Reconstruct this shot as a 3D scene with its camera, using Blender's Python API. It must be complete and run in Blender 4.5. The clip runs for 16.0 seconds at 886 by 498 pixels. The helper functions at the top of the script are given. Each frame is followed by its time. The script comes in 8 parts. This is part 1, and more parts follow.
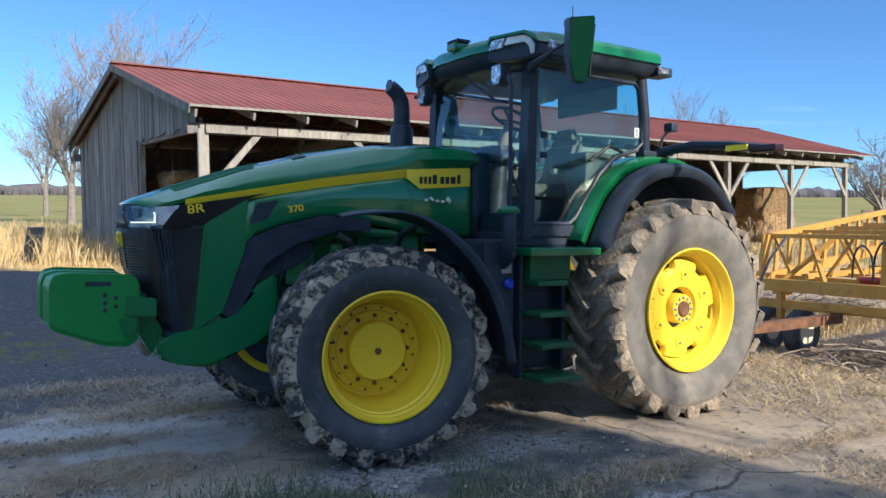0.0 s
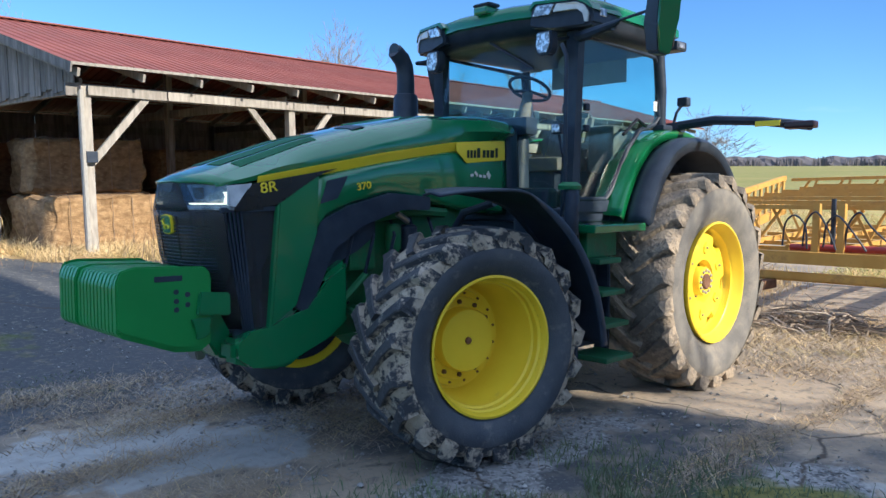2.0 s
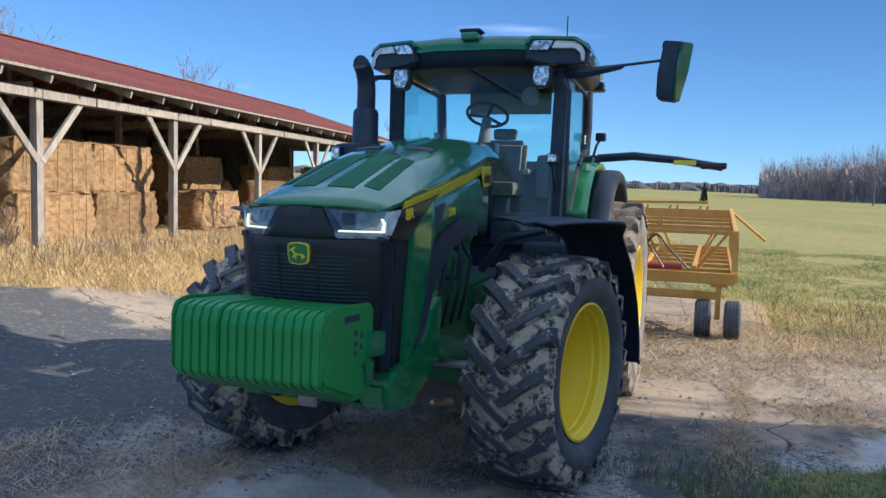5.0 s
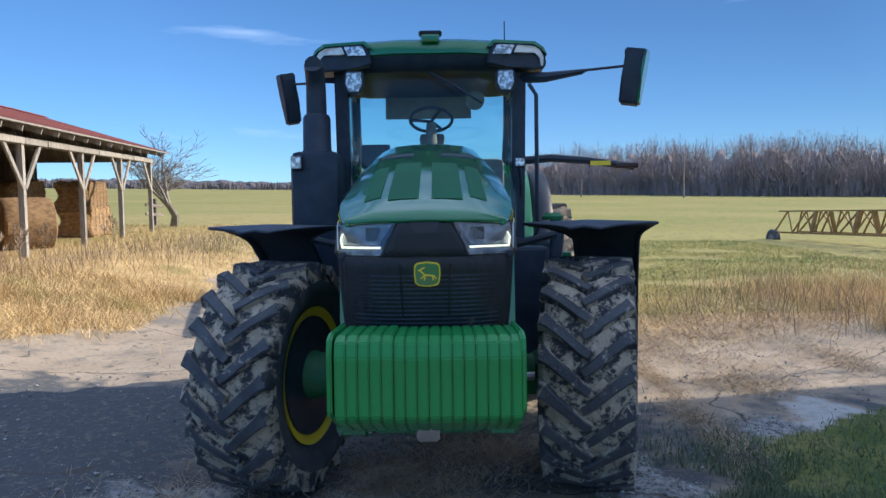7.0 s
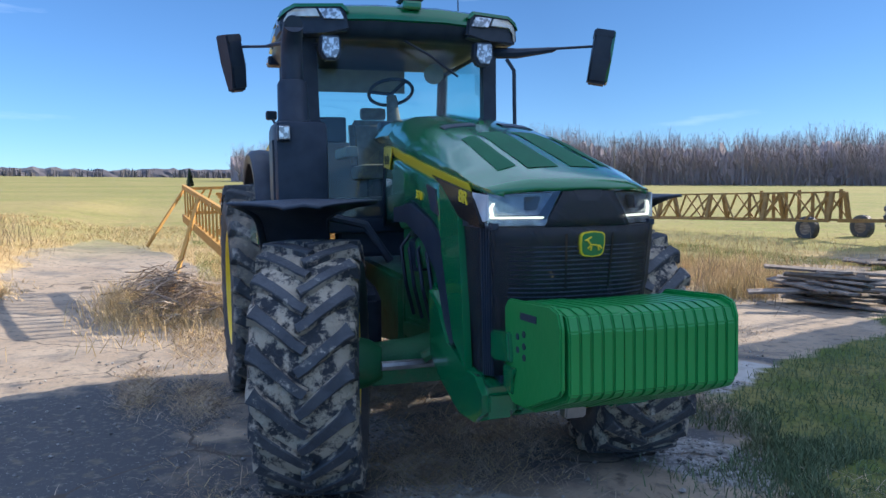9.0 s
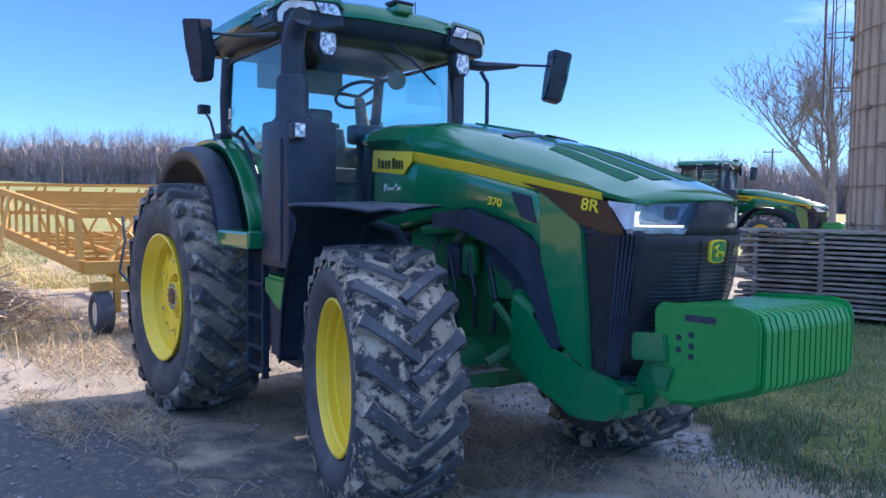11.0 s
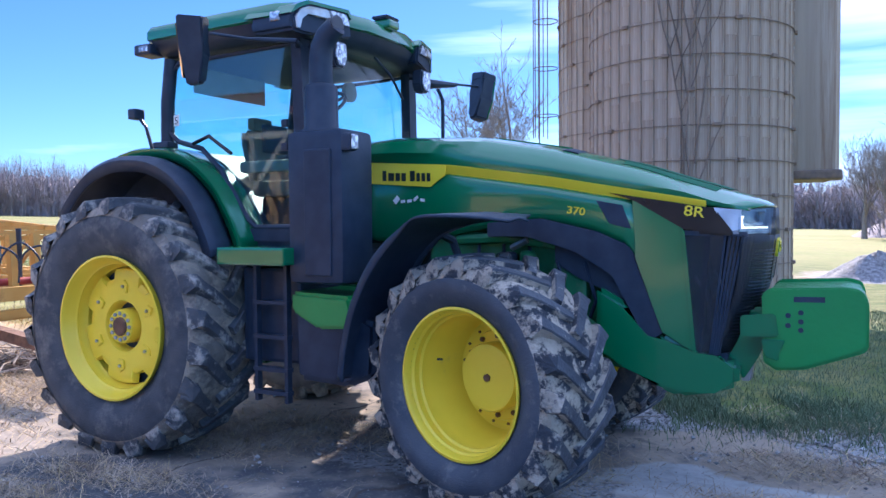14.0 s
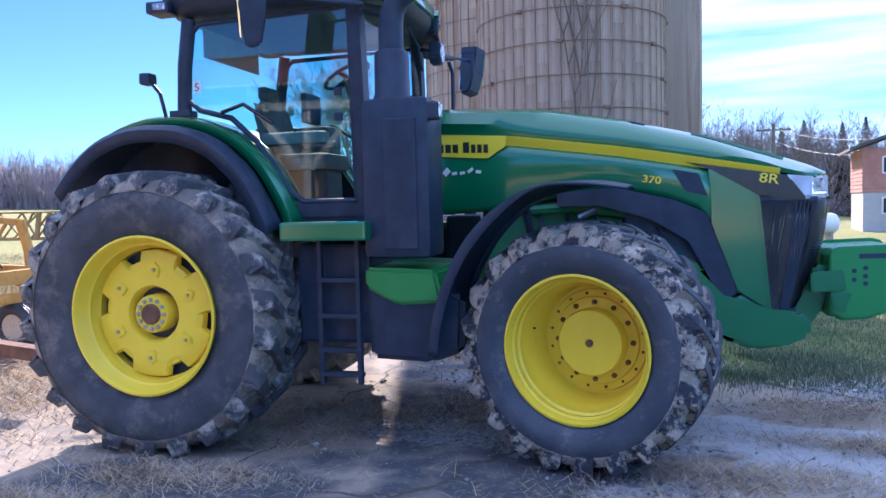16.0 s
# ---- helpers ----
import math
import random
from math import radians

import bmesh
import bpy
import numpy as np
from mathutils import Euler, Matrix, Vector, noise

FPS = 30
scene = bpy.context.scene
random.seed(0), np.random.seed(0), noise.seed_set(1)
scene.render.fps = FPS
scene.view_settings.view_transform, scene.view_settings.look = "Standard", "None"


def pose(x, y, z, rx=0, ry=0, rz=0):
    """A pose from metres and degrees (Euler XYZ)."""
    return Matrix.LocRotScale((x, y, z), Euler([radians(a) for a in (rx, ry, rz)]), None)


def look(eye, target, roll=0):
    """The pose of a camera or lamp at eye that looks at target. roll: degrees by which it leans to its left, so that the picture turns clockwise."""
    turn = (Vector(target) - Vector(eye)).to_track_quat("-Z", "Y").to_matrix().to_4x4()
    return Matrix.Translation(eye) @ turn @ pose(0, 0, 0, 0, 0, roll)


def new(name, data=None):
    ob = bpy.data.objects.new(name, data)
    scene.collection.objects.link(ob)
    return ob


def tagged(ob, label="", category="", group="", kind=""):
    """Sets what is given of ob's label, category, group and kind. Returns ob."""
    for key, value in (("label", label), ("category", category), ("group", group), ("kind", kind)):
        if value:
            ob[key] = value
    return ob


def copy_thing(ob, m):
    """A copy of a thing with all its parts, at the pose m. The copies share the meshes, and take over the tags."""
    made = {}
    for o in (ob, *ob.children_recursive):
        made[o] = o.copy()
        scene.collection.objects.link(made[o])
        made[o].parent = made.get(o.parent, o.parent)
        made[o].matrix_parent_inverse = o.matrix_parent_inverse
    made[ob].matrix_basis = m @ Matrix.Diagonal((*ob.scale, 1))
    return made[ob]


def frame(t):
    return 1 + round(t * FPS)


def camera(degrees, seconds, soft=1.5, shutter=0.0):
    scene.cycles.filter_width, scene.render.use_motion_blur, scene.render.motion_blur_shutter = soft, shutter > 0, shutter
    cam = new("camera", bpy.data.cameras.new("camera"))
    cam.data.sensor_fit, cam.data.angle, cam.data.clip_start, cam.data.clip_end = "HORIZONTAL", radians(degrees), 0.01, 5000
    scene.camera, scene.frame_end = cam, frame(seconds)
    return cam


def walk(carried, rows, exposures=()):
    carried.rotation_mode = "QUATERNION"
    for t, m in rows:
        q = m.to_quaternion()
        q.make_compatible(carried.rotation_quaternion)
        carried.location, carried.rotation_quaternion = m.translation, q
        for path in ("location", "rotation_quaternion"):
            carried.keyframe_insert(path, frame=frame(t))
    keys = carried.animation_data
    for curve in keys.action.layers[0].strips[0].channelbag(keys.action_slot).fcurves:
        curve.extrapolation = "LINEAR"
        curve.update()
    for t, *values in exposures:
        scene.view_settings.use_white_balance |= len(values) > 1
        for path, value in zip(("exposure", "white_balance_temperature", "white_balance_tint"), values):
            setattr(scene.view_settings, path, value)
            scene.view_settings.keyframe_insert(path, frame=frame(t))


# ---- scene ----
cam = camera(59.1, 16.0)
METRES, EYE, TURN = 15.8, 1.738, 148.5
AXLE_X, AXLE_Y = 1.549, 8.325  # the rear axle as the first camera sees it: the world starts there, x to the nose
ROWS = [
    (0.0, 0.0, 0.0, 0.0, 0.02, -1.74, -0.51),
    (0.5, -0.0305, 0.0096, 0.0003, -3.17, -2.38, -0.22),
    (1.0, -0.0616, 0.0178, 0.0004, -6.43, -3.2, 0.1),
    (1.5, -0.0913, 0.0305, 0.0021, -9.78, -3.89, 0.22),
    (2.0, -0.1196, 0.042, 0.0036, -13.48, -3.95, -0.07),
    (2.5, -0.146, 0.0527, 0.0062, -17.42, -3.85, -0.8),
    (3.0, -0.1728, 0.0635, 0.0067, -21.43, -3.35, -1.6),
    (3.5, -0.2048, 0.0741, 0.008, -25.63, -3.07, -2.1),
    (6.0, -0.3266, 0.1843, 0.01, -48.92, -2.98, -0.93),
    (6.5, -0.3428, 0.2122, 0.0097, -53.74, -2.69, -0.1),
    (7.0, -0.3599, 0.24, 0.0109, -58.62, -2.63, 0.83),
    (7.5, -0.3738, 0.27, 0.0093, -63.42, -2.94, 1.6),
    (8.0, -0.3856, 0.3001, 0.0074, -68.11, -3.41, 1.86),
    (8.5, -0.3904, 0.3321, 0.0075, -72.65, -3.76, 1.59),
    (9.0, -0.3939, 0.3625, 0.0068, -77.04, -3.81, 1.02),
    (11.5, -0.4045, 0.5168, 0.0057, -100.56, -3.22, -0.69),
    (12.0, -0.4053, 0.5444, 0.007, -105.47, -3.44, -0.42),
    (12.5, -0.3986, 0.5734, 0.0047, -109.89, -3.3, -0.04),
    (13.0, -0.3893, 0.6029, 0.0035, -113.8, -2.85, 0.18),
    (13.5, -0.3776, 0.6306, 0.0026, -117.35, -2.33, 0.19),
    (14.0, -0.3618, 0.6565, 0.0032, -120.67, -1.97, 0.44),
    (14.5, -0.3501, 0.6821, 0.0018, -124.01, -1.95, 0.78),
    (15.0, -0.3339, 0.7064, -0.0003, -127.34, -2.29, 1.05),
    (15.5, -0.3149, 0.7311, 0.0005, -130.85, -2.9, 1.21),
    (16.0, -0.2881, 0.7472, -0.0013, -134.37, -3.26, 1.32),
]
walk(cam, [(t, pose(0, 0, EYE, 0, 0, TURN) @ pose(-AXLE_X, -AXLE_Y, 0) @ pose(METRES * x, METRES * y, METRES * z, 90 + pitch, roll, yaw)) for t, x, y, z, yaw, pitch, roll in ROWS],
     exposures=[(0.0, 0.60, 5300, 10), (1.8, 0.84, 5300, 10), (3.5, 0.74, 5350, 11), (6.0, 0.62, 5350, 12), (9.0, 0.86, 5350, 14), (12.0, 1.40, 4950, 22), (14.0, 1.48, 4950, 23), (16.0, 1.56, 4950, 26)])

# ---- light ----
SUN_AZ, SUN_EL = 104.0, 29.0
sun = new("sun", bpy.data.lights.new("sun", "SUN"))
sun.data.energy, sun.data.angle, sun.data.color = 5.0, radians(0.5), (1.0, 0.79, 0.52)
sun_way = Vector((math.cos(radians(SUN_AZ)) * math.cos(radians(SUN_EL)), math.sin(radians(SUN_AZ)) * math.cos(radians(SUN_EL)), math.sin(radians(SUN_EL))))
sun.matrix_world = look(sun_way * 60, (0, 0, 0))
world = bpy.data.worlds.new("sky")
scene.world = world
world.use_nodes = True
wn, wl = world.node_tree.nodes, world.node_tree.links
wn.clear()
sky = wn.new("ShaderNodeTexSky")
sky.sky_type, sky.sun_disc = "NISHITA", False
sky.sun_elevation, sky.sun_rotation = radians(SUN_EL), radians(90 - SUN_AZ)
sky.air_density, sky.dust_density, sky.ozone_density = 0.8, 0.05, 4.0
wco = wn.new("ShaderNodeTexCoord")
wmap = wn.new("ShaderNodeMapping")
wmap.inputs["Scale"].default_value = (1.2, 2.2, 16.0)
wnoise = wn.new("ShaderNodeTexNoise")
wnoise.inputs["Scale"].default_value, wnoise.inputs["Detail"].default_value = 1.6, 6.0
wramp = wn.new("ShaderNodeValToRGB")
wramp.color_ramp.elements[0].position, wramp.color_ramp.elements[0].color = 0.60, (0, 0, 0, 1)
wramp.color_ramp.elements[1].position, wramp.color_ramp.elements[1].color = 0.86, (0.70, 0.70, 0.70, 1)
wmix = wn.new("ShaderNodeMixRGB")
wmix.inputs["Color2"].default_value = (5.3, 5.9, 6.9, 1)
wbg = wn.new("ShaderNodeBackground")
wbg.inputs["Strength"].default_value = 0.115
wout = wn.new("ShaderNodeOutputWorld")
wl.new(wco.outputs["Generated"], wmap.inputs["Vector"])
wl.new(wmap.outputs["Vector"], wnoise.inputs["Vector"])
# a bank of bright cloud to one side of the sun, extended unseen upwards as fill light
wdot = wn.new("ShaderNodeVectorMath")
wdot.operation = "DOT_PRODUCT"
wdot.inputs[1].default_value = Vector((math.cos(radians(66)), math.sin(radians(66)), 0.55)).normalized()
wbank = wn.new("ShaderNodeMapRange")
wbank.inputs["From Min"].default_value, wbank.inputs["From Max"].default_value = 0.50, 1.0
wbank.inputs["To Max"].default_value = 0.36
wsum = wn.new("ShaderNodeMath")
wsum.operation = "ADD"
wl.new(wco.outputs["Generated"], wdot.inputs[0])
wl.new(wdot.outputs["Value"], wbank.inputs["Value"])
wl.new(wnoise.outputs["Fac"], wsum.inputs[0])
wl.new(wbank.outputs["Result"], wsum.inputs[1])
# unseen bright veil overhead, added to fill the shade
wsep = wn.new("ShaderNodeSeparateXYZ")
wfill = wn.new("ShaderNodeMapRange")
wfill.inputs["From Min"].default_value, wfill.inputs["From Max"].default_value = 0.40, 0.70
wfill.inputs["To Min"].default_value, wfill.inputs["To Max"].default_value = -0.06, 0.42
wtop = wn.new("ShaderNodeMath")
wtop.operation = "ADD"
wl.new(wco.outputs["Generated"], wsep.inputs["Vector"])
wl.new(wsep.outputs["Z"], wfill.inputs["Value"])
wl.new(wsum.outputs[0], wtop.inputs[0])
wl.new(wfill.outputs["Result"], wtop.inputs[1])
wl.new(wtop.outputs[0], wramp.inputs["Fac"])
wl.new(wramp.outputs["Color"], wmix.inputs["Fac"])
wtint = wn.new("ShaderNodeMixRGB")
wtint.blend_type = "MULTIPLY"
wtint.inputs["Fac"].default_value, wtint.inputs["Color2"].default_value = 1.0, (0.80, 0.90, 0.91, 1)
wl.new(sky.outputs["Color"], wtint.inputs["Color1"])
# the glow round the sun is weak in this dry air
wsun = wn.new("ShaderNodeVectorMath")
wsun.operation = "DOT_PRODUCT"
wsun.inputs[1].default_value = tuple(sun_way)
wdim = wn.new("ShaderNodeMapRange")
wdim.inputs["From Min"].default_value, wdim.inputs["From Max"].default_value = 0.0, 0.65
wdim.inputs["To Min"].default_value, wdim.inputs["To Max"].default_value = 0.98, 0.50
wmul = wn.new("ShaderNodeVectorMath")
wmul.operation = "SCALE"
wl.new(wco.outputs["Generated"], wsun.inputs[0])
wl.new(wsun.outputs["Value"], wdim.inputs["Value"])
wl.new(wtint.outputs["Color"], wmul.inputs[0])
wl.new(wdim.outputs["Result"], wmul.inputs["Scale"])
wl.new(wmul.outputs["Vector"], wmix.inputs["Color1"])
wl.new(wmix.outputs["Color"], wbg.inputs["Color"])
wl.new(wbg.outputs["Background"], wout.inputs["Surface"])


# ---- materials ----
def surf(name, a, b, scale=4.0, rough=0.6, metal=0.0, bump=0.0, bump_scale=60.0, coat=0.0, lo=0.35, hi=0.65, c=None, c_scale=1.0, c_lo=0.55, c_hi=0.65, rough2=None, stretch=(1, 1, 1), island=0.0, spec=0.5, whole=False):
    """Two colours mixed by noise, a third in patches (dirt, rust, mud), and a fine relief; whole lets the pattern run on over all pieces."""
    m = bpy.data.materials.new(name)
    m.use_nodes = True
    n, l = m.node_tree.nodes, m.node_tree.links
    bs = n["Principled BSDF"]
    bs.inputs["Roughness"].default_value, bs.inputs["Metallic"].default_value = rough, metal
    bs.inputs["Coat Weight"].default_value, bs.inputs["Coat Roughness"].default_value = coat, 0.08
    bs.inputs["Specular IOR Level"].default_value = spec
    co = n.new("ShaderNodeTexCoord")
    mp = n.new("ShaderNodeMapping")
    mp.inputs["Scale"].default_value = stretch
    l.new(n.new("ShaderNodeNewGeometry").outputs["Position"] if whole else co.outputs["Object"], mp.inputs["Vector"])

    def mask(sc, p, q, detail=6.0):
        t = n.new("ShaderNodeTexNoise")
        t.inputs["Scale"].default_value, t.inputs["Detail"].default_value = sc, detail
        t.inputs["Roughness"].default_value = 0.72 if detail > 8 else 0.5
        r = n.new("ShaderNodeMapRange")
        r.inputs["From Min"].default_value, r.inputs["From Max"].default_value = p, q
        l.new(mp.outputs["Vector"], t.inputs["Vector"])
        l.new(t.outputs["Fac"], r.inputs["Value"])
        return r.outputs["Result"]

    def mix(f, x, y):
        k = n.new("ShaderNodeMixRGB")
        l.new(f, k.inputs["Fac"])
        for socket, value in ((k.inputs["Color1"], x), (k.inputs["Color2"], y)):
            if isinstance(value, tuple):
                socket.default_value = (*value, 1)
            else:
                l.new(value, socket)
        return k.outputs["Color"]

    colour = mix(mask(scale, lo, hi), a, b)
    if c:
        f = mask(c_scale, c_lo, c_hi, 9.0)
        colour = mix(f, colour, c)
        if rough2 is not None:
            rr = n.new("ShaderNodeMapRange")
            rr.inputs["To Min"].default_value, rr.inputs["To Max"].default_value = rough, rough2
            l.new(f, rr.inputs["Value"])
            l.new(rr.outputs["Result"], bs.inputs["Roughness"])
    if island:
        g = n.new("ShaderNodeNewGeometry")
        o = n.new("ShaderNodeObjectInfo")
        ad = n.new("ShaderNodeMath")
        ad.operation = "ADD"
        fr = n.new("ShaderNodeMath")
        fr.operation = "FRACT"
        l.new(g.outputs["Random Per Island"], ad.inputs[0])
        l.new(o.outputs["Random"], ad.inputs[1])
        l.new(ad.outputs[0], fr.inputs[0])
        hs = n.new("ShaderNodeHueSaturation")
        r = n.new("ShaderNodeMapRange")
        r.inputs["To Min"].default_value, r.inputs["To Max"].default_value = 1 - island, 1 + island
        l.new(fr.outputs[0], r.inputs["Value"])
        l.new(r.outputs["Result"], hs.inputs["Value"])
        l.new(colour, hs.inputs["Color"])
        colour = hs.outputs["Color"]
    l.new(colour, bs.inputs["Base Color"])
    if bump:
        t = n.new("ShaderNodeTexNoise")
        t.inputs["Scale"].default_value, t.inputs["Detail"].default_value = bump_scale, 5.0
        k = n.new("ShaderNodeBump")
        k.inputs["Strength"].default_value, k.inputs["Distance"].default_value = bump, 0.02
        l.new(mp.outputs["Vector"], t.inputs["Vector"])
        l.new(t.outputs["Fac"], k.inputs["Height"])
        l.new(k.outputs["Normal"], bs.inputs["Normal"])
    return m


def pane(name, tint, gloss):
    m = bpy.data.materials.new(name)
    m.use_nodes = True
    n, l = m.node_tree.nodes, m.node_tree.links
    n.remove(n["Principled BSDF"])
    tr, gl, mx, fz = n.new("ShaderNodeBsdfTransparent"), n.new("ShaderNodeBsdfGlossy"), n.new("ShaderNodeMixShader"), n.new("ShaderNodeLayerWeight")
    pw, rg = n.new("ShaderNodeMath"), n.new("ShaderNodeMapRange")
    pw.operation = "POWER"
    pw.inputs[1].default_value = 4.0
    rg.inputs["To Min"].default_value, rg.inputs["To Max"].default_value = gloss, 0.6
    tr.inputs["Color"].default_value = (*tint, 1)
    gl.inputs["Roughness"].default_value = 0.02
    fz.inputs["Blend"].default_value = 0.5
    l.new(fz.outputs["Facing"], pw.inputs[0])
    l.new(pw.outputs[0], rg.inputs["Value"])
    l.new(rg.outputs["Result"], mx.inputs["Fac"])
    l.new(tr.outputs["BSDF"], mx.inputs[1])
    l.new(gl.outputs["BSDF"], mx.inputs[2])
    l.new(mx.outputs["Shader"], n["Material Output"].inputs["Surface"])
    return m


def mesh_screen(name, colour, holes):
    m = bpy.data.materials.new(name)
    m.use_nodes = True
    n, l = m.node_tree.nodes, m.node_tree.links
    tr, mx = n.new("ShaderNodeBsdfTransparent"), n.new("ShaderNodeMixShader")
    bs = n["Principled BSDF"]
    bs.inputs["Base Color"].default_value, bs.inputs["Roughness"].default_value = (*colour, 1), 0.5
    mx.inputs["Fac"].default_value = holes
    l.new(bs.outputs["BSDF"], mx.inputs[1])
    l.new(tr.outputs["BSDF"], mx.inputs[2])
    l.new(mx.outputs["Shader"], n["Material Output"].inputs["Surface"])
    return m


def glow(name, colour, strength):
    m = bpy.data.materials.new(name)
    m.use_nodes = True
    bs = m.node_tree.nodes["Principled BSDF"]
    bs.inputs["Base Color"].default_value = bs.inputs["Emission Color"].default_value = (*colour, 1)
    bs.inputs["Emission Strength"].default_value = strength
    return m


GREEN = surf("green_paint", (0.014, 0.160, 0.057), (0.018, 0.180, 0.065), 1.5, 0.24, coat=1.0, c=(0.075, 0.10, 0.06), c_scale=9, c_lo=0.68, c_hi=0.98, rough2=0.5)
SCREENGREEN = surf("screen_green", (0.012, 0.105, 0.045), (0.016, 0.13, 0.055), 3, 0.62, bump=0.15, bump_scale=300, spec=0.25)
CAST = surf("green_castings", (0.020, 0.135, 0.052), (0.028, 0.18, 0.066), 5, 0.5, c=(0.13, 0.11, 0.075), c_scale=4, c_lo=0.52, c_hi=0.8, rough2=0.9, bump=0.2)
STEPGREEN = surf("worn_green_steps", (0.012, 0.085, 0.034), (0.02, 0.12, 0.05), 5, 0.55, c=(0.09, 0.08, 0.06), c_scale=6, c_lo=0.55, c_hi=0.8)
WEIGHT = surf("green_weights", (0.026, 0.235, 0.052), (0.032, 0.265, 0.060), 3, 0.36, bump=0.08, bump_scale=25)
YELLOW = surf("yellow_paint", (0.86, 0.63, 0.022), (0.91, 0.68, 0.030), 3, 0.38, c=(0.54, 0.42, 0.15), c_scale=4, c_lo=0.63, c_hi=0.9, rough2=0.8)
DECAL = surf("yellow_decal", (0.84, 0.66, 0.02), (0.88, 0.70, 0.03), 3, 0.35)
BLACK = surf("black_plastic", (0.022, 0.033, 0.056), (0.036, 0.048, 0.074), 8, 0.42, bump=0.1, bump_scale=180, c=(0.054, 0.062, 0.076), c_scale=5, c_lo=0.60, c_hi=0.95, rough2=0.7, spec=0.3)
GLOSSY = surf("black_gloss", (0.012, 0.012, 0.015), (0.018, 0.018, 0.021), 6, 0.22)
STEEL = surf("bright_steel", (0.35, 0.35, 0.36), (0.5, 0.5, 0.5), 12, 0.35, metal=0.9)
RUSTY = surf("rusty_steel", (0.12, 0.06, 0.035), (0.22, 0.11, 0.06), 9, 0.85, bump=0.3)
RUBBER = surf("dusty_rubber", (0.045, 0.055, 0.074), (0.076, 0.086, 0.106), 5, 0.58, bump=0.25, bump_scale=90, c=(0.27, 0.25, 0.23), c_scale=7.0, c_lo=0.55, c_hi=0.82, rough2=0.9)
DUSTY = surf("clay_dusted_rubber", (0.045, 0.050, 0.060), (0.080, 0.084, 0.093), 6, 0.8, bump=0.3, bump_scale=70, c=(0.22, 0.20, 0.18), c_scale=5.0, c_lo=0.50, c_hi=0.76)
MUDDY = surf("muddy_tread", (0.042, 0.047, 0.060), (0.074, 0.080, 0.095), 6, 0.6, bump=0.5, bump_scale=40, c=(0.46, 0.415, 0.35), c_scale=9.0, c_lo=0.59, c_hi=0.67, rough2=0.95, whole=True)
MUDSIDE = surf("mud_smeared_bar_sides", (0.34, 0.295, 0.235), (0.47, 0.405, 0.325), 7, 0.95, bump=0.7, bump_scale=45, c=(0.042, 0.047, 0.058), c_scale=7.5, c_lo=0.455, c_hi=0.535, whole=True)
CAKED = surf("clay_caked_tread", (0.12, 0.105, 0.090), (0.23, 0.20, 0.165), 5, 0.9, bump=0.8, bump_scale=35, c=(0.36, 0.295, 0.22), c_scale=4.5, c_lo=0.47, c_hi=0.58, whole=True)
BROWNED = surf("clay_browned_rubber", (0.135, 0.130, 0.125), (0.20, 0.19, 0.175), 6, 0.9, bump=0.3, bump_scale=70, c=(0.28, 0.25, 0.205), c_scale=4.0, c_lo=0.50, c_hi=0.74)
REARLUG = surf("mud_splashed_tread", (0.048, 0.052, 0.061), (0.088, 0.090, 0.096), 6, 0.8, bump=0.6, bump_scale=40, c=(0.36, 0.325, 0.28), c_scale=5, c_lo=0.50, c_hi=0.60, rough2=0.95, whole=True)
CLAY = surf("pale_clay", (0.38, 0.325, 0.25), (0.52, 0.445, 0.35), 7, 0.95, bump=0.9, bump_scale=45, c=(0.040, 0.044, 0.054), c_scale=8, c_lo=0.475, c_hi=0.55, whole=True)
PERFORATED = mesh_screen("perforated_screen", (0.022, 0.026, 0.034), 0.35)
GLASS = pane("cab_glass", (0.74, 0.90, 0.90), 0.06)
LENS = pane("clear_lens", (0.80, 0.84, 0.88), 0.08)
LAMP = surf("lamp_reflector", (0.30, 0.30, 0.32), (0.85, 0.85, 0.88), 28, 0.2, metal=0.6, lo=0.45, hi=0.55)
SMOKED = surf("smoked_reflector", (0.12, 0.13, 0.16), (0.38, 0.40, 0.45), 18, 0.25, metal=0.2)
LIGHTCHROME = surf("frosted_lens", (0.55, 0.54, 0.52), (0.75, 0.74, 0.71), 14, 0.25, metal=0.3)
LED = glow("led_strip", (1.0, 0.93, 0.66), 0.8)
PALELENS = surf("pale_reflector", (0.45, 0.50, 0.58), (0.70, 0.75, 0.82), 9, 0.3)
WHITE = surf("white_letters", (0.75, 0.76, 0.74), (0.8, 0.8, 0.78), 10, 0.5)
INK = surf("black_letters", (0.01, 0.02, 0.015), (0.015, 0.025, 0.02), 10, 0.5)
SEAT = surf("seat_cloth", (0.16, 0.15, 0.14), (0.22, 0.21, 0.2), 20, 0.9, bump=0.2)
LIGHTGREY = surf("cab_trim", (0.32, 0.31, 0.29), (0.38, 0.37, 0.35), 12, 0.7)
REDLENS = surf("red_lens", (0.028, 0.012, 0.014), (0.045, 0.014, 0.016), 10, 0.3)
MIRROR = surf("mirror_glass", (0.85, 0.86, 0.88), (0.9, 0.9, 0.9), 10, 0.03, metal=1.0)
BLUE = surf("blue_cap", (0.01, 0.05, 0.5), (0.012, 0.06, 0.55), 10, 0.4)

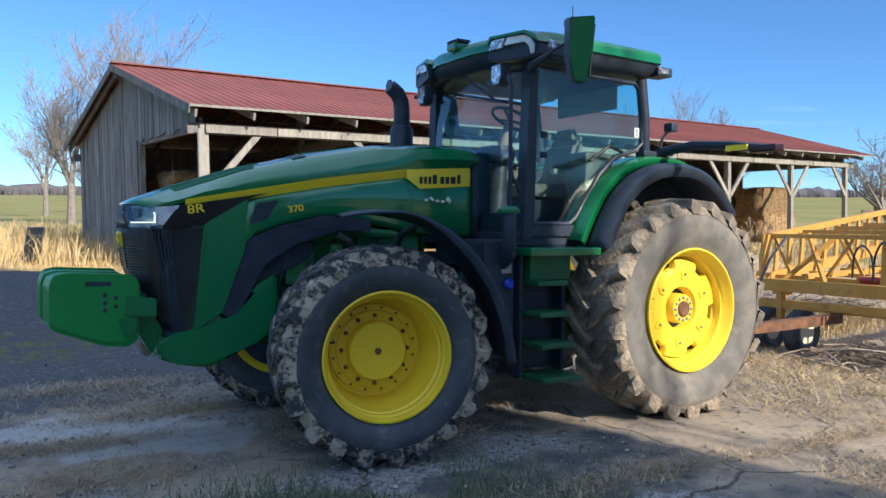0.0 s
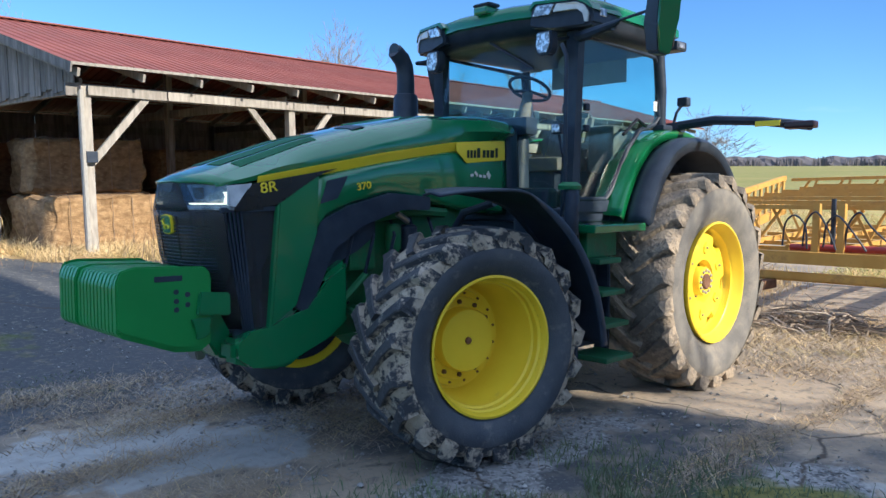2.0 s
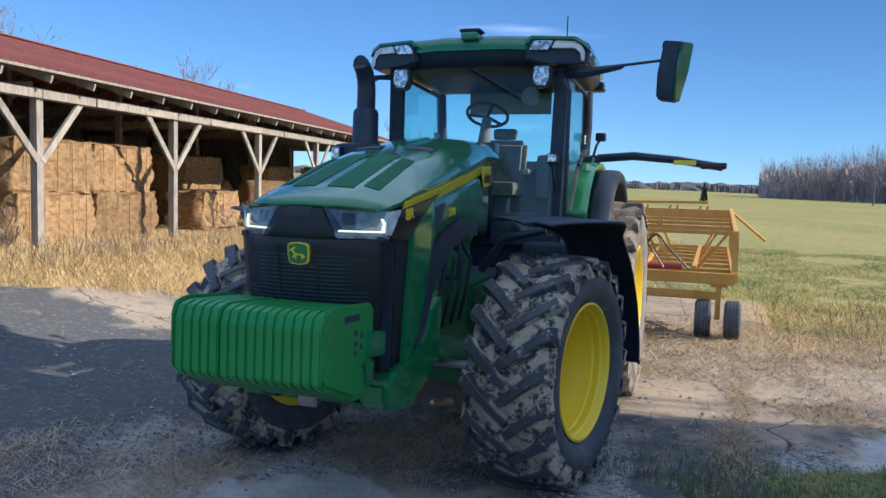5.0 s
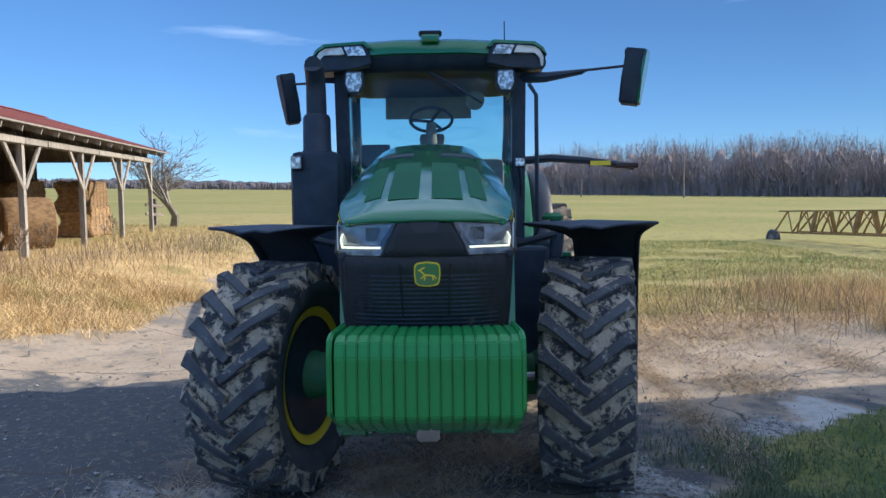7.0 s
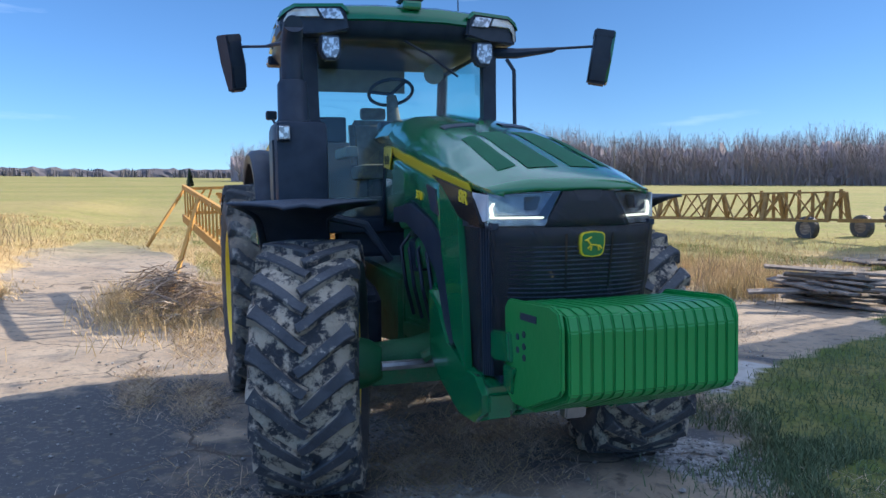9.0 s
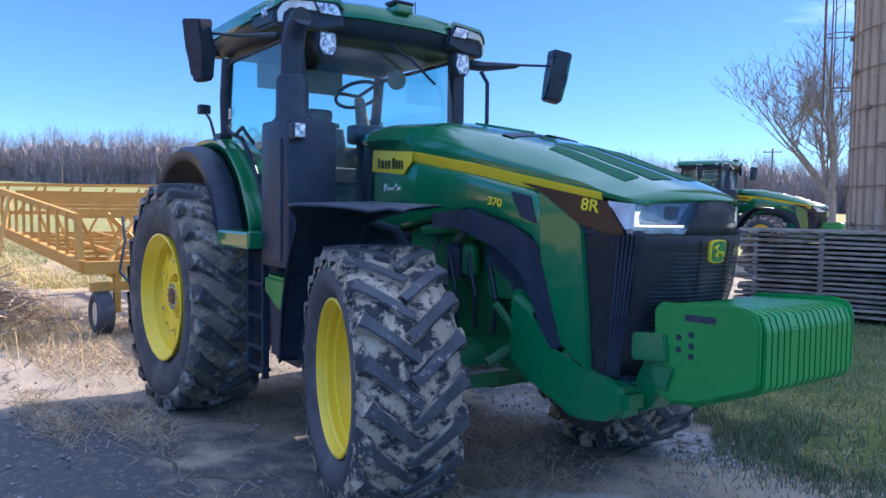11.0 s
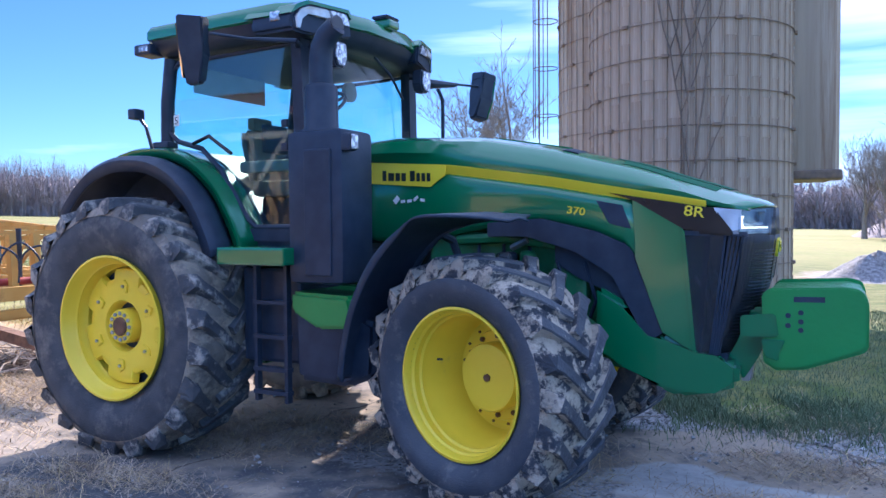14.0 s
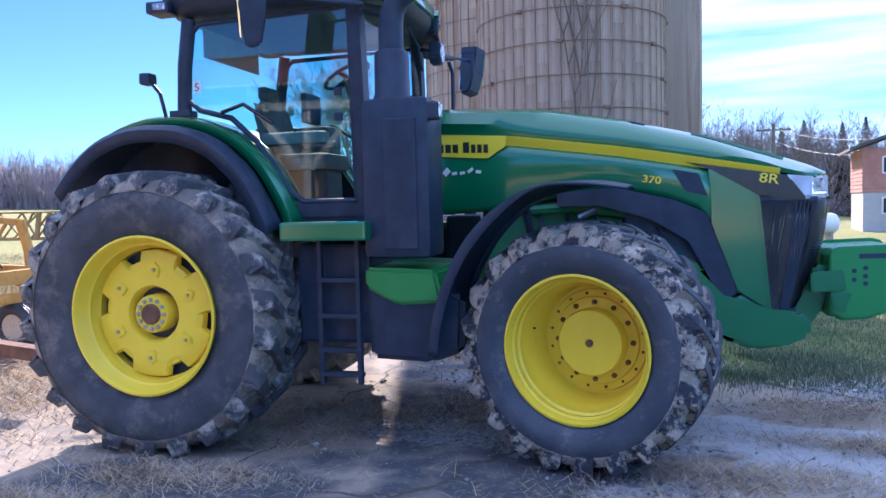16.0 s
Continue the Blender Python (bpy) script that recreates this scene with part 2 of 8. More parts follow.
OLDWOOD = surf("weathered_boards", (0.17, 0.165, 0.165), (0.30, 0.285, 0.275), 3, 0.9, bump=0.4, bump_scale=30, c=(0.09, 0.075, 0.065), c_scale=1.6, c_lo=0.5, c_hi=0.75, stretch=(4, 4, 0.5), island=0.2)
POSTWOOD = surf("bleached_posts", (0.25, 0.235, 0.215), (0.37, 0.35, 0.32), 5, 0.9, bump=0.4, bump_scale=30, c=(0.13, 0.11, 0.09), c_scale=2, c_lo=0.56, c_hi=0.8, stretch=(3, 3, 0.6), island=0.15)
ROOFRED = surf("rust_red_roofing", (0.205, 0.056, 0.040), (0.27, 0.082, 0.060), 1.2, 0.6, bump=0.1, c=(0.15, 0.052, 0.038), c_scale=0.6, c_lo=0.48, c_hi=0.7, island=0.06)
HAY = surf("hay", (0.19, 0.118, 0.058), (0.34, 0.225, 0.115), 6, 0.95, bump=1.0, bump_scale=22, c=(0.43, 0.31, 0.17), c_scale=8, c_lo=0.52, c_hi=0.70, stretch=(1, 1, 1.8), island=0.25)
STRAW = surf("dry_grass", (0.54, 0.395, 0.19), (0.66, 0.51, 0.28), 0.6, 0.95, c=(0.34, 0.30, 0.11), c_scale=0.45, c_lo=0.54, c_hi=0.66, island=0.35)
DEADWOOD = surf("bleached_twigs", (0.34, 0.27, 0.20), (0.50, 0.42, 0.33), 3, 0.95, c=(0.17, 0.12, 0.09), c_scale=2, c_lo=0.5, c_hi=0.7, island=0.3)
MEADOW = surf("yellowed_grass", (0.36, 0.35, 0.12), (0.52, 0.46, 0.19), 0.8, 0.95, c=(0.17, 0.235, 0.065), c_scale=0.5, c_lo=0.46, c_hi=0.60, island=0.35)
BLADES = surf("green_grass", (0.098, 0.148, 0.076), (0.155, 0.198, 0.105), 0.9, 0.9, c=(0.20, 0.185, 0.105), c_scale=0.7, c_lo=0.52, c_hi=0.7, island=0.3)
TWIGS = surf("dry_twigs", (0.16, 0.12, 0.09), (0.25, 0.19, 0.14), 3, 0.95, island=0.3)
BARK = surf("grey_bark", (0.20, 0.18, 0.165), (0.28, 0.255, 0.23), 4, 0.95)
WOODS = surf("bare_woods", (0.245, 0.212, 0.220), (0.315, 0.278, 0.285), 0.05, 1.0, c=(0.33, 0.265, 0.235), c_scale=0.12, c_lo=0.5, c_hi=0.7)
HEDGE = surf("distant_hedge", (0.105, 0.098, 0.112), (0.14, 0.13, 0.142), 0.03, 1.0, c=(0.085, 0.088, 0.09), c_scale=0.06, c_lo=0.5, c_hi=0.7)
CONIFER = surf("conifer", (0.025, 0.045, 0.025), (0.045, 0.07, 0.035), 2, 0.95, island=0.2)
STAVE = surf("concrete_staves", (0.36, 0.285, 0.21), (0.50, 0.415, 0.32), 1.6, 0.9, bump=0.4, bump_scale=40, c=(0.20, 0.115, 0.062), c_scale=1.1, c_lo=0.455, c_hi=0.62, stretch=(1.8, 1.8, 0.08), island=0.08)
HOOP = surf("rusty_hoops", (0.16, 0.12, 0.09), (0.24, 0.17, 0.12), 6, 0.8, bump=0.2)
OCHRE = surf("faded_yellow_steel", (0.52, 0.28, 0.05), (0.60, 0.35, 0.075), 3, 0.6, c=(0.26, 0.13, 0.05), c_scale=3, c_lo=0.54, c_hi=0.75, rough2=0.9)
MOUND = surf("crushed_stone", (0.13, 0.13, 0.14), (0.30, 0.30, 0.31), 9, 0.95, bump=1.0, bump_scale=22, c=(0.42, 0.42, 0.42), c_scale=14, c_lo=0.56, c_hi=0.62)
GRAVEL = surf("pale_gravel", (0.20, 0.198, 0.195), (0.36, 0.352, 0.342), 3, 0.95, bump=0.5, island=0.5)
DULLOCHRE = surf("rusty_ochre_steel", (0.24, 0.155, 0.055), (0.33, 0.22, 0.08), 3, 0.8, c=(0.16, 0.08, 0.04), c_scale=2, c_lo=0.5, c_hi=0.7)
LOGWOOD = surf("grey_lumber", (0.14, 0.12, 0.105), (0.30, 0.265, 0.23), 4, 0.95, bump=0.4, stretch=(1, 4, 4), island=0.25)
BRICKRED = surf("red_siding", (0.42, 0.20, 0.15), (0.48, 0.25, 0.19), 2, 0.85)
PALEWALL = surf("pale_render", (0.42, 0.41, 0.39), (0.48, 0.47, 0.44), 2, 0.85)
DARKROOF = surf("dark_shingles", (0.08, 0.075, 0.07), (0.12, 0.11, 0.10), 3, 0.9)


# ---- mesh helpers ----
def part(name, bm, material, parent=None, label="", smooth=False, m=None):
    """One mesh object out of a bmesh, under its thing or part."""
    me = bpy.data.meshes.new(name)
    bmesh.ops.recalc_face_normals(bm, faces=bm.faces[:])
    bm.to_mesh(me)
    bm.free()
    me.materials.append(material)
    if smooth:
        me.shade_smooth()
        me.set_sharp_from_angle(angle=radians(38))
    ob = new(name, me)
    if parent:
        ob.parent = parent
    if m is not None:
        ob.matrix_basis = m
    return tagged(ob, label)


def thing(name, label, category, m=None, group="", kind=""):
    ob = new(name)
    if m is not None:
        ob.matrix_basis = m
    return tagged(ob, label, category, group, kind)


def share(ob, m, parent=None):
    o = ob.copy()
    scene.collection.objects.link(o)
    o.parent = parent or ob.parent
    o.matrix_basis = m
    return o


def box(bm, x0, x1, y0, y1, z0, z1, bevel=0.0, m=None):
    vs = [bm.verts.new((x, y, z)) for x in (x0, x1) for y in (y0, y1) for z in (z0, z1)]
    fs = [bm.faces.new([vs[i] for i in q]) for q in ((0, 1, 3, 2), (4, 6, 7, 5), (0, 4, 5, 1), (2, 3, 7, 6), (0, 2, 6, 4), (1, 5, 7, 3))]
    if bevel:
        es = list({e for f in fs for e in f.edges})
        out = bmesh.ops.bevel(bm, geom=es, offset=bevel, segments=2, affect="EDGES", profile=0.6)
        vs = list({v for f in out["faces"] for v in f.verts} | {v for v in vs if v.is_valid})
    if m is not None:
        bmesh.ops.transform(bm, matrix=m, verts=[v for v in vs if v.is_valid])
    return bm


def slab(poly, y0, y1, bevel=0.0, bm=None):
    """A polygon in x and z, pushed from y0 to y1."""
    bm = bm or bmesh.new()
    a = [bm.verts.new((x, y0, z)) for x, z in poly]
    b = [bm.verts.new((x, y1, z)) for x, z in poly]
    n = len(poly)
    fs = [bm.faces.new(a), bm.faces.new(b[::-1])] + [bm.faces.new((a[i], b[i], b[(i + 1) % n], a[(i + 1) % n])) for i in range(n)]
    if bevel:
        bmesh.ops.bevel(bm, geom=list({e for f in fs for e in f.edges}), offset=bevel, segments=2, affect="EDGES")
    return bm


def beam(bm, p, q, w, h, up=(0, 0, 1)):
    """A squared bar from p to q."""
    p, q = Vector(p), Vector(q)
    d = (q - p).normalized()
    u = Vector(up)
    s = d.cross(u)
    s = s.normalized() if s.length > 1e-4 else Vector((1, 0, 0))
    t = s.cross(d)
    vs = [bm.verts.new(c + s * i * w / 2 + t * j * h / 2) for c in (p, q) for i, j in ((-1, -1), (1, -1), (1, 1), (-1, 1))]
    for f in ((0, 1, 2, 3), (7, 6, 5, 4), (0, 4, 5, 1), (1, 5, 6, 2), (2, 6, 7, 3), (3, 7, 4, 0)):
        bm.faces.new([vs[i] for i in f])
    return bm


def tube(bm, pts, r, n=8, cap=True):
    """A round bar along points; r a number or one for each point."""
    pts = [Vector(p) for p in pts]
    rs = r if isinstance(r, (list, tuple)) else [r] * len(pts)
    rings, side = [], None
    for i, p in enumerate(pts):
        d = (pts[min(i + 1, len(pts) - 1)] - pts[max(i - 1, 0)]).normalized()
        if side is None:
            side = d.orthogonal().normalized()
        else:
            side = (side - d * side.dot(d))
            side = side.normalized() if side.length > 1e-5 else d.orthogonal().normalized()
        up = d.cross(side)
        rings.append([bm.verts.new(p + (side * math.cos(2 * math.pi * k / n) + up * math.sin(2 * math.pi * k / n)) * rs[i]) for k in range(n)])
    for a, b in zip(rings, rings[1:]):
        for k in range(n):
            bm.faces.new((a[k], a[(k + 1) % n], b[(k + 1) % n], b[k]))
    if cap:
        bm.faces.new(rings[0][::-1])
        bm.faces.new(rings[-1])
    return bm


def turned(bm, prof, n=48, axis="y", close=False, at=(0, 0, 0)):
    """A profile of (radius, along) turned round an axis."""
    rings = []
    for r, h in prof:
        ring = []
        for k in range(n):
            c, s = r * math.cos(2 * math.pi * k / n), r * math.sin(2 * math.pi * k / n)
            v = (c, h, s) if axis == "y" else ((h, c, s) if axis == "x" else (c, s, h))
            ring.append(bm.verts.new(Vector(v) + Vector(at)))
        rings.append(ring)
    pairs = list(zip(rings, rings[1:])) + ([(rings[-1], rings[0])] if close else [])
    for a, b in pairs:
        for k in range(n):
            bm.faces.new((a[k], a[(k + 1) % n], b[(k + 1) % n], b[k]))
    if not close:
        for ring in (rings[0], rings[-1]):
            bm.faces.new(ring)
    return bm


def loft(bm, rows, closed=False):
    """A skin over rows of points."""
    vs = [[bm.verts.new(p) for p in row] for row in rows]
    for a, b in zip(vs, vs[1:]):
        for i in range(len(a) - (0 if closed else 1)):
            j = (i + 1) % len(a)
            bm.faces.new((a[i], a[j], b[j], b[i]))
    return vs


def lerp(t, pts):
    return float(np.interp(t, [p[0] for p in pts], [p[1] for p in pts]))


def smooth01(v):
    v = min(1.0, max(0.0, v))
    return v * v * (3 - 2 * v)


# ---- ground ----
def lie(x, y):
    """Height of the land: flat yard, a bank up to the barn, fields that climb gently behind."""
    d, az = math.hypot(x - 1, y), math.atan2(y, x - 1)
    e = radians(0.8 + 1.5 * math.cos(az - radians(225)))
    s = max(0.0, d - 6)
    z = e * (s * s / (s + 6))
    z += 0.62 * smooth01((-y - 4.0) / 5.0) * smooth01((14 - x) / 8) * (1 - smooth01((d - 40) / 60))
    return z


def cover(x, y):
    """How much green grass, dry grass and field grows at a place."""
    w = 0.6 * noise.noise((x * 0.5, y * 0.5, 3)) + 0.25 * noise.noise((x * 1.7, y * 1.7, 5))
    edge = lerp(x, [(-6, 9.5), (0, 6.5), (1.2, 4.2), (2.0, 2.2), (3.0, 2.0), (4.0, 1.4), (5.0, 1.7), (8, 1.5), (14, -6)])
    green = smooth01((y - edge + w * 1.2) / 0.8) * smooth01((x + 2.5 + w * 3) / 3)
    green = max(green, smooth01((x - 11 + w * 2) / 3), 0.42 * smooth01((1.5 - math.hypot((x - 5.7) / 1.3, y + 5.2) + w) / 0.7))
    green *= 1 - smooth01((y - 19.5) / 1.5) * smooth01((27.5 - y) / 2) * smooth01((x - 2) / 3)
    left = lerp(x, [(-30, -5.4), (-13, -5.2), (-5.5, -4.4), (-3.6, -5.2), (-2, -5.8), (0, -7.4), (2, -8.6), (4, -11), (10, -16)])
    straw = smooth01((left - y + w * 1.6) / 1.2)
    straw = max(straw, smooth01((lerp(y, [(-6, -16), (-4.5, -22), (-2.5, -17), (-1, -9.8), (2.5, -6.5), (5, -5.5)]) - x + w * 3) / 1.5) * (0.9 - 0.5 * smooth01((y + 1.5) / 3)))
    straw = max(straw, smooth01((lerp(y, [(2, -2.8), (5, -3.4), (7, -4.2), (10, -5.5), (13, -7.5)]) - x + w * 2) / 1.5) * smooth01((y - 2.4 + w) / 1.2) * 0.7)
    far = smooth01((math.hypot(x - 1, y) - 15) / 12) * (0.75 + 0.25 * smooth01((math.hypot(x - 1, y) - 40) / 30))
    far = max(far, smooth01((-8.8 - x + w * 2) / 2) * smooth01((y - 0.5) / 2))
    if y > 9 and x > -8:
        far *= smooth01((y - 26) / 14)
    return green, straw, far


SPOTS = ((4.75, -1.0, 0.80, 0.45), (4.35, -0.2, 0.80, 0.38), (1.7, 3.7, 0.9, 0.4), (2.7, 3.2, 0.6, 0.4))


def wear_and_shade(x, y):
    """Bare pale patches, dirt with the yard's shade painted in, and gravelly strips on the yard."""
    w = 0.5 * noise.noise((x * 1.4, y * 1.4, 11)) + 0.25 * noise.noise((x * 4.0, y * 4.0, 13))
    pale = max(smooth01((1.25 - math.hypot((x - a) / p, (y - b) / q) + w) / 0.35) for a, b, p, q in SPOTS)
    # shade of silo and tractor painted in by place; noise patches are dirt
    dirt_and_shade = smooth01((-0.8 - y + 2.2 * w) / 1.6) * smooth01((x + 1.6 + 2 * w) / 2.0)
    dirt_and_shade = max(dirt_and_shade, 0.8 * smooth01((0.30 + noise.noise((x * 0.45, y * 0.9, 21)) + 0.5 * w - 0.35) / 0.3) * smooth01((x + 0.5) / 2))
    dirt_and_shade = max(dirt_and_shade, 0.60 * smooth01((x - 0.2 + 2.0 * w) / 1.6))
    dirt_and_shade *= 1 - 0.65 * smooth01((x - 3.0) / 1.0) * smooth01((y + 2.2) / 0.8)
    gravel = smooth01((noise.noise((x * 0.7, y * 1.1, 31)) + 0.6 * w - 0.02) / 0.25) * smooth01((x - 0.8) / 1.2) * (1 - 0.8 * smooth01((-1.8 - y) / 0.8))
    return pale, dirt_and_shade * (1 - pale), gravel * (1 - pale)


def ground_sheet():
    line = [0.22 * i for i in range(62)]
    step = 0.25
    while line[-1] < 1500:
        line.append(line[-1] + step)
        step *= 1.11
    axis = [-v for v in line[:0:-1]] + line
    n = len(axis)
    verts, cols, worn = [], [], []
    for i, gx in enumerate(axis):
        for gy in axis:
            x, y = gx + 1.0, gy
            z = lie(x, y)
            d = math.hypot(gx, gy)
            if d < 40:
                z += 0.018 * noise.noise((x * 0.9, y * 0.9, 0)) + 0.012 * noise.noise((x * 3, y * 3, 1)) - 0.01
            g, s, f = cover(x, y)
            verts.append((x, y, z))
            cols.append((g, s, f, 1.0))
            worn.append((*wear_and_shade(x, y), 1.0) if d < 16 else (0.0, 0.0, 0.0, 1.0))
    faces = [(i * n + j, (i + 1) * n + j, (i + 1) * n + j + 1, i * n + j + 1) for i in range(n - 1) for j in range(n - 1)]
    me = bpy.data.meshes.new("ground")
    me.from_pydata(verts, [], faces)
    at = me.color_attributes.new("cover", "FLOAT_COLOR", "POINT")
    at.data.foreach_set("color", [c for col in cols for c in col])
    at = me.color_attributes.new("wear_and_shade", "FLOAT_COLOR", "POINT")
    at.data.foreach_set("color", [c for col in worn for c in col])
    me.shade_smooth()
    m = bpy.data.materials.new("yard_and_fields")
    m.use_nodes = True
    nn, l = m.node_tree.nodes, m.node_tree.links
    bs = nn["Principled BSDF"]
    bs.inputs["Roughness"].default_value = 0.95
    bs.inputs["Specular IOR Level"].default_value = 0.12
    co = nn.new("ShaderNodeTexCoord")
    vc = nn.new("ShaderNodeVertexColor")
    vc.layer_name = "cover"
    sp = nn.new("ShaderNodeSeparateColor")
    l.new(vc.outputs["Color"], sp.inputs["Color"])

    def nz(scale, lo, hi, detail=8.0, vec=None):
        t = nn.new("ShaderNodeTexNoise")
        t.inputs["Scale"].default_value, t.inputs["Detail"].default_value = scale, detail
        r = nn.new("ShaderNodeMapRange")
        r.inputs["From Min"].default_value, r.inputs["From Max"].default_value = lo, hi
        l.new(vec or co.outputs["Object"], t.inputs["Vector"])
        l.new(t.outputs["Fac"], r.inputs["Value"])
        return r.outputs["Result"]

    def mx(f, a, b):
        k = nn.new("ShaderNodeMixRGB")
        l.new(f, k.inputs["Fac"])
        for sck, v in ((k.inputs["Color1"], a), (k.inputs["Color2"], b)):
            if isinstance(v, tuple):
                sck.default_value = (*v, 1)
            else:
                l.new(v, sck)
        return k.outputs["Color"]

    def rough_edge(s, scale):
        a = nn.new("ShaderNodeMath")
        a.operation = "ADD"
        b = nz(scale, 0.0, 1.0)
        l.new(s, a.inputs[0])
        l.new(b, a.inputs[1])
        r = nn.new("ShaderNodeMapRange")
        r.inputs["From Min"].default_value, r.inputs["From Max"].default_value = 0.85, 1.15
        l.new(a.outputs[0], r.inputs["Value"])
        return r.outputs["Result"]

    vw = nn.new("ShaderNodeVertexColor")
    vw.layer_name = "wear_and_shade"
    ws = nn.new("ShaderNodeSeparateColor")
    l.new(vw.outputs["Color"], ws.inputs["Color"])
    slabc = mx(nz(0.9, 0.4, 0.62), (0.325, 0.268, 0.205), (0.39, 0.328, 0.255))
    slabc = mx(nz(0.5, 0.52, 0.66), slabc, (0.210, 0.192, 0.170))
    slabc = mx(nz(2.6, 0.54, 0.72), slabc, (0.190, 0.177, 0.160))
    # blue-grey shade tone laid over the tan slab, dirt patches with it
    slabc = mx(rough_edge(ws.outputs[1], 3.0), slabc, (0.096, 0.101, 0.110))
    slabc = mx(nz(5.5, 0.58, 0.68), slabc, (0.16, 0.145, 0.125))
    slabc = mx(nz(14, 0.55, 0.75), slabc, (0.21, 0.195, 0.175))
    slabc = mx(nz(45, 0.64, 0.72), slabc, (0.33, 0.325, 0.315))
    stony = nn.new("ShaderNodeTexVoronoi")
    stony.inputs["Scale"].default_value = 34
    l.new(co.outputs["Object"], stony.inputs["Vector"])
    sv = nn.new("ShaderNodeHueSaturation")
    sv.inputs["Saturation"].default_value, sv.inputs["Value"].default_value = 0.0, 0.36
    l.new(stony.outputs["Color"], sv.inputs["Color"])
    slabc = mx(rough_edge(ws.outputs[2], 7.0), slabc, sv.outputs["Color"])
    bare = mx(nz(9, 0.45, 0.7), (0.45, 0.445, 0.43), (0.36, 0.35, 0.335))
    slabc = mx(rough_edge(ws.outputs[0], 6.0), slabc, bare)
    vor = nn.new("ShaderNodeTexVoronoi")
    vor.feature = "DISTANCE_TO_EDGE"
    vor.inputs["Scale"].default_value = 0.33
    wob = nn.new("ShaderNodeTexNoise")
    wob.inputs["Scale"].default_value, wob.inputs["Detail"].default_value = 1.5, 6
    add = nn.new("ShaderNodeMixRGB")
    add.inputs["Fac"].default_value = 0.35
    l.new(co.outputs["Object"], wob.inputs["Vector"])
    l.new(co.outputs["Object"], add.inputs["Color1"])
    l.new(wob.outputs["Color"], add.inputs["Color2"])
    l.new(add.outputs["Color"], vor.inputs["Vector"])
    crack = nn.new("ShaderNodeMapRange")
    crack.inputs["From Min"].default_value, crack.inputs["From Max"].default_value = 0.005, 0.001
    l.new(vor.outputs["Distance"], crack.inputs["Value"])
    slabc = mx(crack.outputs["Result"], slabc, (0.10, 0.088, 0.076))
    grass = mx(nz(1.5, 0.4, 0.6), (0.10, 0.135, 0.035), (0.20, 0.195, 0.07))
    grass = mx(nz(16, 0.5, 0.7), grass, (0.06, 0.07, 0.03))
    straw = mx(nz(1.2, 0.4, 0.6), (0.44, 0.325, 0.155), (0.55, 0.42, 0.215))
    straw = mx(nz(0.35, 0.54, 0.66), straw, (0.22, 0.21, 0.07))
    straw = mx(nz(22, 0.5, 0.7), straw, (0.24, 0.16, 0.085))
    wide = nn.new("ShaderNodeMapping")
    wide.inputs["Scale"].default_value = (0.05, 0.05, 0.05)
    l.new(co.outputs["Object"], wide.inputs["Vector"])
    field = mx(nz(1.0, 0.42, 0.60, 8, wide.outputs["Vector"]), (0.215, 0.230, 0.068), (0.300, 0.275, 0.100))
    field = mx(nz(0.7, 0.5, 0.62), field, (0.28, 0.25, 0.10))
    field = mx(nz(3.0, 0.54, 0.66), field, (0.17, 0.135, 0.07))
    field = mx(nz(7.0, 0.58, 0.66), field, (0.36, 0.33, 0.16))
    c = mx(rough_edge(sp.outputs[0], 4.0), slabc, grass)
    c = mx(rough_edge(sp.outputs[1], 5.0), c, straw)
    c = mx(sp.outputs[2], c, field)
    l.new(c, bs.inputs["Base Color"])
    bt = nn.new("ShaderNodeTexNoise")
    bt.inputs["Scale"].default_value, bt.inputs["Detail"].default_value = 18, 10
    l.new(co.outputs["Object"], bt.inputs["Vector"])
    bu = nn.new("ShaderNodeBump")
    bu.inputs["Strength"].default_value, bu.inputs["Distance"].default_value = 0.5, 0.02
    l.new(bt.outputs["Fac"], bu.inputs["Height"])
    l.new(bu.outputs["Normal"], bs.inputs["Normal"])
    me.materials.append(m)
    return tagged(new("ground", me), "worn concrete yard with gravel, grass and open fields", "ground", kind="structure")


ground_sheet()


# ---- barn ----
BARN = pose(1.55, -9.45, 0.60, 0, -1.5, 186.1)
POSTS = (0.0, 4.6, 9.15, 13.7, 18.2, 22.3, 26.5)
EAVE, RIDGE, BACK, LENGTH = 3.38, 4.95, 9.5, 27.9


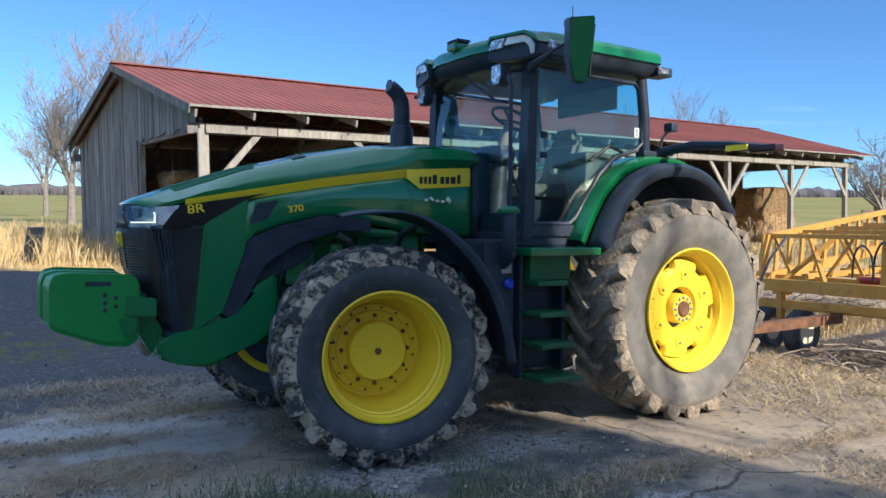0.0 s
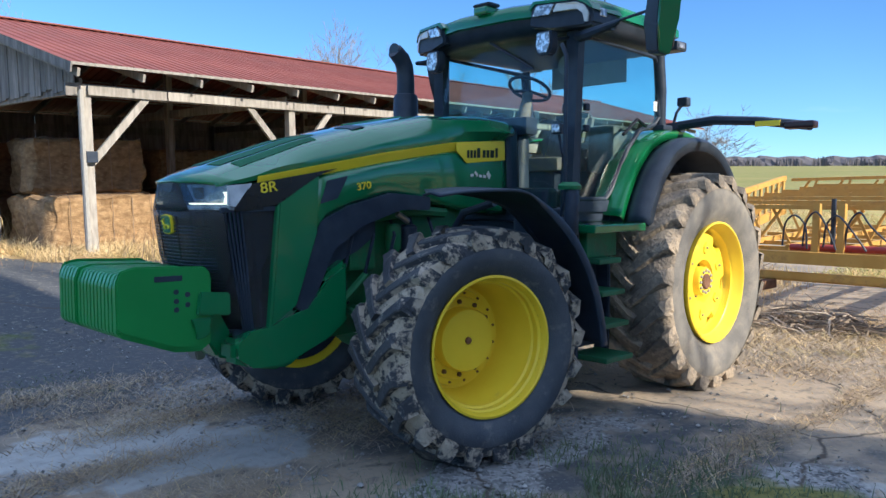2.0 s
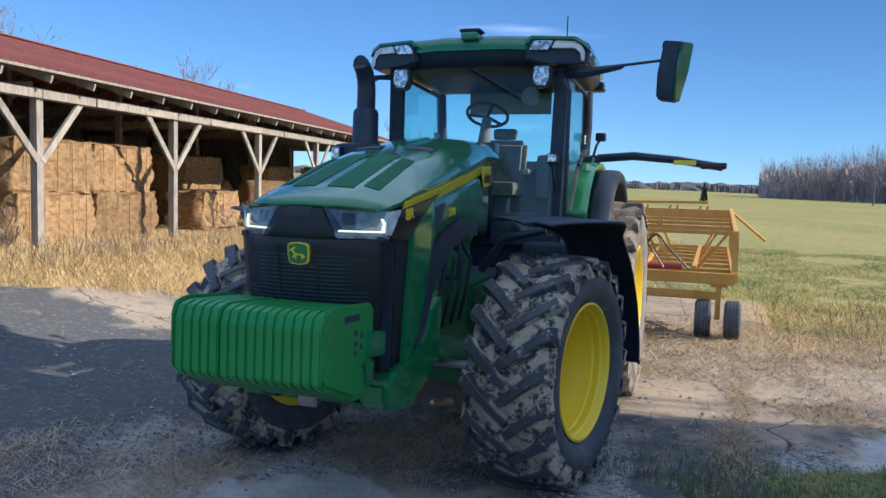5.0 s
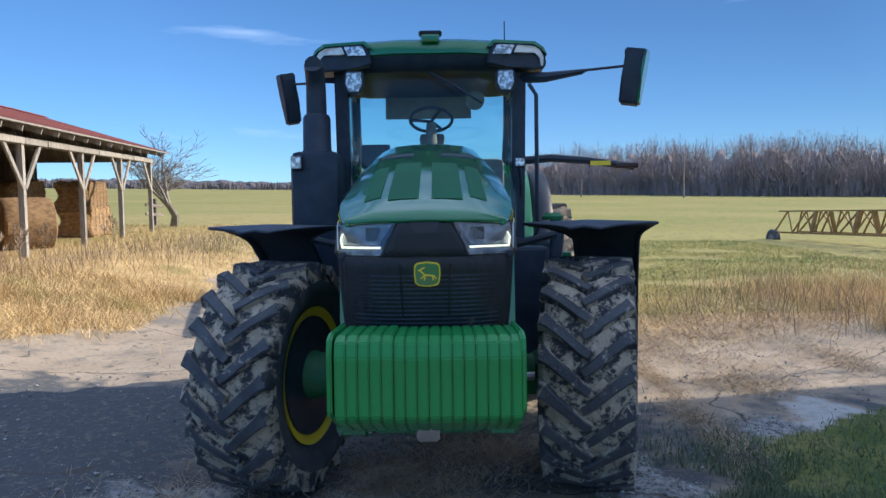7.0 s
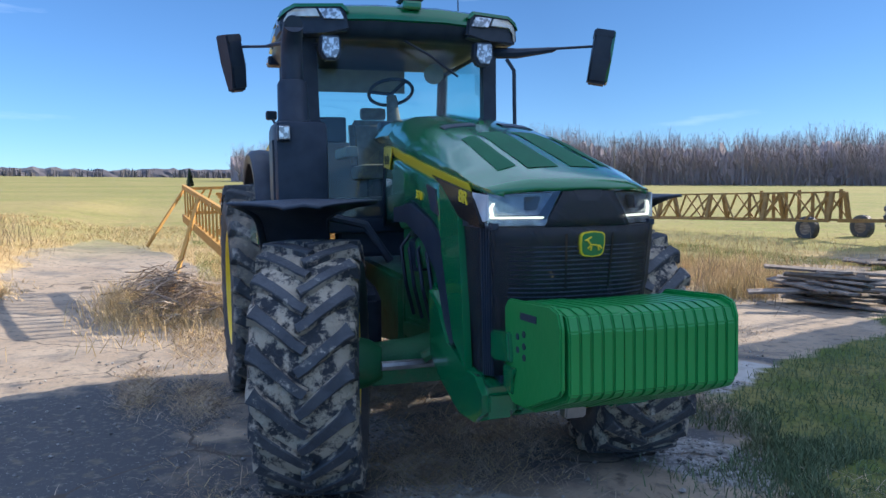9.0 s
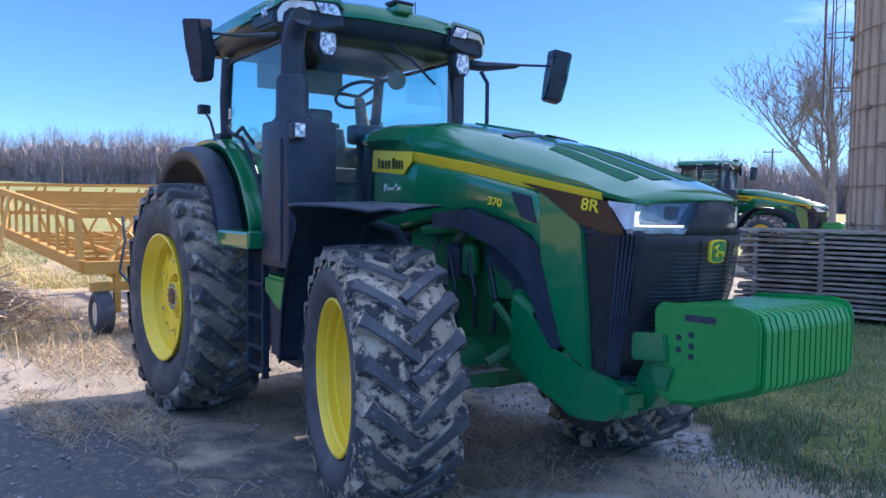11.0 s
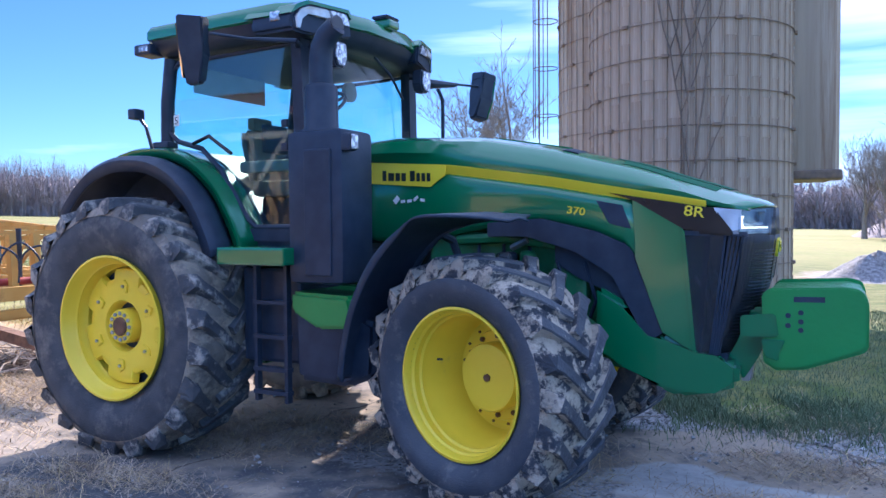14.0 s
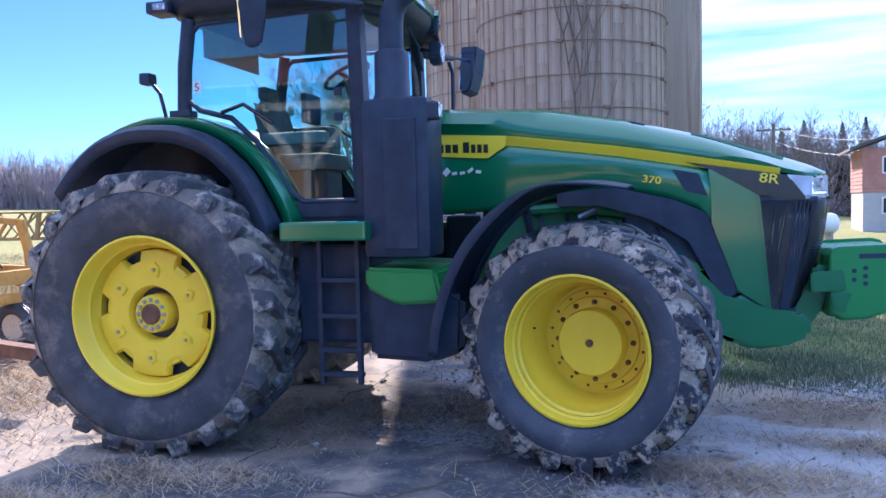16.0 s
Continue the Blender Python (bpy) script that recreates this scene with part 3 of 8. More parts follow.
def open_barn():
    barn = thing("pole_barn", "weathered open-fronted hay barn with a rust-red metal roof", "barn", BARN)
    mid = BACK / 2
    rise = (RIDGE - EAVE) / (mid + 0.5)
    # posts with knee braces
    for k, s in enumerate(POSTS):
        bm = beam(bmesh.new(), (s, 0, -0.6), (s, 0, EAVE - 0.3), 0.17, 0.15, (0, 1, 0))
        post = part("post", bm, POSTWOOD, barn)
        if k == 0:
            part("pipe", tube(bmesh.new(), [(-0.12, -0.13, -0.4), (-0.12, -0.13, 3.0)], 0.045), LIGHTGREY, post, "pale upright pipe strapped to the post")
            part("switch_box", box(bmesh.new(), -0.1, 0.1, -0.19, -0.09, 1.75, 1.95, 0.01), BLACK, post)
        for side in (-1, 1):
            if 0 <= s + side * 1.15 <= 26.6:
                part("brace", beam(bmesh.new(), (s + side * 0.05, -0.06, 1.75), (s + side * 1.2, -0.06, EAVE - 0.38), 0.13, 0.06, (0, 1, 0)), POSTWOOD, post)
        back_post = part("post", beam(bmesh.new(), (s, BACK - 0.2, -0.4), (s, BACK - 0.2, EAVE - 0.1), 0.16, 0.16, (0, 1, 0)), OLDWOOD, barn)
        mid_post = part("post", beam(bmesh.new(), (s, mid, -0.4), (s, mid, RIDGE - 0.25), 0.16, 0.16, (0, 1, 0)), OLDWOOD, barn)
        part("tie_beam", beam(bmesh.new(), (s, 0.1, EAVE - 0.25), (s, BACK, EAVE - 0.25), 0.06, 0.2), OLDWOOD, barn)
    # plates along the front, in lengths
    for a, b in zip(POSTS, POSTS[1:]):
        n = 3
        for i in range(n):
            p, q = a + (b - a) * i / n + 0.01, a + (b - a) * (i + 1) / n - 0.01
            part("plate", beam(bmesh.new(), (p, -0.12 - 0.015 * (i % 2), EAVE - 0.38), (q, -0.12 - 0.015 * (i % 2), EAVE - 0.38), 0.05, 0.16), POSTWOOD, barn)
    for y in (0.06, BACK):
        part("plate", beam(bmesh.new(), (-0.3, y, EAVE - 0.36), (LENGTH - 0.6, y, EAVE - 0.36), 0.06, 0.22), OLDWOOD, barn)
    part("ridge_beam", beam(bmesh.new(), (-0.35, mid, RIDGE - 0.2), (LENGTH - 0.5, mid, RIDGE - 0.2), 0.06, 0.22), OLDWOOD, barn)
    # rafters with tails
    raf = beam(bmesh.new(), (0, -0.46, EAVE - 0.13), (0, mid, RIDGE - 0.13), 0.05, 0.14)
    first = part("rafter", raf, POSTWOOD, barn)
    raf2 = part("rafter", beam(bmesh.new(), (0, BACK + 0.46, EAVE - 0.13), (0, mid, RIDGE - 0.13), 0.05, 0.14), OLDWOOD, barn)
    first.matrix_basis = raf2.matrix_basis = pose(-0.3, 0, 0)
    for i in range(1, 24):
        share(first, pose(-0.3 + 1.19 * i, 0, 0))
        share(raf2, pose(-0.3 + 1.19 * i, 0, 0))
    for k in range(5):
        f = (k + 0.3) / 4.5
        for sgn in (0, 1):
            y = f * (mid + 0.4) - 0.45
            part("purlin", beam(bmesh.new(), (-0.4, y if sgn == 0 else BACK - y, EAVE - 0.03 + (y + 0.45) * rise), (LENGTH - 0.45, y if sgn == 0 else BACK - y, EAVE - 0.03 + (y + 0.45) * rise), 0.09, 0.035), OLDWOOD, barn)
    # roof of ribbed sheets
    for side in (0, 1):
        roof = new("roof_slope")
        roof.parent = barn
        w, ribs = 0.92, 4
        bm = bmesh.new()
        xs = []
        for i in range(ribs):
            x = i * w / ribs
            xs += [(x, 0.0), (x + w / ribs * 0.72, 0.0), (x + w / ribs * 0.80, 0.022), (x + w / ribs * 0.92, 0.022)]
        xs.append((w + 0.02, 0.0))
        y0, y1 = (-0.5, mid) if side == 0 else (BACK + 0.5, mid)
        top = [[(x, y, z + 0.03 + (EAVE if y != mid else RIDGE)) for x, z in xs] for y in (y0, y1)]
        loft(bm, top)
        loft(bm, [[(x, y, z - 0.012) for x, y, z in row] for row in top])
        sheet = part("roof_sheet", bm, ROOFRED, roof)
        sheet.matrix_basis = pose(-0.45, 0, 0)
        for i in range(1, 31):
            share(sheet, pose(-0.45 + w * i, 0, 0.004 * (i % 2)))
    part("ridge_cap", beam(bmesh.new(), (-0.45, mid, RIDGE + 0.05), (LENGTH + 0.15, mid, RIDGE + 0.05), 0.32, 0.03), ROOFRED, barn)
    # drip edge and bargeboards
    part("drip_edge", beam(bmesh.new(), (-0.45, -0.5, EAVE + 0.01), (LENGTH + 0.1, -0.5, EAVE + 0.01), 0.02, 0.05), POSTWOOD, barn, "pale metal drip edge")
    for y in (-0.5, BACK + 0.5):
        part("bargeboard", beam(bmesh.new(), (-0.44, y, EAVE - 0.06), (-0.44, mid, RIDGE - 0.06), 0.03, 0.16), OLDWOOD, barn)
    # gable wall towards the yard: boards with a doorway
    rnd = random.Random(4)
    gable = new("gable_wall")
    gable.parent = barn
    y = 0.1
    while y < BACK - 0.05:
        bw = 0.19 + rnd.random() * 0.05
        top = EAVE - 0.1 + rise * (min(y + bw / 2, BACK - y - bw / 2) + 0.45)
        low = -0.6 if y > 3.9 else 3.0 + 0.12 * rnd.random()
        bm = bmesh.new()
        dx = rnd.uniform(-0.012, 0.012)
        box(bm, -0.12 + dx, -0.095 + dx, y, y + bw - rnd.uniform(0.006, 0.02), low, top)
        part("board", bm, OLDWOOD, gable)
        y += bw
    part("door_post", beam(bmesh.new(), (-0.02, 3.95, -0.5), (-0.02, 3.95, 3.2), 0.12, 0.14, (0, 1, 0)), OLDWOOD, gable)
    part("lintel", beam(bmesh.new(), (-0.02, 0.1, 3.06), (-0.02, BACK, 3.06), 0.1, 0.18), OLDWOOD, gable)
    # back wall, open at the far end
    back = new("back_wall")
    back.parent = barn
    x = -0.1
    while x < LENGTH - 1.2:
        bw = 0.23 + rnd.random() * 0.05
        part("board", box(bmesh.new(), x, x + bw - 0.008, BACK - 0.02 + rnd.uniform(-0.01, 0.01), BACK + 0.005, -0.5, EAVE + 0.02), OLDWOOD, back)
        x += bw
    # far gable, open below the eave over its front half
    far = new("far_gable_wall")
    far.parent = barn
    y = 0.1
    while y < BACK - 0.05:
        bw = 0.22 + rnd.random() * 0.05
        top = EAVE - 0.1 + rise * (min(y + bw / 2, BACK - y - bw / 2) + 0.45)
        part("board", box(bmesh.new(), 26.6, 26.625, y, y + bw - 0.008, -0.6 if y > 4.4 else EAVE - 0.42, top), OLDWOOD, far)
        y += bw
    return barn


open_barn()


def round_bale(m, r=0.75, w=1.4, label="weathered round hay bale standing in the barn"):
    """A rolled bale: bulging drum with a spiral face and shaggy skin."""
    bale = thing("round_bale", label, "hay bale", m, "round bales in the barn")
    bm = bmesh.new()
    prof = [(0.02, -w / 2 + 0.05)] + [(r * f, -w / 2 + 0.03 * (i % 2) - 0.02 * f) for i, f in enumerate((0.2, 0.35, 0.5, 0.65, 0.8, 0.9))]
    prof += [(r * 0.98, -w / 2 + 0.05), (r, -w * 0.3), (r * 1.02, 0), (r, w * 0.3), (r * 0.98, w / 2 - 0.05)] + [(r * f, w / 2 - 0.03 * (i % 2) + 0.02 * f) for i, f in enumerate((0.9, 0.8, 0.65, 0.5, 0.35, 0.2))] + [(0.02, w / 2 - 0.05)]
    turned(bm, prof, 40)
    for v in bm.verts:
        v.co += Vector((noise.noise(v.co * 3), 0.4 * noise.noise(v.co * 4 + Vector((5, 0, 0))), noise.noise(v.co * 3.3 + Vector((0, 9, 0))))) * 0.05
        v.co.z = max(v.co.z, -r * 0.93)
    part("body", bm, HAY, bale, smooth=True)
    return bale


def square_bale(m, x=2.4, y=1.2, z=1.2, label="large square hay bale in the barn stack"):
    bale = thing("square_bale", label, "hay bale", m, "square bales in the barn")
    bm = box(bmesh.new(), -x / 2, x / 2, -y / 2, y / 2, 0, z, 0.11)
    bmesh.ops.subdivide_edges(bm, edges=bm.edges[:], cuts=6, use_grid_fill=True)
    for v in bm.verts:
        v.co += Vector((noise.noise(v.co * 2.2), noise.noise(v.co * 2.5 + Vector((5, 0, 0))), 0.5 * noise.noise(v.co * 3))) * 0.16 + Vector((noise.noise(v.co * 9), noise.noise(v.co * 10 + Vector((3, 0, 0))), 0.5 * noise.noise(v.co * 8))) * 0.075
    body = part("body", bm, HAY, bale, smooth=True)
    bm = bmesh.new()
    a, b = y / 2 + 0.035, z + 0.03
    tube(bm, [(0, -a, 0.05), (0, -a, b - 0.10), (0, -a + 0.10, b), (0, a - 0.10, b), (0, a, b - 0.10), (0, a, 0.05)], 0.007, 5)
    first = part("twine", bm, TWIGS, body, "thin brown baling twine")
    first.matrix_basis = pose(-x * 0.36, 0, 0)
    for k in range(1, 5):
        share(first, pose(x * (-0.36 + 0.18 * k), 0, 0))
    return bale


def in_barn(s, d, z, turn):
    """A pose on the barn's floor: along the front, in from it, up, turned."""
    return BARN @ pose(s, d, z, 0, 0, turn)


for s, d, z, turn in ((1.5, 3.5, 0.0, 3), (1.6, 3.6, 1.2, -2), (1.5, 6.2, 0, 0), (1.5, 6.2, 1.2, 1), (4.1, 7.9, 0, 0), (4.1, 7.9, 1.2, 0), (6.8, 7.6, 0, 0), (6.8, 7.6, 1.2, 0), (6.05, 1.35, 0.0, 1), (6.1, 1.40, 1.1, -1), (8.45, 1.35, 0.0, 0), (8.4, 1.42, 1.1, 2), (1.22, 2.15, 0.0, 1), (14.1, 2.0, 0.0, 2), (15.3, 3.3, 0.0, 0), (15.3, 3.3, 1.1, 0), (21.0, 3.2, 0.0, 0), (21.0, 3.2, 0.95, 0), (23.6, 1.7, 0.0, 0), (23.5, 1.75, 0.95, 2), (9.6, 7.0, 0.0, 0), (9.6, 7.0, 1.2, 1), (12.3, 6.8, 0, 0), (12.3, 6.8, 1.2, 0), (15.0, 7.2, 0, 0), (15.0, 7.2, 1.2, 0), (17.8, 7.2, 0, 0), (17.8, 7.2, 1.2, 0), (20.6, 7.4, 0, 0), (20.6, 7.4, 1.2, 0), (23.4, 7.4, 0, 0)):
    square_bale(in_barn(s, d, z, turn), z=1.15)
for s, d, turn in ((6.2, 5.0, 84), (11.3, 4.2, 70), (16.7, 1.15, 35), (18.6, 4.4, 10)):
    round_bale(in_barn(s, d, 0.72, turn), 0.8)


# ---- silos ----
def silo(cx, cy, r, height, nearest, label):
    tower = thing("stave_silo", label, "silo", pose(cx, cy, lie(cx, cy) - 0.1), "concrete silos")
    n = round(2 * math.pi * r / 0.262)
    h = 0.78

    def stave(bm, a, z0, z1):
        w = math.pi / n
        rows = []
        for rr, da, dz in ((r - 0.06, w * 0.972, 0.0), (r, w * 0.972, 0.0), (r + 0.008, w * 0.86, 0.002)):
            rows.append([(rr * math.cos(a + p * da), rr * math.sin(a + p * da), z) for p, z in ((-1, z0 + dz), (1, z0 + dz), (1, z1 - dz), (-1, z1 - dz))])
        vs = loft(bm, rows, True)
        bm.faces.new(vs[-1])
        # raised lip down one edge
        lip = [[((r + o) * math.cos(a + p * w), (r + o) * math.sin(a + p * w), z) for o, p in ((0.0, 0.66), (0.026, 0.72), (0.026, 0.88), (0.0, 0.96))] for z in (z0 + 0.03, z1 - 0.03)]
        vs = loft(bm, lip)
        bm.faces.new(vs[0])
        bm.faces.new(vs[1])

    rest = bmesh.new()
    proto = bmesh.new()
    stave(proto, 0, 0, h)
    first = part("stave", proto, STAVE, tower)
    used = False
    rows = int(height / h)
    for k in range(n):
        a = 2 * math.pi * k / n
        faces_us = math.cos(a - radians(-92)) > 0.02
        for j in range(rows):
            z = j * h + (h / 2 if k % 2 else 0)
            if nearest and faces_us and z < 8.0:
                if not used:
                    first.matrix_basis, used = pose(0, 0, z, 0, 0, math.degrees(a)), True
                else:
                    share(first, pose(0, 0, z, 0, 0, math.degrees(a)))
            else:
                stave(rest, a, z, z + h)
    if not used:
        bpy.data.objects.remove(first)
    tagged(part("silo_wall", rest, STAVE, tower), kind="stuff")
    part("core", turned(bmesh.new(), [(r - 0.05, 0.0), (r - 0.05, height - 0.2)], 64, "z"), STAVE, tower)
    hoop = None
    for j in range(int(height / 0.68)):
        z = 0.35 + j * 0.68
        if hoop is None:
            bm = bmesh.new()
            tube(bm, [((r + 0.028) * math.cos(2 * math.pi * i / 72), (r + 0.028) * math.sin(2 * math.pi * i / 72), 0) for i in range(73)], 0.011, 6)
            hoop = part("hoop", bm, HOOP, tower, "rusty steel hoop", smooth=True)
            hoop.matrix_basis = pose(0, 0, z)
        else:
            share(hoop, pose(0, 0, z, 0, 0, 17 * j))
    lug = part("hoop_lug", box(bmesh.new(), -0.03, 0.04, -0.07, 0.07, -0.035, 0.035, 0.008), HOOP, tower)
    for j in range(12):
        for q in range(3):
            a = 200 + 60 * q + (j * 37) % 50
            m = pose((r + 0.04) * math.cos(radians(a)), (r + 0.04) * math.sin(radians(a)), 0.35 + j * 0.68, 0, 0, a)
            if j + q == 0:
                lug.matrix_basis = m
            else:
                share(lug, m)
    dome = [(r + 0.1, height), (r * 0.95, height + 0.5), (r * 0.7, height + 1.1), (r * 0.3, height + 1.5), (0.05, height + 1.6)]
    part("dome", turned(bmesh.new(), dome, 48, "z"), STEEL, tower, "weathered metal dome", smooth=True)
    part("footing", turned(bmesh.new(), [(r + 0.14, -0.4), (r + 0.14, 0.20), (r + 0.05, 0.24)], 64, "z"), STAVE, tower, "pale concrete footing")
    return tower


SILO = silo(1.85, 12.2, 2.1, 16.5, True, "tall weathered concrete stave silo with rusty hoops and a dead vine")
SILO2 = silo(-0.70, 18.6, 2.5, 17.5, False, "older pale stave silo standing behind the other")


# ---- bare trees and woods ----
def limb(V, F, p, d, length, r, depth, rnd, sides=4, spread=0.55, rmin=0.01):
    """A tapered branch that forks; adds to lists of points and faces."""
    segs = 3 if depth > 1 else 2
    pts, rad = [p.copy()], [r]
    for i in range(segs):
        d = (d + Vector((rnd.uniform(-1, 1), rnd.uniform(-1, 1), rnd.uniform(-0.6, 1.0))) * 0.16).normalized()
        p = p + d * length / segs
        pts.append(p.copy())
        rad.append(max(rmin * 0.6, r * (1 - 0.5 * (i + 1) / segs)))
    base = len(V)
    for q, rr in zip(pts, rad):
        s = d.orthogonal().normalized()
        t = d.cross(s)
        for k in range(sides):
            a = 2 * math.pi * k / sides
            V.append(tuple(q + (s * math.cos(a) + t * math.sin(a)) * rr))
    for i in range(segs):
        for k in range(sides):
            a, b = base + i * sides + k, base + i * sides + (k + 1) % sides
            F.append((a, b, b + sides, a + sides))
    if depth:
        for k in range(rnd.choice((2, 2, 3)) + (1 if depth > 4 else 0)):
            i = rnd.randint(1, segs)
            s = Vector((rnd.uniform(-1, 1), rnd.uniform(-1, 1), rnd.uniform(0.1, 1.1)))
            nd = (d * (1 - spread) + s.normalized() * spread).normalized()
            limb(V, F, pts[i], nd, length * rnd.uniform(0.5, 0.85), max(rmin, rad[i] * rnd.uniform(0.5, 0.7)), depth - 1, rnd, 3 if depth < 4 else 4, spread, rmin)
        limb(V, F, pts[-1], d, length * 0.72, max(rmin, rad[-1] * 0.9), depth - 1, rnd, 3 if depth < 4 else 4, spread, rmin)


def mesh_of(name, V, F, material):
    me = bpy.data.meshes.new(name)
    me.from_pydata(V, [], F)
    me.materials.append(material)
    return me


def bare_tree(x, y, height, seed, depth=5, label="leafless grey tree with a fine twiggy crown", stems=1, spread=0.58, rmin=0.008, lean=0.0):
    rnd = random.Random(seed)
    tree = thing("bare_tree", label, "tree", pose(x, y, lie(x, y) - 0.1))
    V, F = [], []
    trunk_r = height * 0.022
    pts = [Vector((0, 0, 0)), Vector((lean * 0.4, 0.1, height * 0.12)), Vector((lean, 0, height * 0.24))]
    part("trunk", tube(bmesh.new(), pts, [trunk_r * 1.3, trunk_r, trunk_r * 0.85], 8), BARK, tree, smooth=True)
    for k in range(3 + stems):
        a = rnd.uniform(0, 6.28)
        d = Vector((math.cos(a) * 0.5, math.sin(a) * 0.5, 1)).normalized() if k else Vector((0.05, 0, 1))
        limb(V, F, pts[-1] - Vector((0, 0, height * 0.03 * (k > 0))), d, height * (0.26 if k == 0 else 0.22), trunk_r * (0.8 if k == 0 else 0.55), depth, rnd, 5, spread, rmin)
    crown = new("crown", mesh_of("crown", V, F, BARK))
    crown.parent = tree
    return tree


for x, y, h, seed in ((-7.0, -95, 8, 2), (-2.2, -38, 12.4, 3), (0.6, -41.4, 9.8, 4), (-0.3, -68.5, 9.8, 30), (-42.8, -37.0, 10.9, 5), (-45.1, -34.2, 8.9, 6), (-26.3, -39.4, 12.4, 7), (-36.8, -36.4, 9.3, 8)):
    bare_tree(x, y, h, seed, 5, spread=0.64, rmin=0.011)
bare_tree(-10.5, 31.5, 11.5, 8, 5, "large leafless tree spreading beside the silo", 2, 0.66, rmin=0.012)
low_tree = bare_tree(-29.5, -12.9, 5.0, 9, 4, "low sprawling leafless tree by the barn end", 5, 0.86, 0.008, 0.5)
low_tree.scale = (1.7, 1.7, 1.0)
for k, (x, y, h) in enumerate(((8.5, 84, 12.5), (11.5, 88, 13.5), (14.0, 80, 11.5), (17.0, 90, 13), (20.5, 85, 12), (24.0, 92, 13), (28, 88, 11.5), (6, 94, 12))):
    bare_tree(x, y, h, 20 + k, 5, "bare tree at the near edge of the woods", 2, 0.64, 0.016)


def woods():
    """The wood beyond the field: upright stems and fine crowns, in depth."""
    rnd = random.Random(12)
    V, F = [], []

    def ribbon(p, q, w):
        s = Vector((-(q - p).y, (q - p).x, 0))
        s = s.normalized() * w if s.length > 0.05 else Vector((w * 0.7, w * 0.7, 0))
        b = len(V)
        V.extend((tuple(p - s), tuple(p + s), tuple(q + s * 0.35), tuple(q - s * 0.35)))
        F.append((b, b + 1, b + 2, b + 3))

    def stem(x, y, h):
        base = Vector((x, y, lie(x, y) - 0.5))
        top = base + Vector((rnd.uniform(-0.8, 0.8), rnd.uniform(-0.8, 0.8), h * 0.86))
        ribbon(base, base.lerp(top, 0.8), rnd.uniform(0.07, 0.13))
        wide = h * rnd.uniform(0.20, 0.32)
        mid = base + Vector((0, 0, h * 0.66))
        for k in range(34):
            a, u = rnd.uniform(0, 6.28), rnd.uniform(-0.85, 1.0)
            s = math.sqrt(max(0.0, 1 - u * u)) * rnd.uniform(0.55, 1.0)
            q = mid + Vector((math.cos(a) * s * wide, math.sin(a) * s * wide, u * h * 0.34))
            p = base.lerp(top, min(0.95, max(0.2, (q.z - base.z) / h - 0.13)))
            ribbon(p, q, rnd.uniform(0.030, 0.055))
            for g in range(6):
                m = p.lerp(q, rnd.uniform(0.4, 1.05))
                ribbon(m, m + Vector((rnd.uniform(-1, 1), rnd.uniform(-1, 1), rnd.uniform(-0.4, 0.7))) * h * 0.075, 0.034)

    for k in range(1300):
        az = radians(rnd.uniform(79, 176.5))
        far = smooth01((math.degrees(az) - 150) / 26)
        d = 225 + rnd.uniform(0, 60) + 60 * far
        stem(1 + d * math.cos(az), d * math.sin(az), rnd.uniform(14.5, 18.0) * (1 + 0.2 * smooth01((math.degrees(az) - 145) / 18)) * (1 + 0.14 * noise.noise((math.degrees(az) * 0.22, 0, 2))) * (1 - 0.25 * smooth01((math.degrees(az) - 168) / 8)))
    for k in range(4200):
        az = radians(rnd.uniform(79, 176.5))
        d = 232 + rnd.uniform(0, 55) + 60 * smooth01((math.degrees(az) - 150) / 26)
        p = Vector((1 + d * math.cos(az), d * math.sin(az), lie(d * math.cos(az), d * math.sin(az)) - 0.5))
        for g in range(9):
            q = p + Vector((rnd.uniform(-2.5, 2.5), rnd.uniform(-2.5, 2.5), rnd.uniform(0, 9.0)))
            ribbon(q, q + Vector((rnd.uniform(-2.4, 2.4), rnd.uniform(-2.4, 2.4), rnd.uniform(0.5, 4.0))), 0.15)
    for k in range(1500):
        az = radians(rnd.uniform(70, 88))
        d = rnd.uniform(96, 135)
        p = Vector((4 + d * math.cos(az), d * math.sin(az) - 6, lie(4 + d * math.cos(az), d * math.sin(az) - 6)))
        for g in range(9):
            q = p + Vector((rnd.uniform(-1.5, 1.5), rnd.uniform(-1.5, 1.5), rnd.uniform(0, 7.0)))
            ribbon(q, q + Vector((rnd.uniform(-1.2, 1.2), rnd.uniform(-1.2, 1.2), rnd.uniform(0.2, 2.4))), 0.07)
    def thicket(az0, az1, step, dist, tall, cx, cy):
        """The closed inside of a wood, a lumpy ridge behind the front stems."""
        b, n = len(V), 0
        az = az0
        while az <= az1:
            d, h = dist(az), tall(az)
            for dd, f in ((0, 0.0), (2, 0.35), (5, 0.72), (9, 0.93), (14, 1.0), (24, 0.0)):
                k = d + dd + rnd.uniform(-1.2, 1.2)
                x, y = cx + k * math.cos(radians(az)), cy + k * math.sin(radians(az))
                V.append((x, y, lie(x, y) - 0.6 + h * f * (1 + rnd.uniform(-0.14, 0.14))))
            n += 1
            az += step
        for i in range(n - 1):
            for j in range(5):
                q = b + i * 6 + j
                F.append((q, q + 1, q + 7, q + 6))

    thicket(78, 177, 0.18, lambda a: 242 + 60 * smooth01((a - 150) / 26), lambda a: (12.2 + 2.4 * smooth01((a - 145) / 18) + 3.0 * noise.noise((a * 0.22, 0, 2)) + 1.5 * noise.noise((a * 1.3, 0, 5))) * (1 - 0.3 * smooth01((a - 168) / 8)), 1, 0)
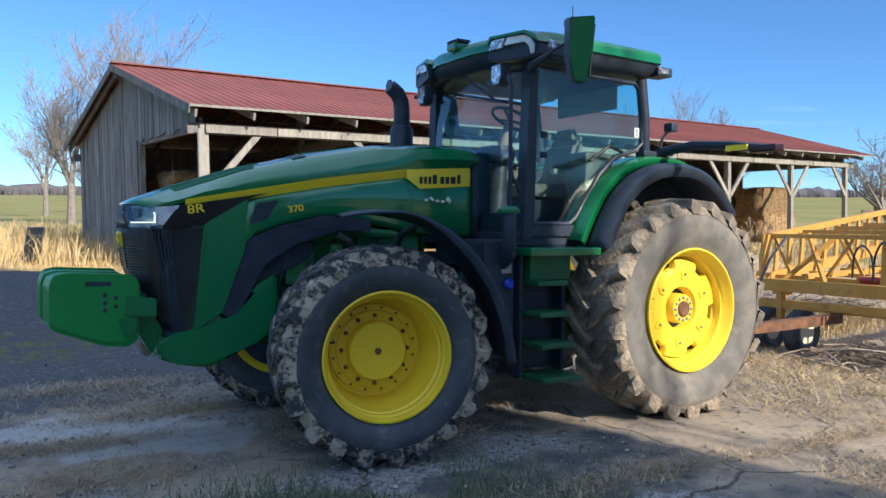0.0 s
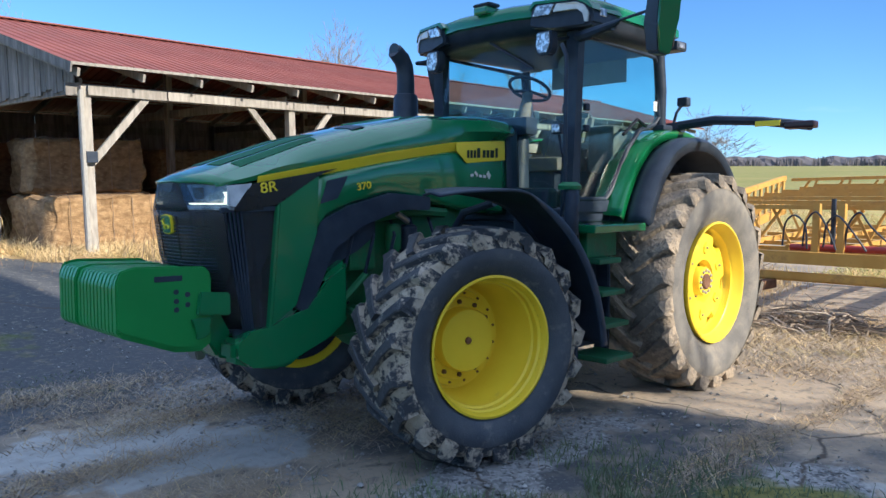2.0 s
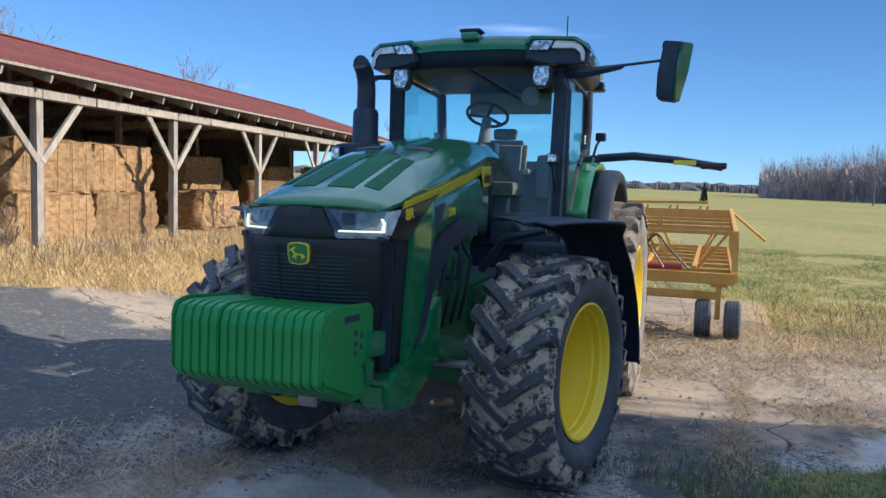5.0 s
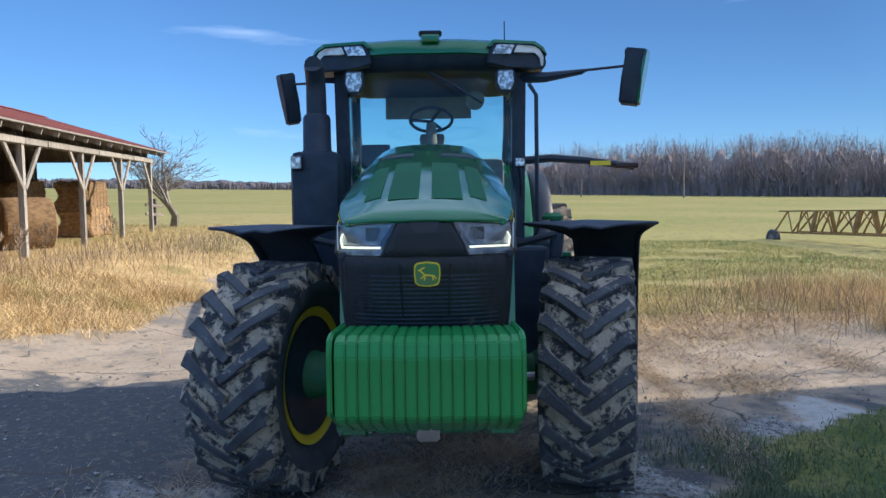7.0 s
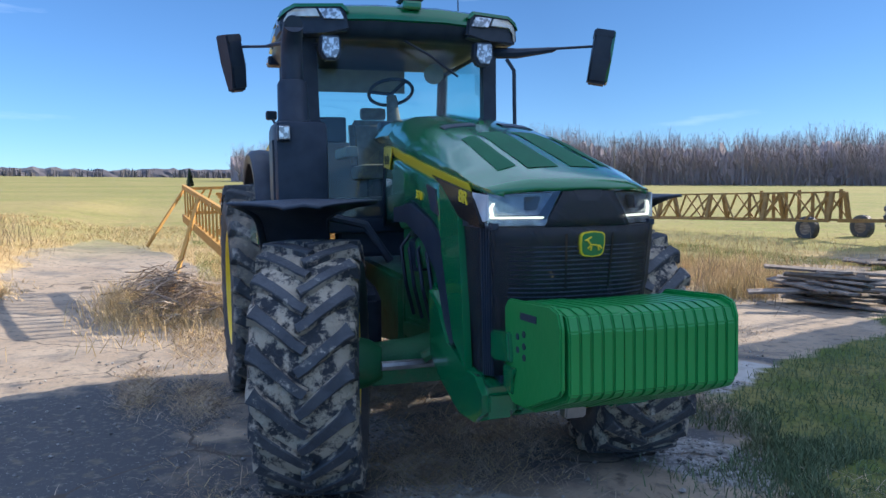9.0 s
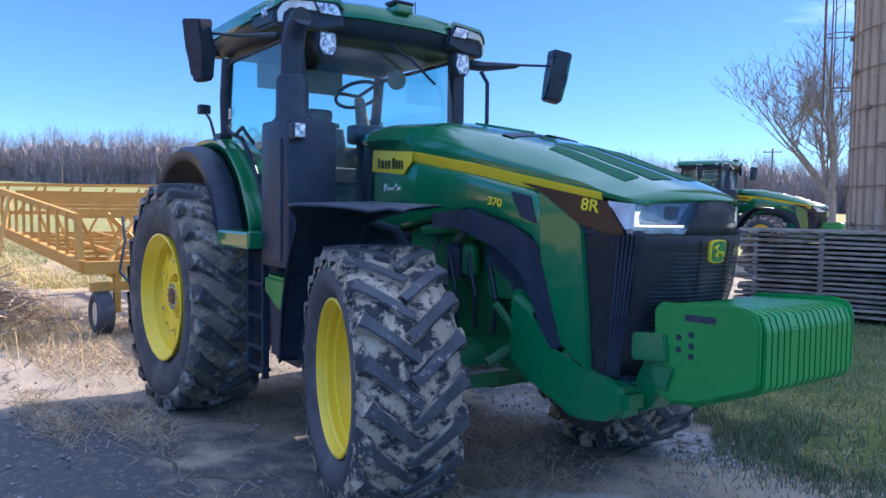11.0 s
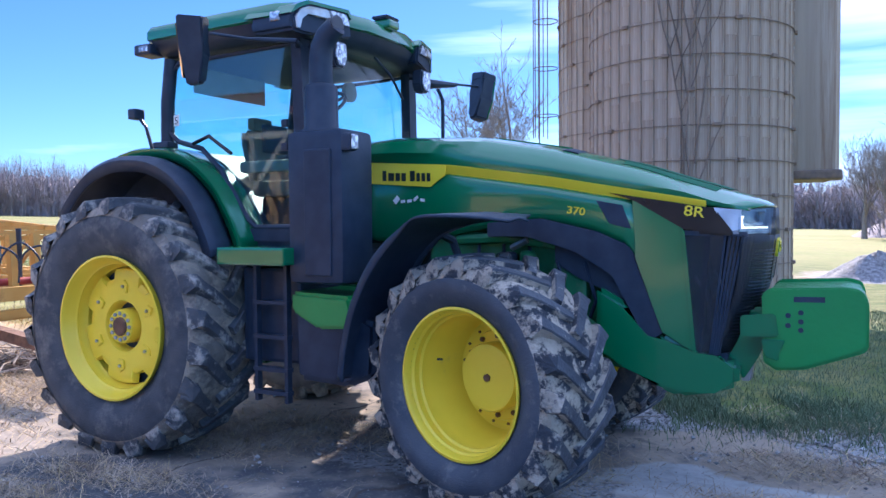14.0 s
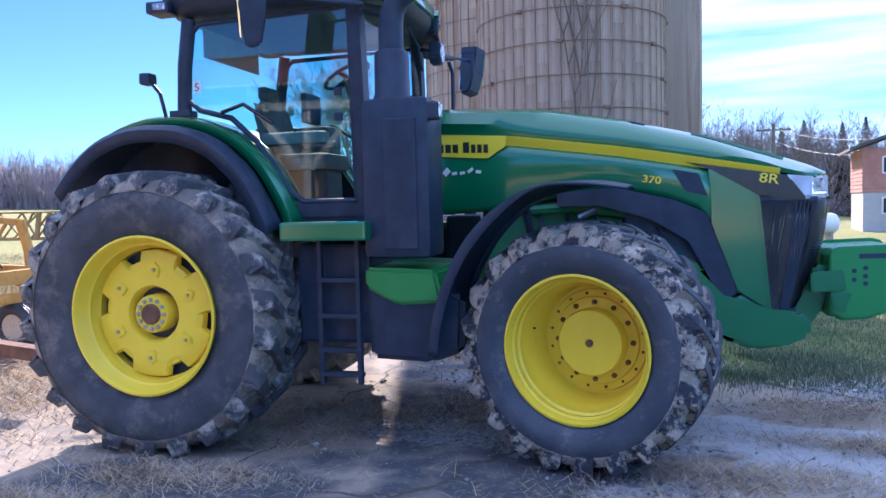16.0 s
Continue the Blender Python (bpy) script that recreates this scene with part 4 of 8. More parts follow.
    thicket(60, 91, 0.4, lambda a: 108, lambda a: (7.2 + 2.2 * noise.noise((a * 0.6, 0, 7))) * smooth01((91 - a) / 7), 4, -6)
    tagged(new("woods", mesh_of("woods", V, F, WOODS)), "bare winter woods along the far edge of the field", "woods", kind="stuff")
    V, F = [], []
    for k in range(1500):
        az = radians(rnd.uniform(170, 440))
        d = 640 + rnd.uniform(0, 120)
        h = 7.5 + 5 * noise.noise((az * 9, 0, 4)) + rnd.uniform(-1, 1)
        x, y = 1 + d * math.cos(az), d * math.sin(az)
        p = Vector((x, y, lie(x, y) - 1))
        for g in range(14):
            q = p + Vector((rnd.uniform(-5, 5), rnd.uniform(-5, 5), 0))
            ribbon(q, q + Vector((rnd.uniform(-1, 1), rnd.uniform(-1, 1), max(2.0, h * rnd.uniform(0.5, 1)))), 0.7)
    thicket(170, 440, 0.35, lambda a: 690, lambda a: 7.5 + 4 * noise.noise((a * 0.16, 0, 4)) + 2 * noise.noise((a * 0.9, 0, 6)), 1, 0)
    tagged(new("far_hedgerow", mesh_of("far_hedgerow", V, F, HEDGE)), "low dark hedgerow along the horizon", "hedgerow", kind="stuff")


woods()


# ---- tractor ----
TRACTOR = thing("tractor", "large green tractor with yellow wheels and front weights, on the yard", "tractor")


def tyre(wheel, R, rim, W, lugs, lug_h, reach, lug_w, skin, bars, clay, label, flanks=None):
    """A lugged tyre round y: casing, clay-filled tread floor, and two rows of staggered bars whose middle ends lead."""
    h = W / 2
    body = R - lug_h
    prof = [(rim - 0.01, -h * 0.72), (rim + 0.03, -h * 0.80), (rim + (body - rim) * 0.35, -h * 0.97), (rim + (body - rim) * 0.62, -h), (body - 0.085, -h * 0.95), (body - 0.035, -h * 0.84), (body - 0.012, -h * 0.6), (body - 0.006, -h * 0.25)]
    prof = prof + [(r, -y) for r, y in prof[::-1]]
    casing = part("tyre", turned(bmesh.new(), prof, 72, close=True), skin, wheel, label, smooth=True)
    floor_ = [(body - 0.10, -h * 0.975), (body - 0.078, -h * 0.955), (body - 0.028, -h * 0.845), (body - 0.004, -h * 0.6), (body + 0.003, -h * 0.25)]
    bm = bmesh.new()
    turned(bm, floor_ + [(r, -y) for r, y in floor_[::-1]], 120)
    for f in [f for f in bm.faces if len(f.verts) > 4]:
        bm.faces.remove(f)
    for v in bm.verts:
        k = 1 + 0.012 * noise.noise(v.co * 9)
        v.co.x *= k
        v.co.z *= k
    part("tread_floor", bm, clay, casing, "dried clay caked between the bars", smooth=True)

    def crown(v):
        f = abs(v) / h
        return body - 0.012 * f * f - (0.06 * max(0.0, f - 0.8) / 0.2 if f > 0.8 else 0.0)

    for side in (-1, 1):
        bm = bmesh.new()
        rows = []
        for f in (-0.07, 0.10, 0.30, 0.52, 0.74, 0.88, 0.96, 0.99):
            v = side * f * h
            a = reach * (max(0.0, f) ** 0.9)
            r0 = crown(v) - 0.02
            r1 = R - 0.014 * f * f
            if f > 0.95:
                r1 = R - 0.048 if f < 0.97 else body - 0.045
                r0 = body - (0.07 if f < 0.97 else 0.09)
            wb, wt = lug_w * (1.2 + 0.25 * f), lug_w * (0.85 + 0.3 * max(0, f))
            flare = smooth01((f - 0.72) / 0.2)
            wb, wt = wb * (1 + 0.55 * flare), wt * (1 + 0.35 * flare)
            row = []
            for rr, ww in ((r0, -wb), (r1 - 0.010, -wt), (r1, -wt * 0.8), (r1, wt * 0.8), (r1 - 0.010, wt), (r0, wb)):
                aa = a + math.copysign(1, reach) * ww * 0.74 / R
                vv = v - side * ww * 0.45 * (1 if f < 0.9 else 0.2)
                row.append((rr * math.cos(aa), vv, rr * math.sin(aa)))
            rows.append(row)
        vs = loft(bm, rows)
        bm.faces.new(vs[0])
        bm.faces.new(vs[-1])
        first = part("lug", bm, bars, casing)
        if flanks:
            first.data.materials.append(flanks)
            for f in first.data.polygons:
                if min(math.hypot(first.data.vertices[i].co.x, first.data.vertices[i].co.z) for i in f.vertices) < body + 0.5 * lug_h:
                    f.material_index = 1
        for k in range(lugs):
            m = pose(0, 0, 0, 0, -360 * (k + (0.5 if side > 0 else 0.0)) / lugs + (k * 7 % 5 - 2) * 0.15, 0)
            if k == 0:
                first.matrix_basis = m
            else:
                share(first, m)


def bolt_ring(name, count, r, y, size, material, parent, shift=0.0, depth=0.02):
    bm = turned(bmesh.new(), [(size, -depth), (size, 0.0), (size * 0.7, 0.006)], 6)
    first = part(name, bm, material, parent)
    for k in range(count):
        a = 2 * math.pi * (k + shift) / count
        m = Matrix.Translation((r * math.cos(a), y, r * math.sin(a)))
        if k == 0:
            first.matrix_basis = m
        else:
            share(first, m)


def front_wheel(side):
    """Outside is +y here; the wheel is turned round for the other side."""
    m = pose(3.05, 1.115 if side > 0 else -1.065, 0.795, 0, 0, -12.0 if side > 0 else 180 - 15.5)
    wheel = thing("front_wheel", "", "", m)
    wheel.parent = TRACTOR
    tyre(wheel, 0.80, 0.455, 0.62, 21, 0.046, 0.34 if side > 0 else -0.34, 0.040, RUBBER, MUDDY, CLAY, "black lugged tyre smeared with dry pale mud", MUDSIDE)
    bm = bmesh.new()
    turned(bm, [(0.475, 0.245), (0.478, 0.262), (0.462, 0.266), (0.448, 0.245), (0.436, 0.16), (0.415, 0.145), (0.408, 0.06), (0.392, 0.03), (0.385, -0.15), (0.365, -0.195), (0.345, -0.198), (0.338, -0.170), (0.296, -0.165), (0.288, -0.145), (0.225, -0.14), (0.200, -0.14), (0.30, -0.205), (0.39, -0.21), (0.42, -0.24), (0.478, -0.26), (0.475, -0.245), (0.43, -0.20), (0.43, 0.20)], 64, close=True)
    rim = part("rim", bm, YELLOW, wheel, smooth=True)
    part("hub_cap", turned(bmesh.new(), [(0.222, -0.19), (0.222, -0.046), (0.212, -0.030), (0.03, -0.024), (0.028, -0.030)], 48), YELLOW, wheel, "round yellow hub cap", smooth=True)
    part("hub_plug", turned(bmesh.new(), [(0.024, -0.04), (0.024, -0.016), (0.012, -0.008)], 12), RUSTY, wheel)
    bolt_ring("wheel_bolt", 12, 0.257, -0.124, 0.017, RUSTY, rim)
    bolt_ring("rim_bolt", 16, 0.317, -0.160, 0.010, RUSTY, rim, 0.5)
    # black disc added so the rim's inner side looks dark
    part("wheel_well", turned(bmesh.new(), [(0.41, -0.245), (0.41, -0.23), (0.16, -0.215), (0.16, -0.245)], 40), BLACK, wheel, "black disc set inside the wheel")
    part("valve", tube(bmesh.new(), [(0.37, 0.0, 0.08), (0.35, 0.06, 0.09)], 0.008, 6), BLACK, rim)
    part("knuckle", turned(bmesh.new(), [(0.17, -0.06), (0.19, -0.16), (0.15, -0.34), (0.10, -0.42)], 24), CAST, wheel, smooth=True)
    return wheel


def rear_wheel(side):
    m = pose(0, 1.10 * side, 0.985, 0, 0, 0 if side > 0 else 180)
    wheel = thing("rear_wheel", "", "", m)
    wheel.parent = TRACTOR
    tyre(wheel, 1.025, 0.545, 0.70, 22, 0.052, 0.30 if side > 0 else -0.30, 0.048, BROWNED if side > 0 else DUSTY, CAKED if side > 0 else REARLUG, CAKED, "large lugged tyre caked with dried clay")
    bm = bmesh.new()
    turned(bm, [(0.565, 0.30), (0.568, 0.318), (0.552, 0.322), (0.535, 0.30), (0.515, 0.23), (0.495, 0.215), (0.488, 0.15), (0.470, 0.13), (0.470, 0.04), (0.47, -0.1), (0.50, -0.22), (0.568, -0.3), (0.55, -0.24), (0.52, -0.2), (0.52, 0.2)], 64, close=True)
    rim = part("rim", bm, YELLOW, wheel, smooth=True)
    # the disc, with notches in its edge and a dished middle
    bm = bmesh.new()
    n = 96
    rings = []
    for r, y in ((0.188, 0.04), (0.190, 0.15), (0.205, 0.175), (0.33, 0.178), (0.42, 0.176), (0.455, 0.160), (0.464, 0.11)):
        ring = []
        for k in range(n):
            f = (k % 16) / 16
            notch = 0.068 if (r > 0.4 and (f < 0.27)) else 0.0
            rr = r - notch
            ring.append((rr * math.cos(2 * math.pi * k / n), y, rr * math.sin(2 * math.pi * k / n)))
        rings.append(ring)
    loft(bm, rings, True)
    disc = part("disc", bm, YELLOW, wheel, "yellow wheel disc with notched edge", smooth=True)
    # black sheet added behind the disc, standing for the shade in its notches
    part("backing", turned(bmesh.new(), [(0.468, 0.05), (0.468, 0.07), (0.10, 0.07), (0.10, 0.04)], 48), BLACK, disc)
    boss = part("boss", slab([(-0.035, -0.05), (0.035, -0.05), (0.045, 0.02), (0.0, 0.06), (-0.045, 0.02)], 0.155, 0.190, 0.006), YELLOW, disc)
    for k in range(6):
        mm = pose(0, 0, 0, 0, 60 * k + 25, 0) @ Matrix.Translation((0.315, 0, 0)) @ pose(0, 0, 0, 0, 90, 0)
        if k == 0:
            boss.matrix_basis = mm
        else:
            share(boss, mm)
    bolt_ring("disc_bolt", 6, 0.318, 0.200, 0.014, STEEL, disc, -25 / 60)
    hub = part("hub", turned(bmesh.new(), [(0.145, -0.2), (0.140, 0.11), (0.137, 0.185), (0.130, 0.200), (0.074, 0.202), (0.07, 0.17)], 36), YELLOW, wheel, "yellow hub with a ring of bolts", smooth=True)
    part("axle_end", turned(bmesh.new(), [(0.075, -0.1), (0.075, 0.212), (0.062, 0.222)], 20), RUSTY, hub, "rusty axle end")
    bolt_ring("hub_bolt", 12, 0.104, 0.210, 0.0165, LIGHTGREY, hub)
    return wheel


for s in (1, -1):
    front_wheel(s)
    rear_wheel(s)

HOOD_TOP = [(1.62, 2.45), (1.95, 2.47), (2.65, 2.43), (3.26, 2.32), (3.84, 2.18), (4.32, 2.02), (4.55, 1.93), (4.63, 1.885)]
STRIPE = [(1.62, 2.275), (2.46, 2.215), (3.26, 2.10), (4.31, 1.91), (4.63, 1.86)]
HALF = [(1.62, 0.21), (2.0, 0.275), (2.45, 0.36), (3.0, 0.43), (3.47, 0.465), (4.25, 0.465), (4.5, 0.445), (4.63, 0.41)]


def sweep(y):
    """How far the nose falls back from its middle towards its corners."""
    return 1.34 * max(0.0, abs(y) - 0.10) ** 2


def swept(bm):
    for v in bm.verts:
        v.co.x += smooth01((v.co.x - 4.1) / 0.5) * (0.03 - sweep(v.co.y))
    return bm


def hood_z(x, y):
    """Height of the lid at a place."""
    t, st, w = lerp(x, HOOD_TOP), lerp(x, STRIPE), lerp(x, HALF)
    wide = lerp(x, [(1.62, 0.34), (2.4, 0.40), (3.2, 0.45), (4.63, 0.42)])
    k = min(1.0, (t - st) / 0.14)
    return lerp(abs(y), [(0, t), (0.30 * wide, t - 0.004), (0.60 * wide, t - 0.016 * k), (0.80 * wide, t - 0.05 * k), (max(w, 0.92 * wide), t - 0.10 * (t - st) / 0.2 - 0.03 * k)])


def hood():
    bm = bmesh.new()
    rows = []
    for i in range(34):
        x = 1.62 + (4.63 - 1.62) * i / 33
        t, s, w = lerp(x, HOOD_TOP), lerp(x, STRIPE), lerp(x, HALF)
        wide = lerp(x, [(1.62, 0.34), (2.4, 0.40), (3.2, 0.45), (4.63, 0.42)])
        k = min(1.0, (t - s) / 0.14)
        sec = [(0, t), (0.30 * wide, t - 0.004), (0.60 * wide, t - 0.016 * k), (0.80 * wide, t - 0.05 * k), (max(w, 0.92 * wide), t - 0.10 * (t - s) / 0.2 - 0.03 * k), (max(w, wide * 0.8) + 0.012, s + 0.035 * k), (w + 0.008, s), (w + 0.002, s - 0.012), (w - 0.02, s - lerp(x, [(4.2, 0.075), (4.4, 0.018)]))]
        row = [(x, -y, z) for y, z in sec[:0:-1]] + [(x, y, z) for y, z in sec]
        rows.append(row)
    loft(bm, rows)
    swept(bm)
    top = part("hood", bm, GREEN, TRACTOR, "glossy green sloping hood", smooth=True)
    mod = top.modifiers.new("thick", "SOLIDIFY")
    mod.thickness, mod.offset = 0.02, -1
    # raised ribs and inset vents on the lid
    for s in (-1, 1):
        for y0, y1, xa, xb in ((0.035, 0.205, 3.66, 4.40), (0.250, 0.345, 3.74, 4.36)):
            inset = bmesh.new()
            xs = [xa + (xb - xa) * i / 8 for i in range(9)]
            loft(inset, [[(x, s * (y * (0.9 + 0.1 * (x - xa))), hood_z(x, y * (0.9 + 0.1 * (x - xa))) + 0.0035) for y in [y0 + (y1 - y0) * q / 8 for q in range(9)]] for x in xs])
            part("hood_inset", swept(inset), SCREENGREEN, top, "dull dark green mesh inset on the hood", smooth=True)
        vent = bmesh.new()
        loft(vent, [[(x, s * y, hood_z(x, y) + dz) for y in (0.09, 0.135, 0.2, 0.27, 0.30)] for x, dz in ((3.30, 0.000), (3.33, 0.009), (3.42, 0.007), (3.42, -0.02))])
        part("hood_vent", vent, BLACK, top)
    part("hood_crease", beam(bmesh.new(), (2.7, 0, 2.42), (3.28, 0, 2.318), 0.03, 0.02), GREEN, top)
    # side cowls: rear one curves in towards the cab
    for s in (-1, 1):
        bm = bmesh.new()
        rows = []
        for i in range(23):
            x = 1.62 + (3.88 - 1.62) * i / 22
            w, st = lerp(x, HALF), lerp(x, STRIPE)
            low = lerp(x, [(1.62, 1.62), (2.3, 1.66), (2.75, 1.74), (3.2, 1.80), (3.6, 1.715), (3.83, 1.615), (3.88, 1.53)])
            st = min(st, lerp(x, [(3.66, 2.045), (3.88, 1.97)]) + (0.2 if x < 3.66 else 0))
            rows.append([(x, s * (w + o), z) for o, z in ((-0.02, st - 0.06), (0.006, st - 0.10), (0.014, (st + low) / 2 + 0.02), (0.012, low + 0.05), (-0.01, low))])
        loft(bm, rows)
        cowl = part("side_panel", bm, GREEN, TRACTOR, smooth=True)
        mod = cowl.modifiers.new("thick", "SOLIDIFY")
        mod.thickness = 0.02
        front = slab([(3.84, 1.93), (4.15, 1.745), (4.225, 0.955), (4.03, 1.075), (3.86, 1.545)], s * 0.45, s * 0.4815, 0.006)
        band = part("side_band", front, GREEN, TRACTOR)
        lip = slab([(4.15, 1.745), (4.172, 1.72), (4.245, 0.945), (4.225, 0.955)], s * 0.447, s * 0.488, 0.003)
        part("pillar_edge", lip, GREEN, band)
        part("side_vent", slab([(3.60, 1.925), (3.775, 1.89), (3.835, 1.735), (3.69, 1.77)], s * 0.470, s * 0.4825, 0.003), BLACK, band)
        part("trim_panel", slab([(3.68, 1.975), (4.35, 1.862), (4.46, 1.715), (4.455, 1.69), (4.15, 1.735), (3.87, 1.915)], s * 0.44, s * 0.478, 0.006), GLOSSY, TRACTOR, "black trim panel behind the headlight")
        # dark inner panel and screen under the band
        part("inner_panel", slab([(2.80, 1.78), (3.20, 1.81), (3.60, 1.72), (3.83, 1.62), (4.04, 1.07), (3.94, 1.00), (3.86, 1.14), (3.71, 1.43), (3.45, 1.59), (3.10, 1.69), (2.80, 1.68)], s * 0.40, s * 0.468, 0.006), BLACK, TRACTOR)
        part("inner_shield", slab([(3.28, 1.74), (3.86, 1.62), (4.04, 1.08), (3.90, 1.10), (3.80, 1.26), (3.45, 1.40), (3.28, 1.50)], s * 0.36, s * 0.39, 0.006), BLACK, TRACTOR)
        bm = bmesh.new()
        loft(bm, [[(4.145, s * 0.462, 1.735), (4.41, s * 0.452, 1.71)], [(4.18, s * 0.455, 1.35), (4.37, s * 0.435, 1.35)], [(4.215, s * 0.44, 0.955), (4.315, s * 0.41, 0.945)]])
        screen = part("side_screen", bm, PERFORATED, TRACTOR, "black perforated radiator screen")
        mod = screen.modifiers.new("thick", "SOLIDIFY")
        mod.thickness = 0.006
        for k in range(5):
            part("louvre", beam(bmesh.new(), (4.415 + 0.026 * k, s * (0.452 - 0.004 * k), 1.71), (4.318 + 0.012 * k, s * (0.41 - 0.006 * k), 0.94), 0.014, 0.013, (0, 1, 0)), BLACK, screen)
        part("corner_rail", beam(bmesh.new(), (4.14, s * 0.45, 1.71), (4.54, s * 0.43, 1.70), 0.03, 0.03), BLACK, TRACTOR)
        part("corner_post", beam(bmesh.new(), (4.30, s * 0.40, 1.69), (4.25, s * 0.40, 0.96), 0.03, 0.045, (0, 1, 0)), BLACK, TRACTOR)
        part("cooler_pipe", tube(bmesh.new(), [(4.22, s * 0.37, 1.42), (4.30, s * 0.33, 1.30), (4.30, s * 0.33, 1.05)], 0.016, 6), STEEL, TRACTOR, smooth=True)
        # stripe, name plate, numbers
        bm = bmesh.new()
        loft(bm, [[(x, s * (lerp(x, HALF) + o), lerp(x, STRIPE) + dz) for o, dz in ((0.0125, -0.002), (0.0095, -0.014), (-0.0135, -0.072))] for x in [2.30 + 0.1 * i for i in range(21)]])
        st = part("stripe", bm, DECAL, TRACTOR, "long yellow side stripe")
        mod = st.modifiers.new("thick", "SOLIDIFY")
        mod.thickness, mod.offset = 0.004, 0
        bm = bmesh.new()
        loft(bm, [[(x, s * (lerp(x, HALF) + o), z) for o, z in ((0.014, lerp(x, STRIPE) - 0.002), (0.019, lerp(x, STRIPE) - 0.08), (0.021, lerp(x, [(1.68, 2.10), (2.28, 2.055), (2.42, 2.145)])))] for x in (1.68, 1.8, 1.95, 2.1, 2.28, 2.35, 2.42)])
        plate = part("name_plate", bm, DECAL, TRACTOR, "yellow plate with dark lettering bars")
        mod = plate.modifiers.new("thick", "SOLIDIFY")
        mod.thickness, mod.offset = 0.006, 0
        for a, b, hgt in ((1.80, 1.84, 0.07), (1.86, 1.92, 0.055), (1.935, 1.98, 0.055), (1.995, 2.04, 0.055), (2.08, 2.13, 0.07), (2.145, 2.18, 0.055), (2.195, 2.23, 0.055), (2.245, 2.28, 0.055)):
            bm = bmesh.new()
            loft(bm, [[(x, s * (lerp(x, HALF) + 0.026), 2.118 - 0.045 * (x - 1.8) + dz) for dz in (0.0, hgt * 1.15)] for x in (a, b)])
            part("lettering_bar", bm, INK, plate)
        for k in range(5):
            x = 1.92 + 0.065 * k
            bm = bmesh.new()
            beam(bm, (x, s * (lerp(x, HALF) + 0.022), 1.945 + 0.004 * k), (x + 0.04, s * (lerp(x + 0.04, HALF) + 0.022), 1.955 + 0.03 * ((k * 7) % 3 == 0)), 0.006, 0.022 + 0.02 * (k == 0))
            part("script_bar", bm, WHITE, cowl)
        for text, x, z, size, mat in (("8R", 4.225, 1.813, 0.092, DECAL), ("370", 3.46, 1.835, 0.070, DECAL)):
            cu = bpy.data.curves.new("number", "FONT")
            cu.body, cu.size, cu.extrude, cu.align_x, cu.offset = text, size, 0.003, "CENTER", 0.0008
            ob = new("number", cu)
            me = bpy.data.meshes.new_from_object(ob)
            bpy.data.objects.remove(ob)
            me.materials.append(mat)
            num = new("model_number", me)
            num.parent = TRACTOR
            tilt = 8
            y = s * (0.4805 if text == "8R" else 0.4825)
            num.matrix_basis = Matrix.Translation((x, y, z)) @ (pose(0, 0, 0, 90, 0, 180) if s > 0 else pose(0, 0, 0, 90, 0, 0)) @ pose(0, 0, 0, 0, 0, tilt if s > 0 else -tilt) @ Matrix.Diagonal((1.25, 1, 1, 1))
            tagged(num, "raised yellow model number")


hood()


def nose_front(z):
    return lerp(-z, [(-1.87, 4.660), (-1.70, 4.668), (-1.40, 4.628), (-0.93, 4.455)])


def mask(outline, x0, x1, bevel):
    """An outline in y and z laid on the leaning nose, from x0 to x1 off its face."""
    bm = slab(outline, x0, x1, bevel)
    for v in bm.verts:
        y, x, z = v.co
        v.co = (nose_front(z) + x - sweep(y), y, z)
    return bm


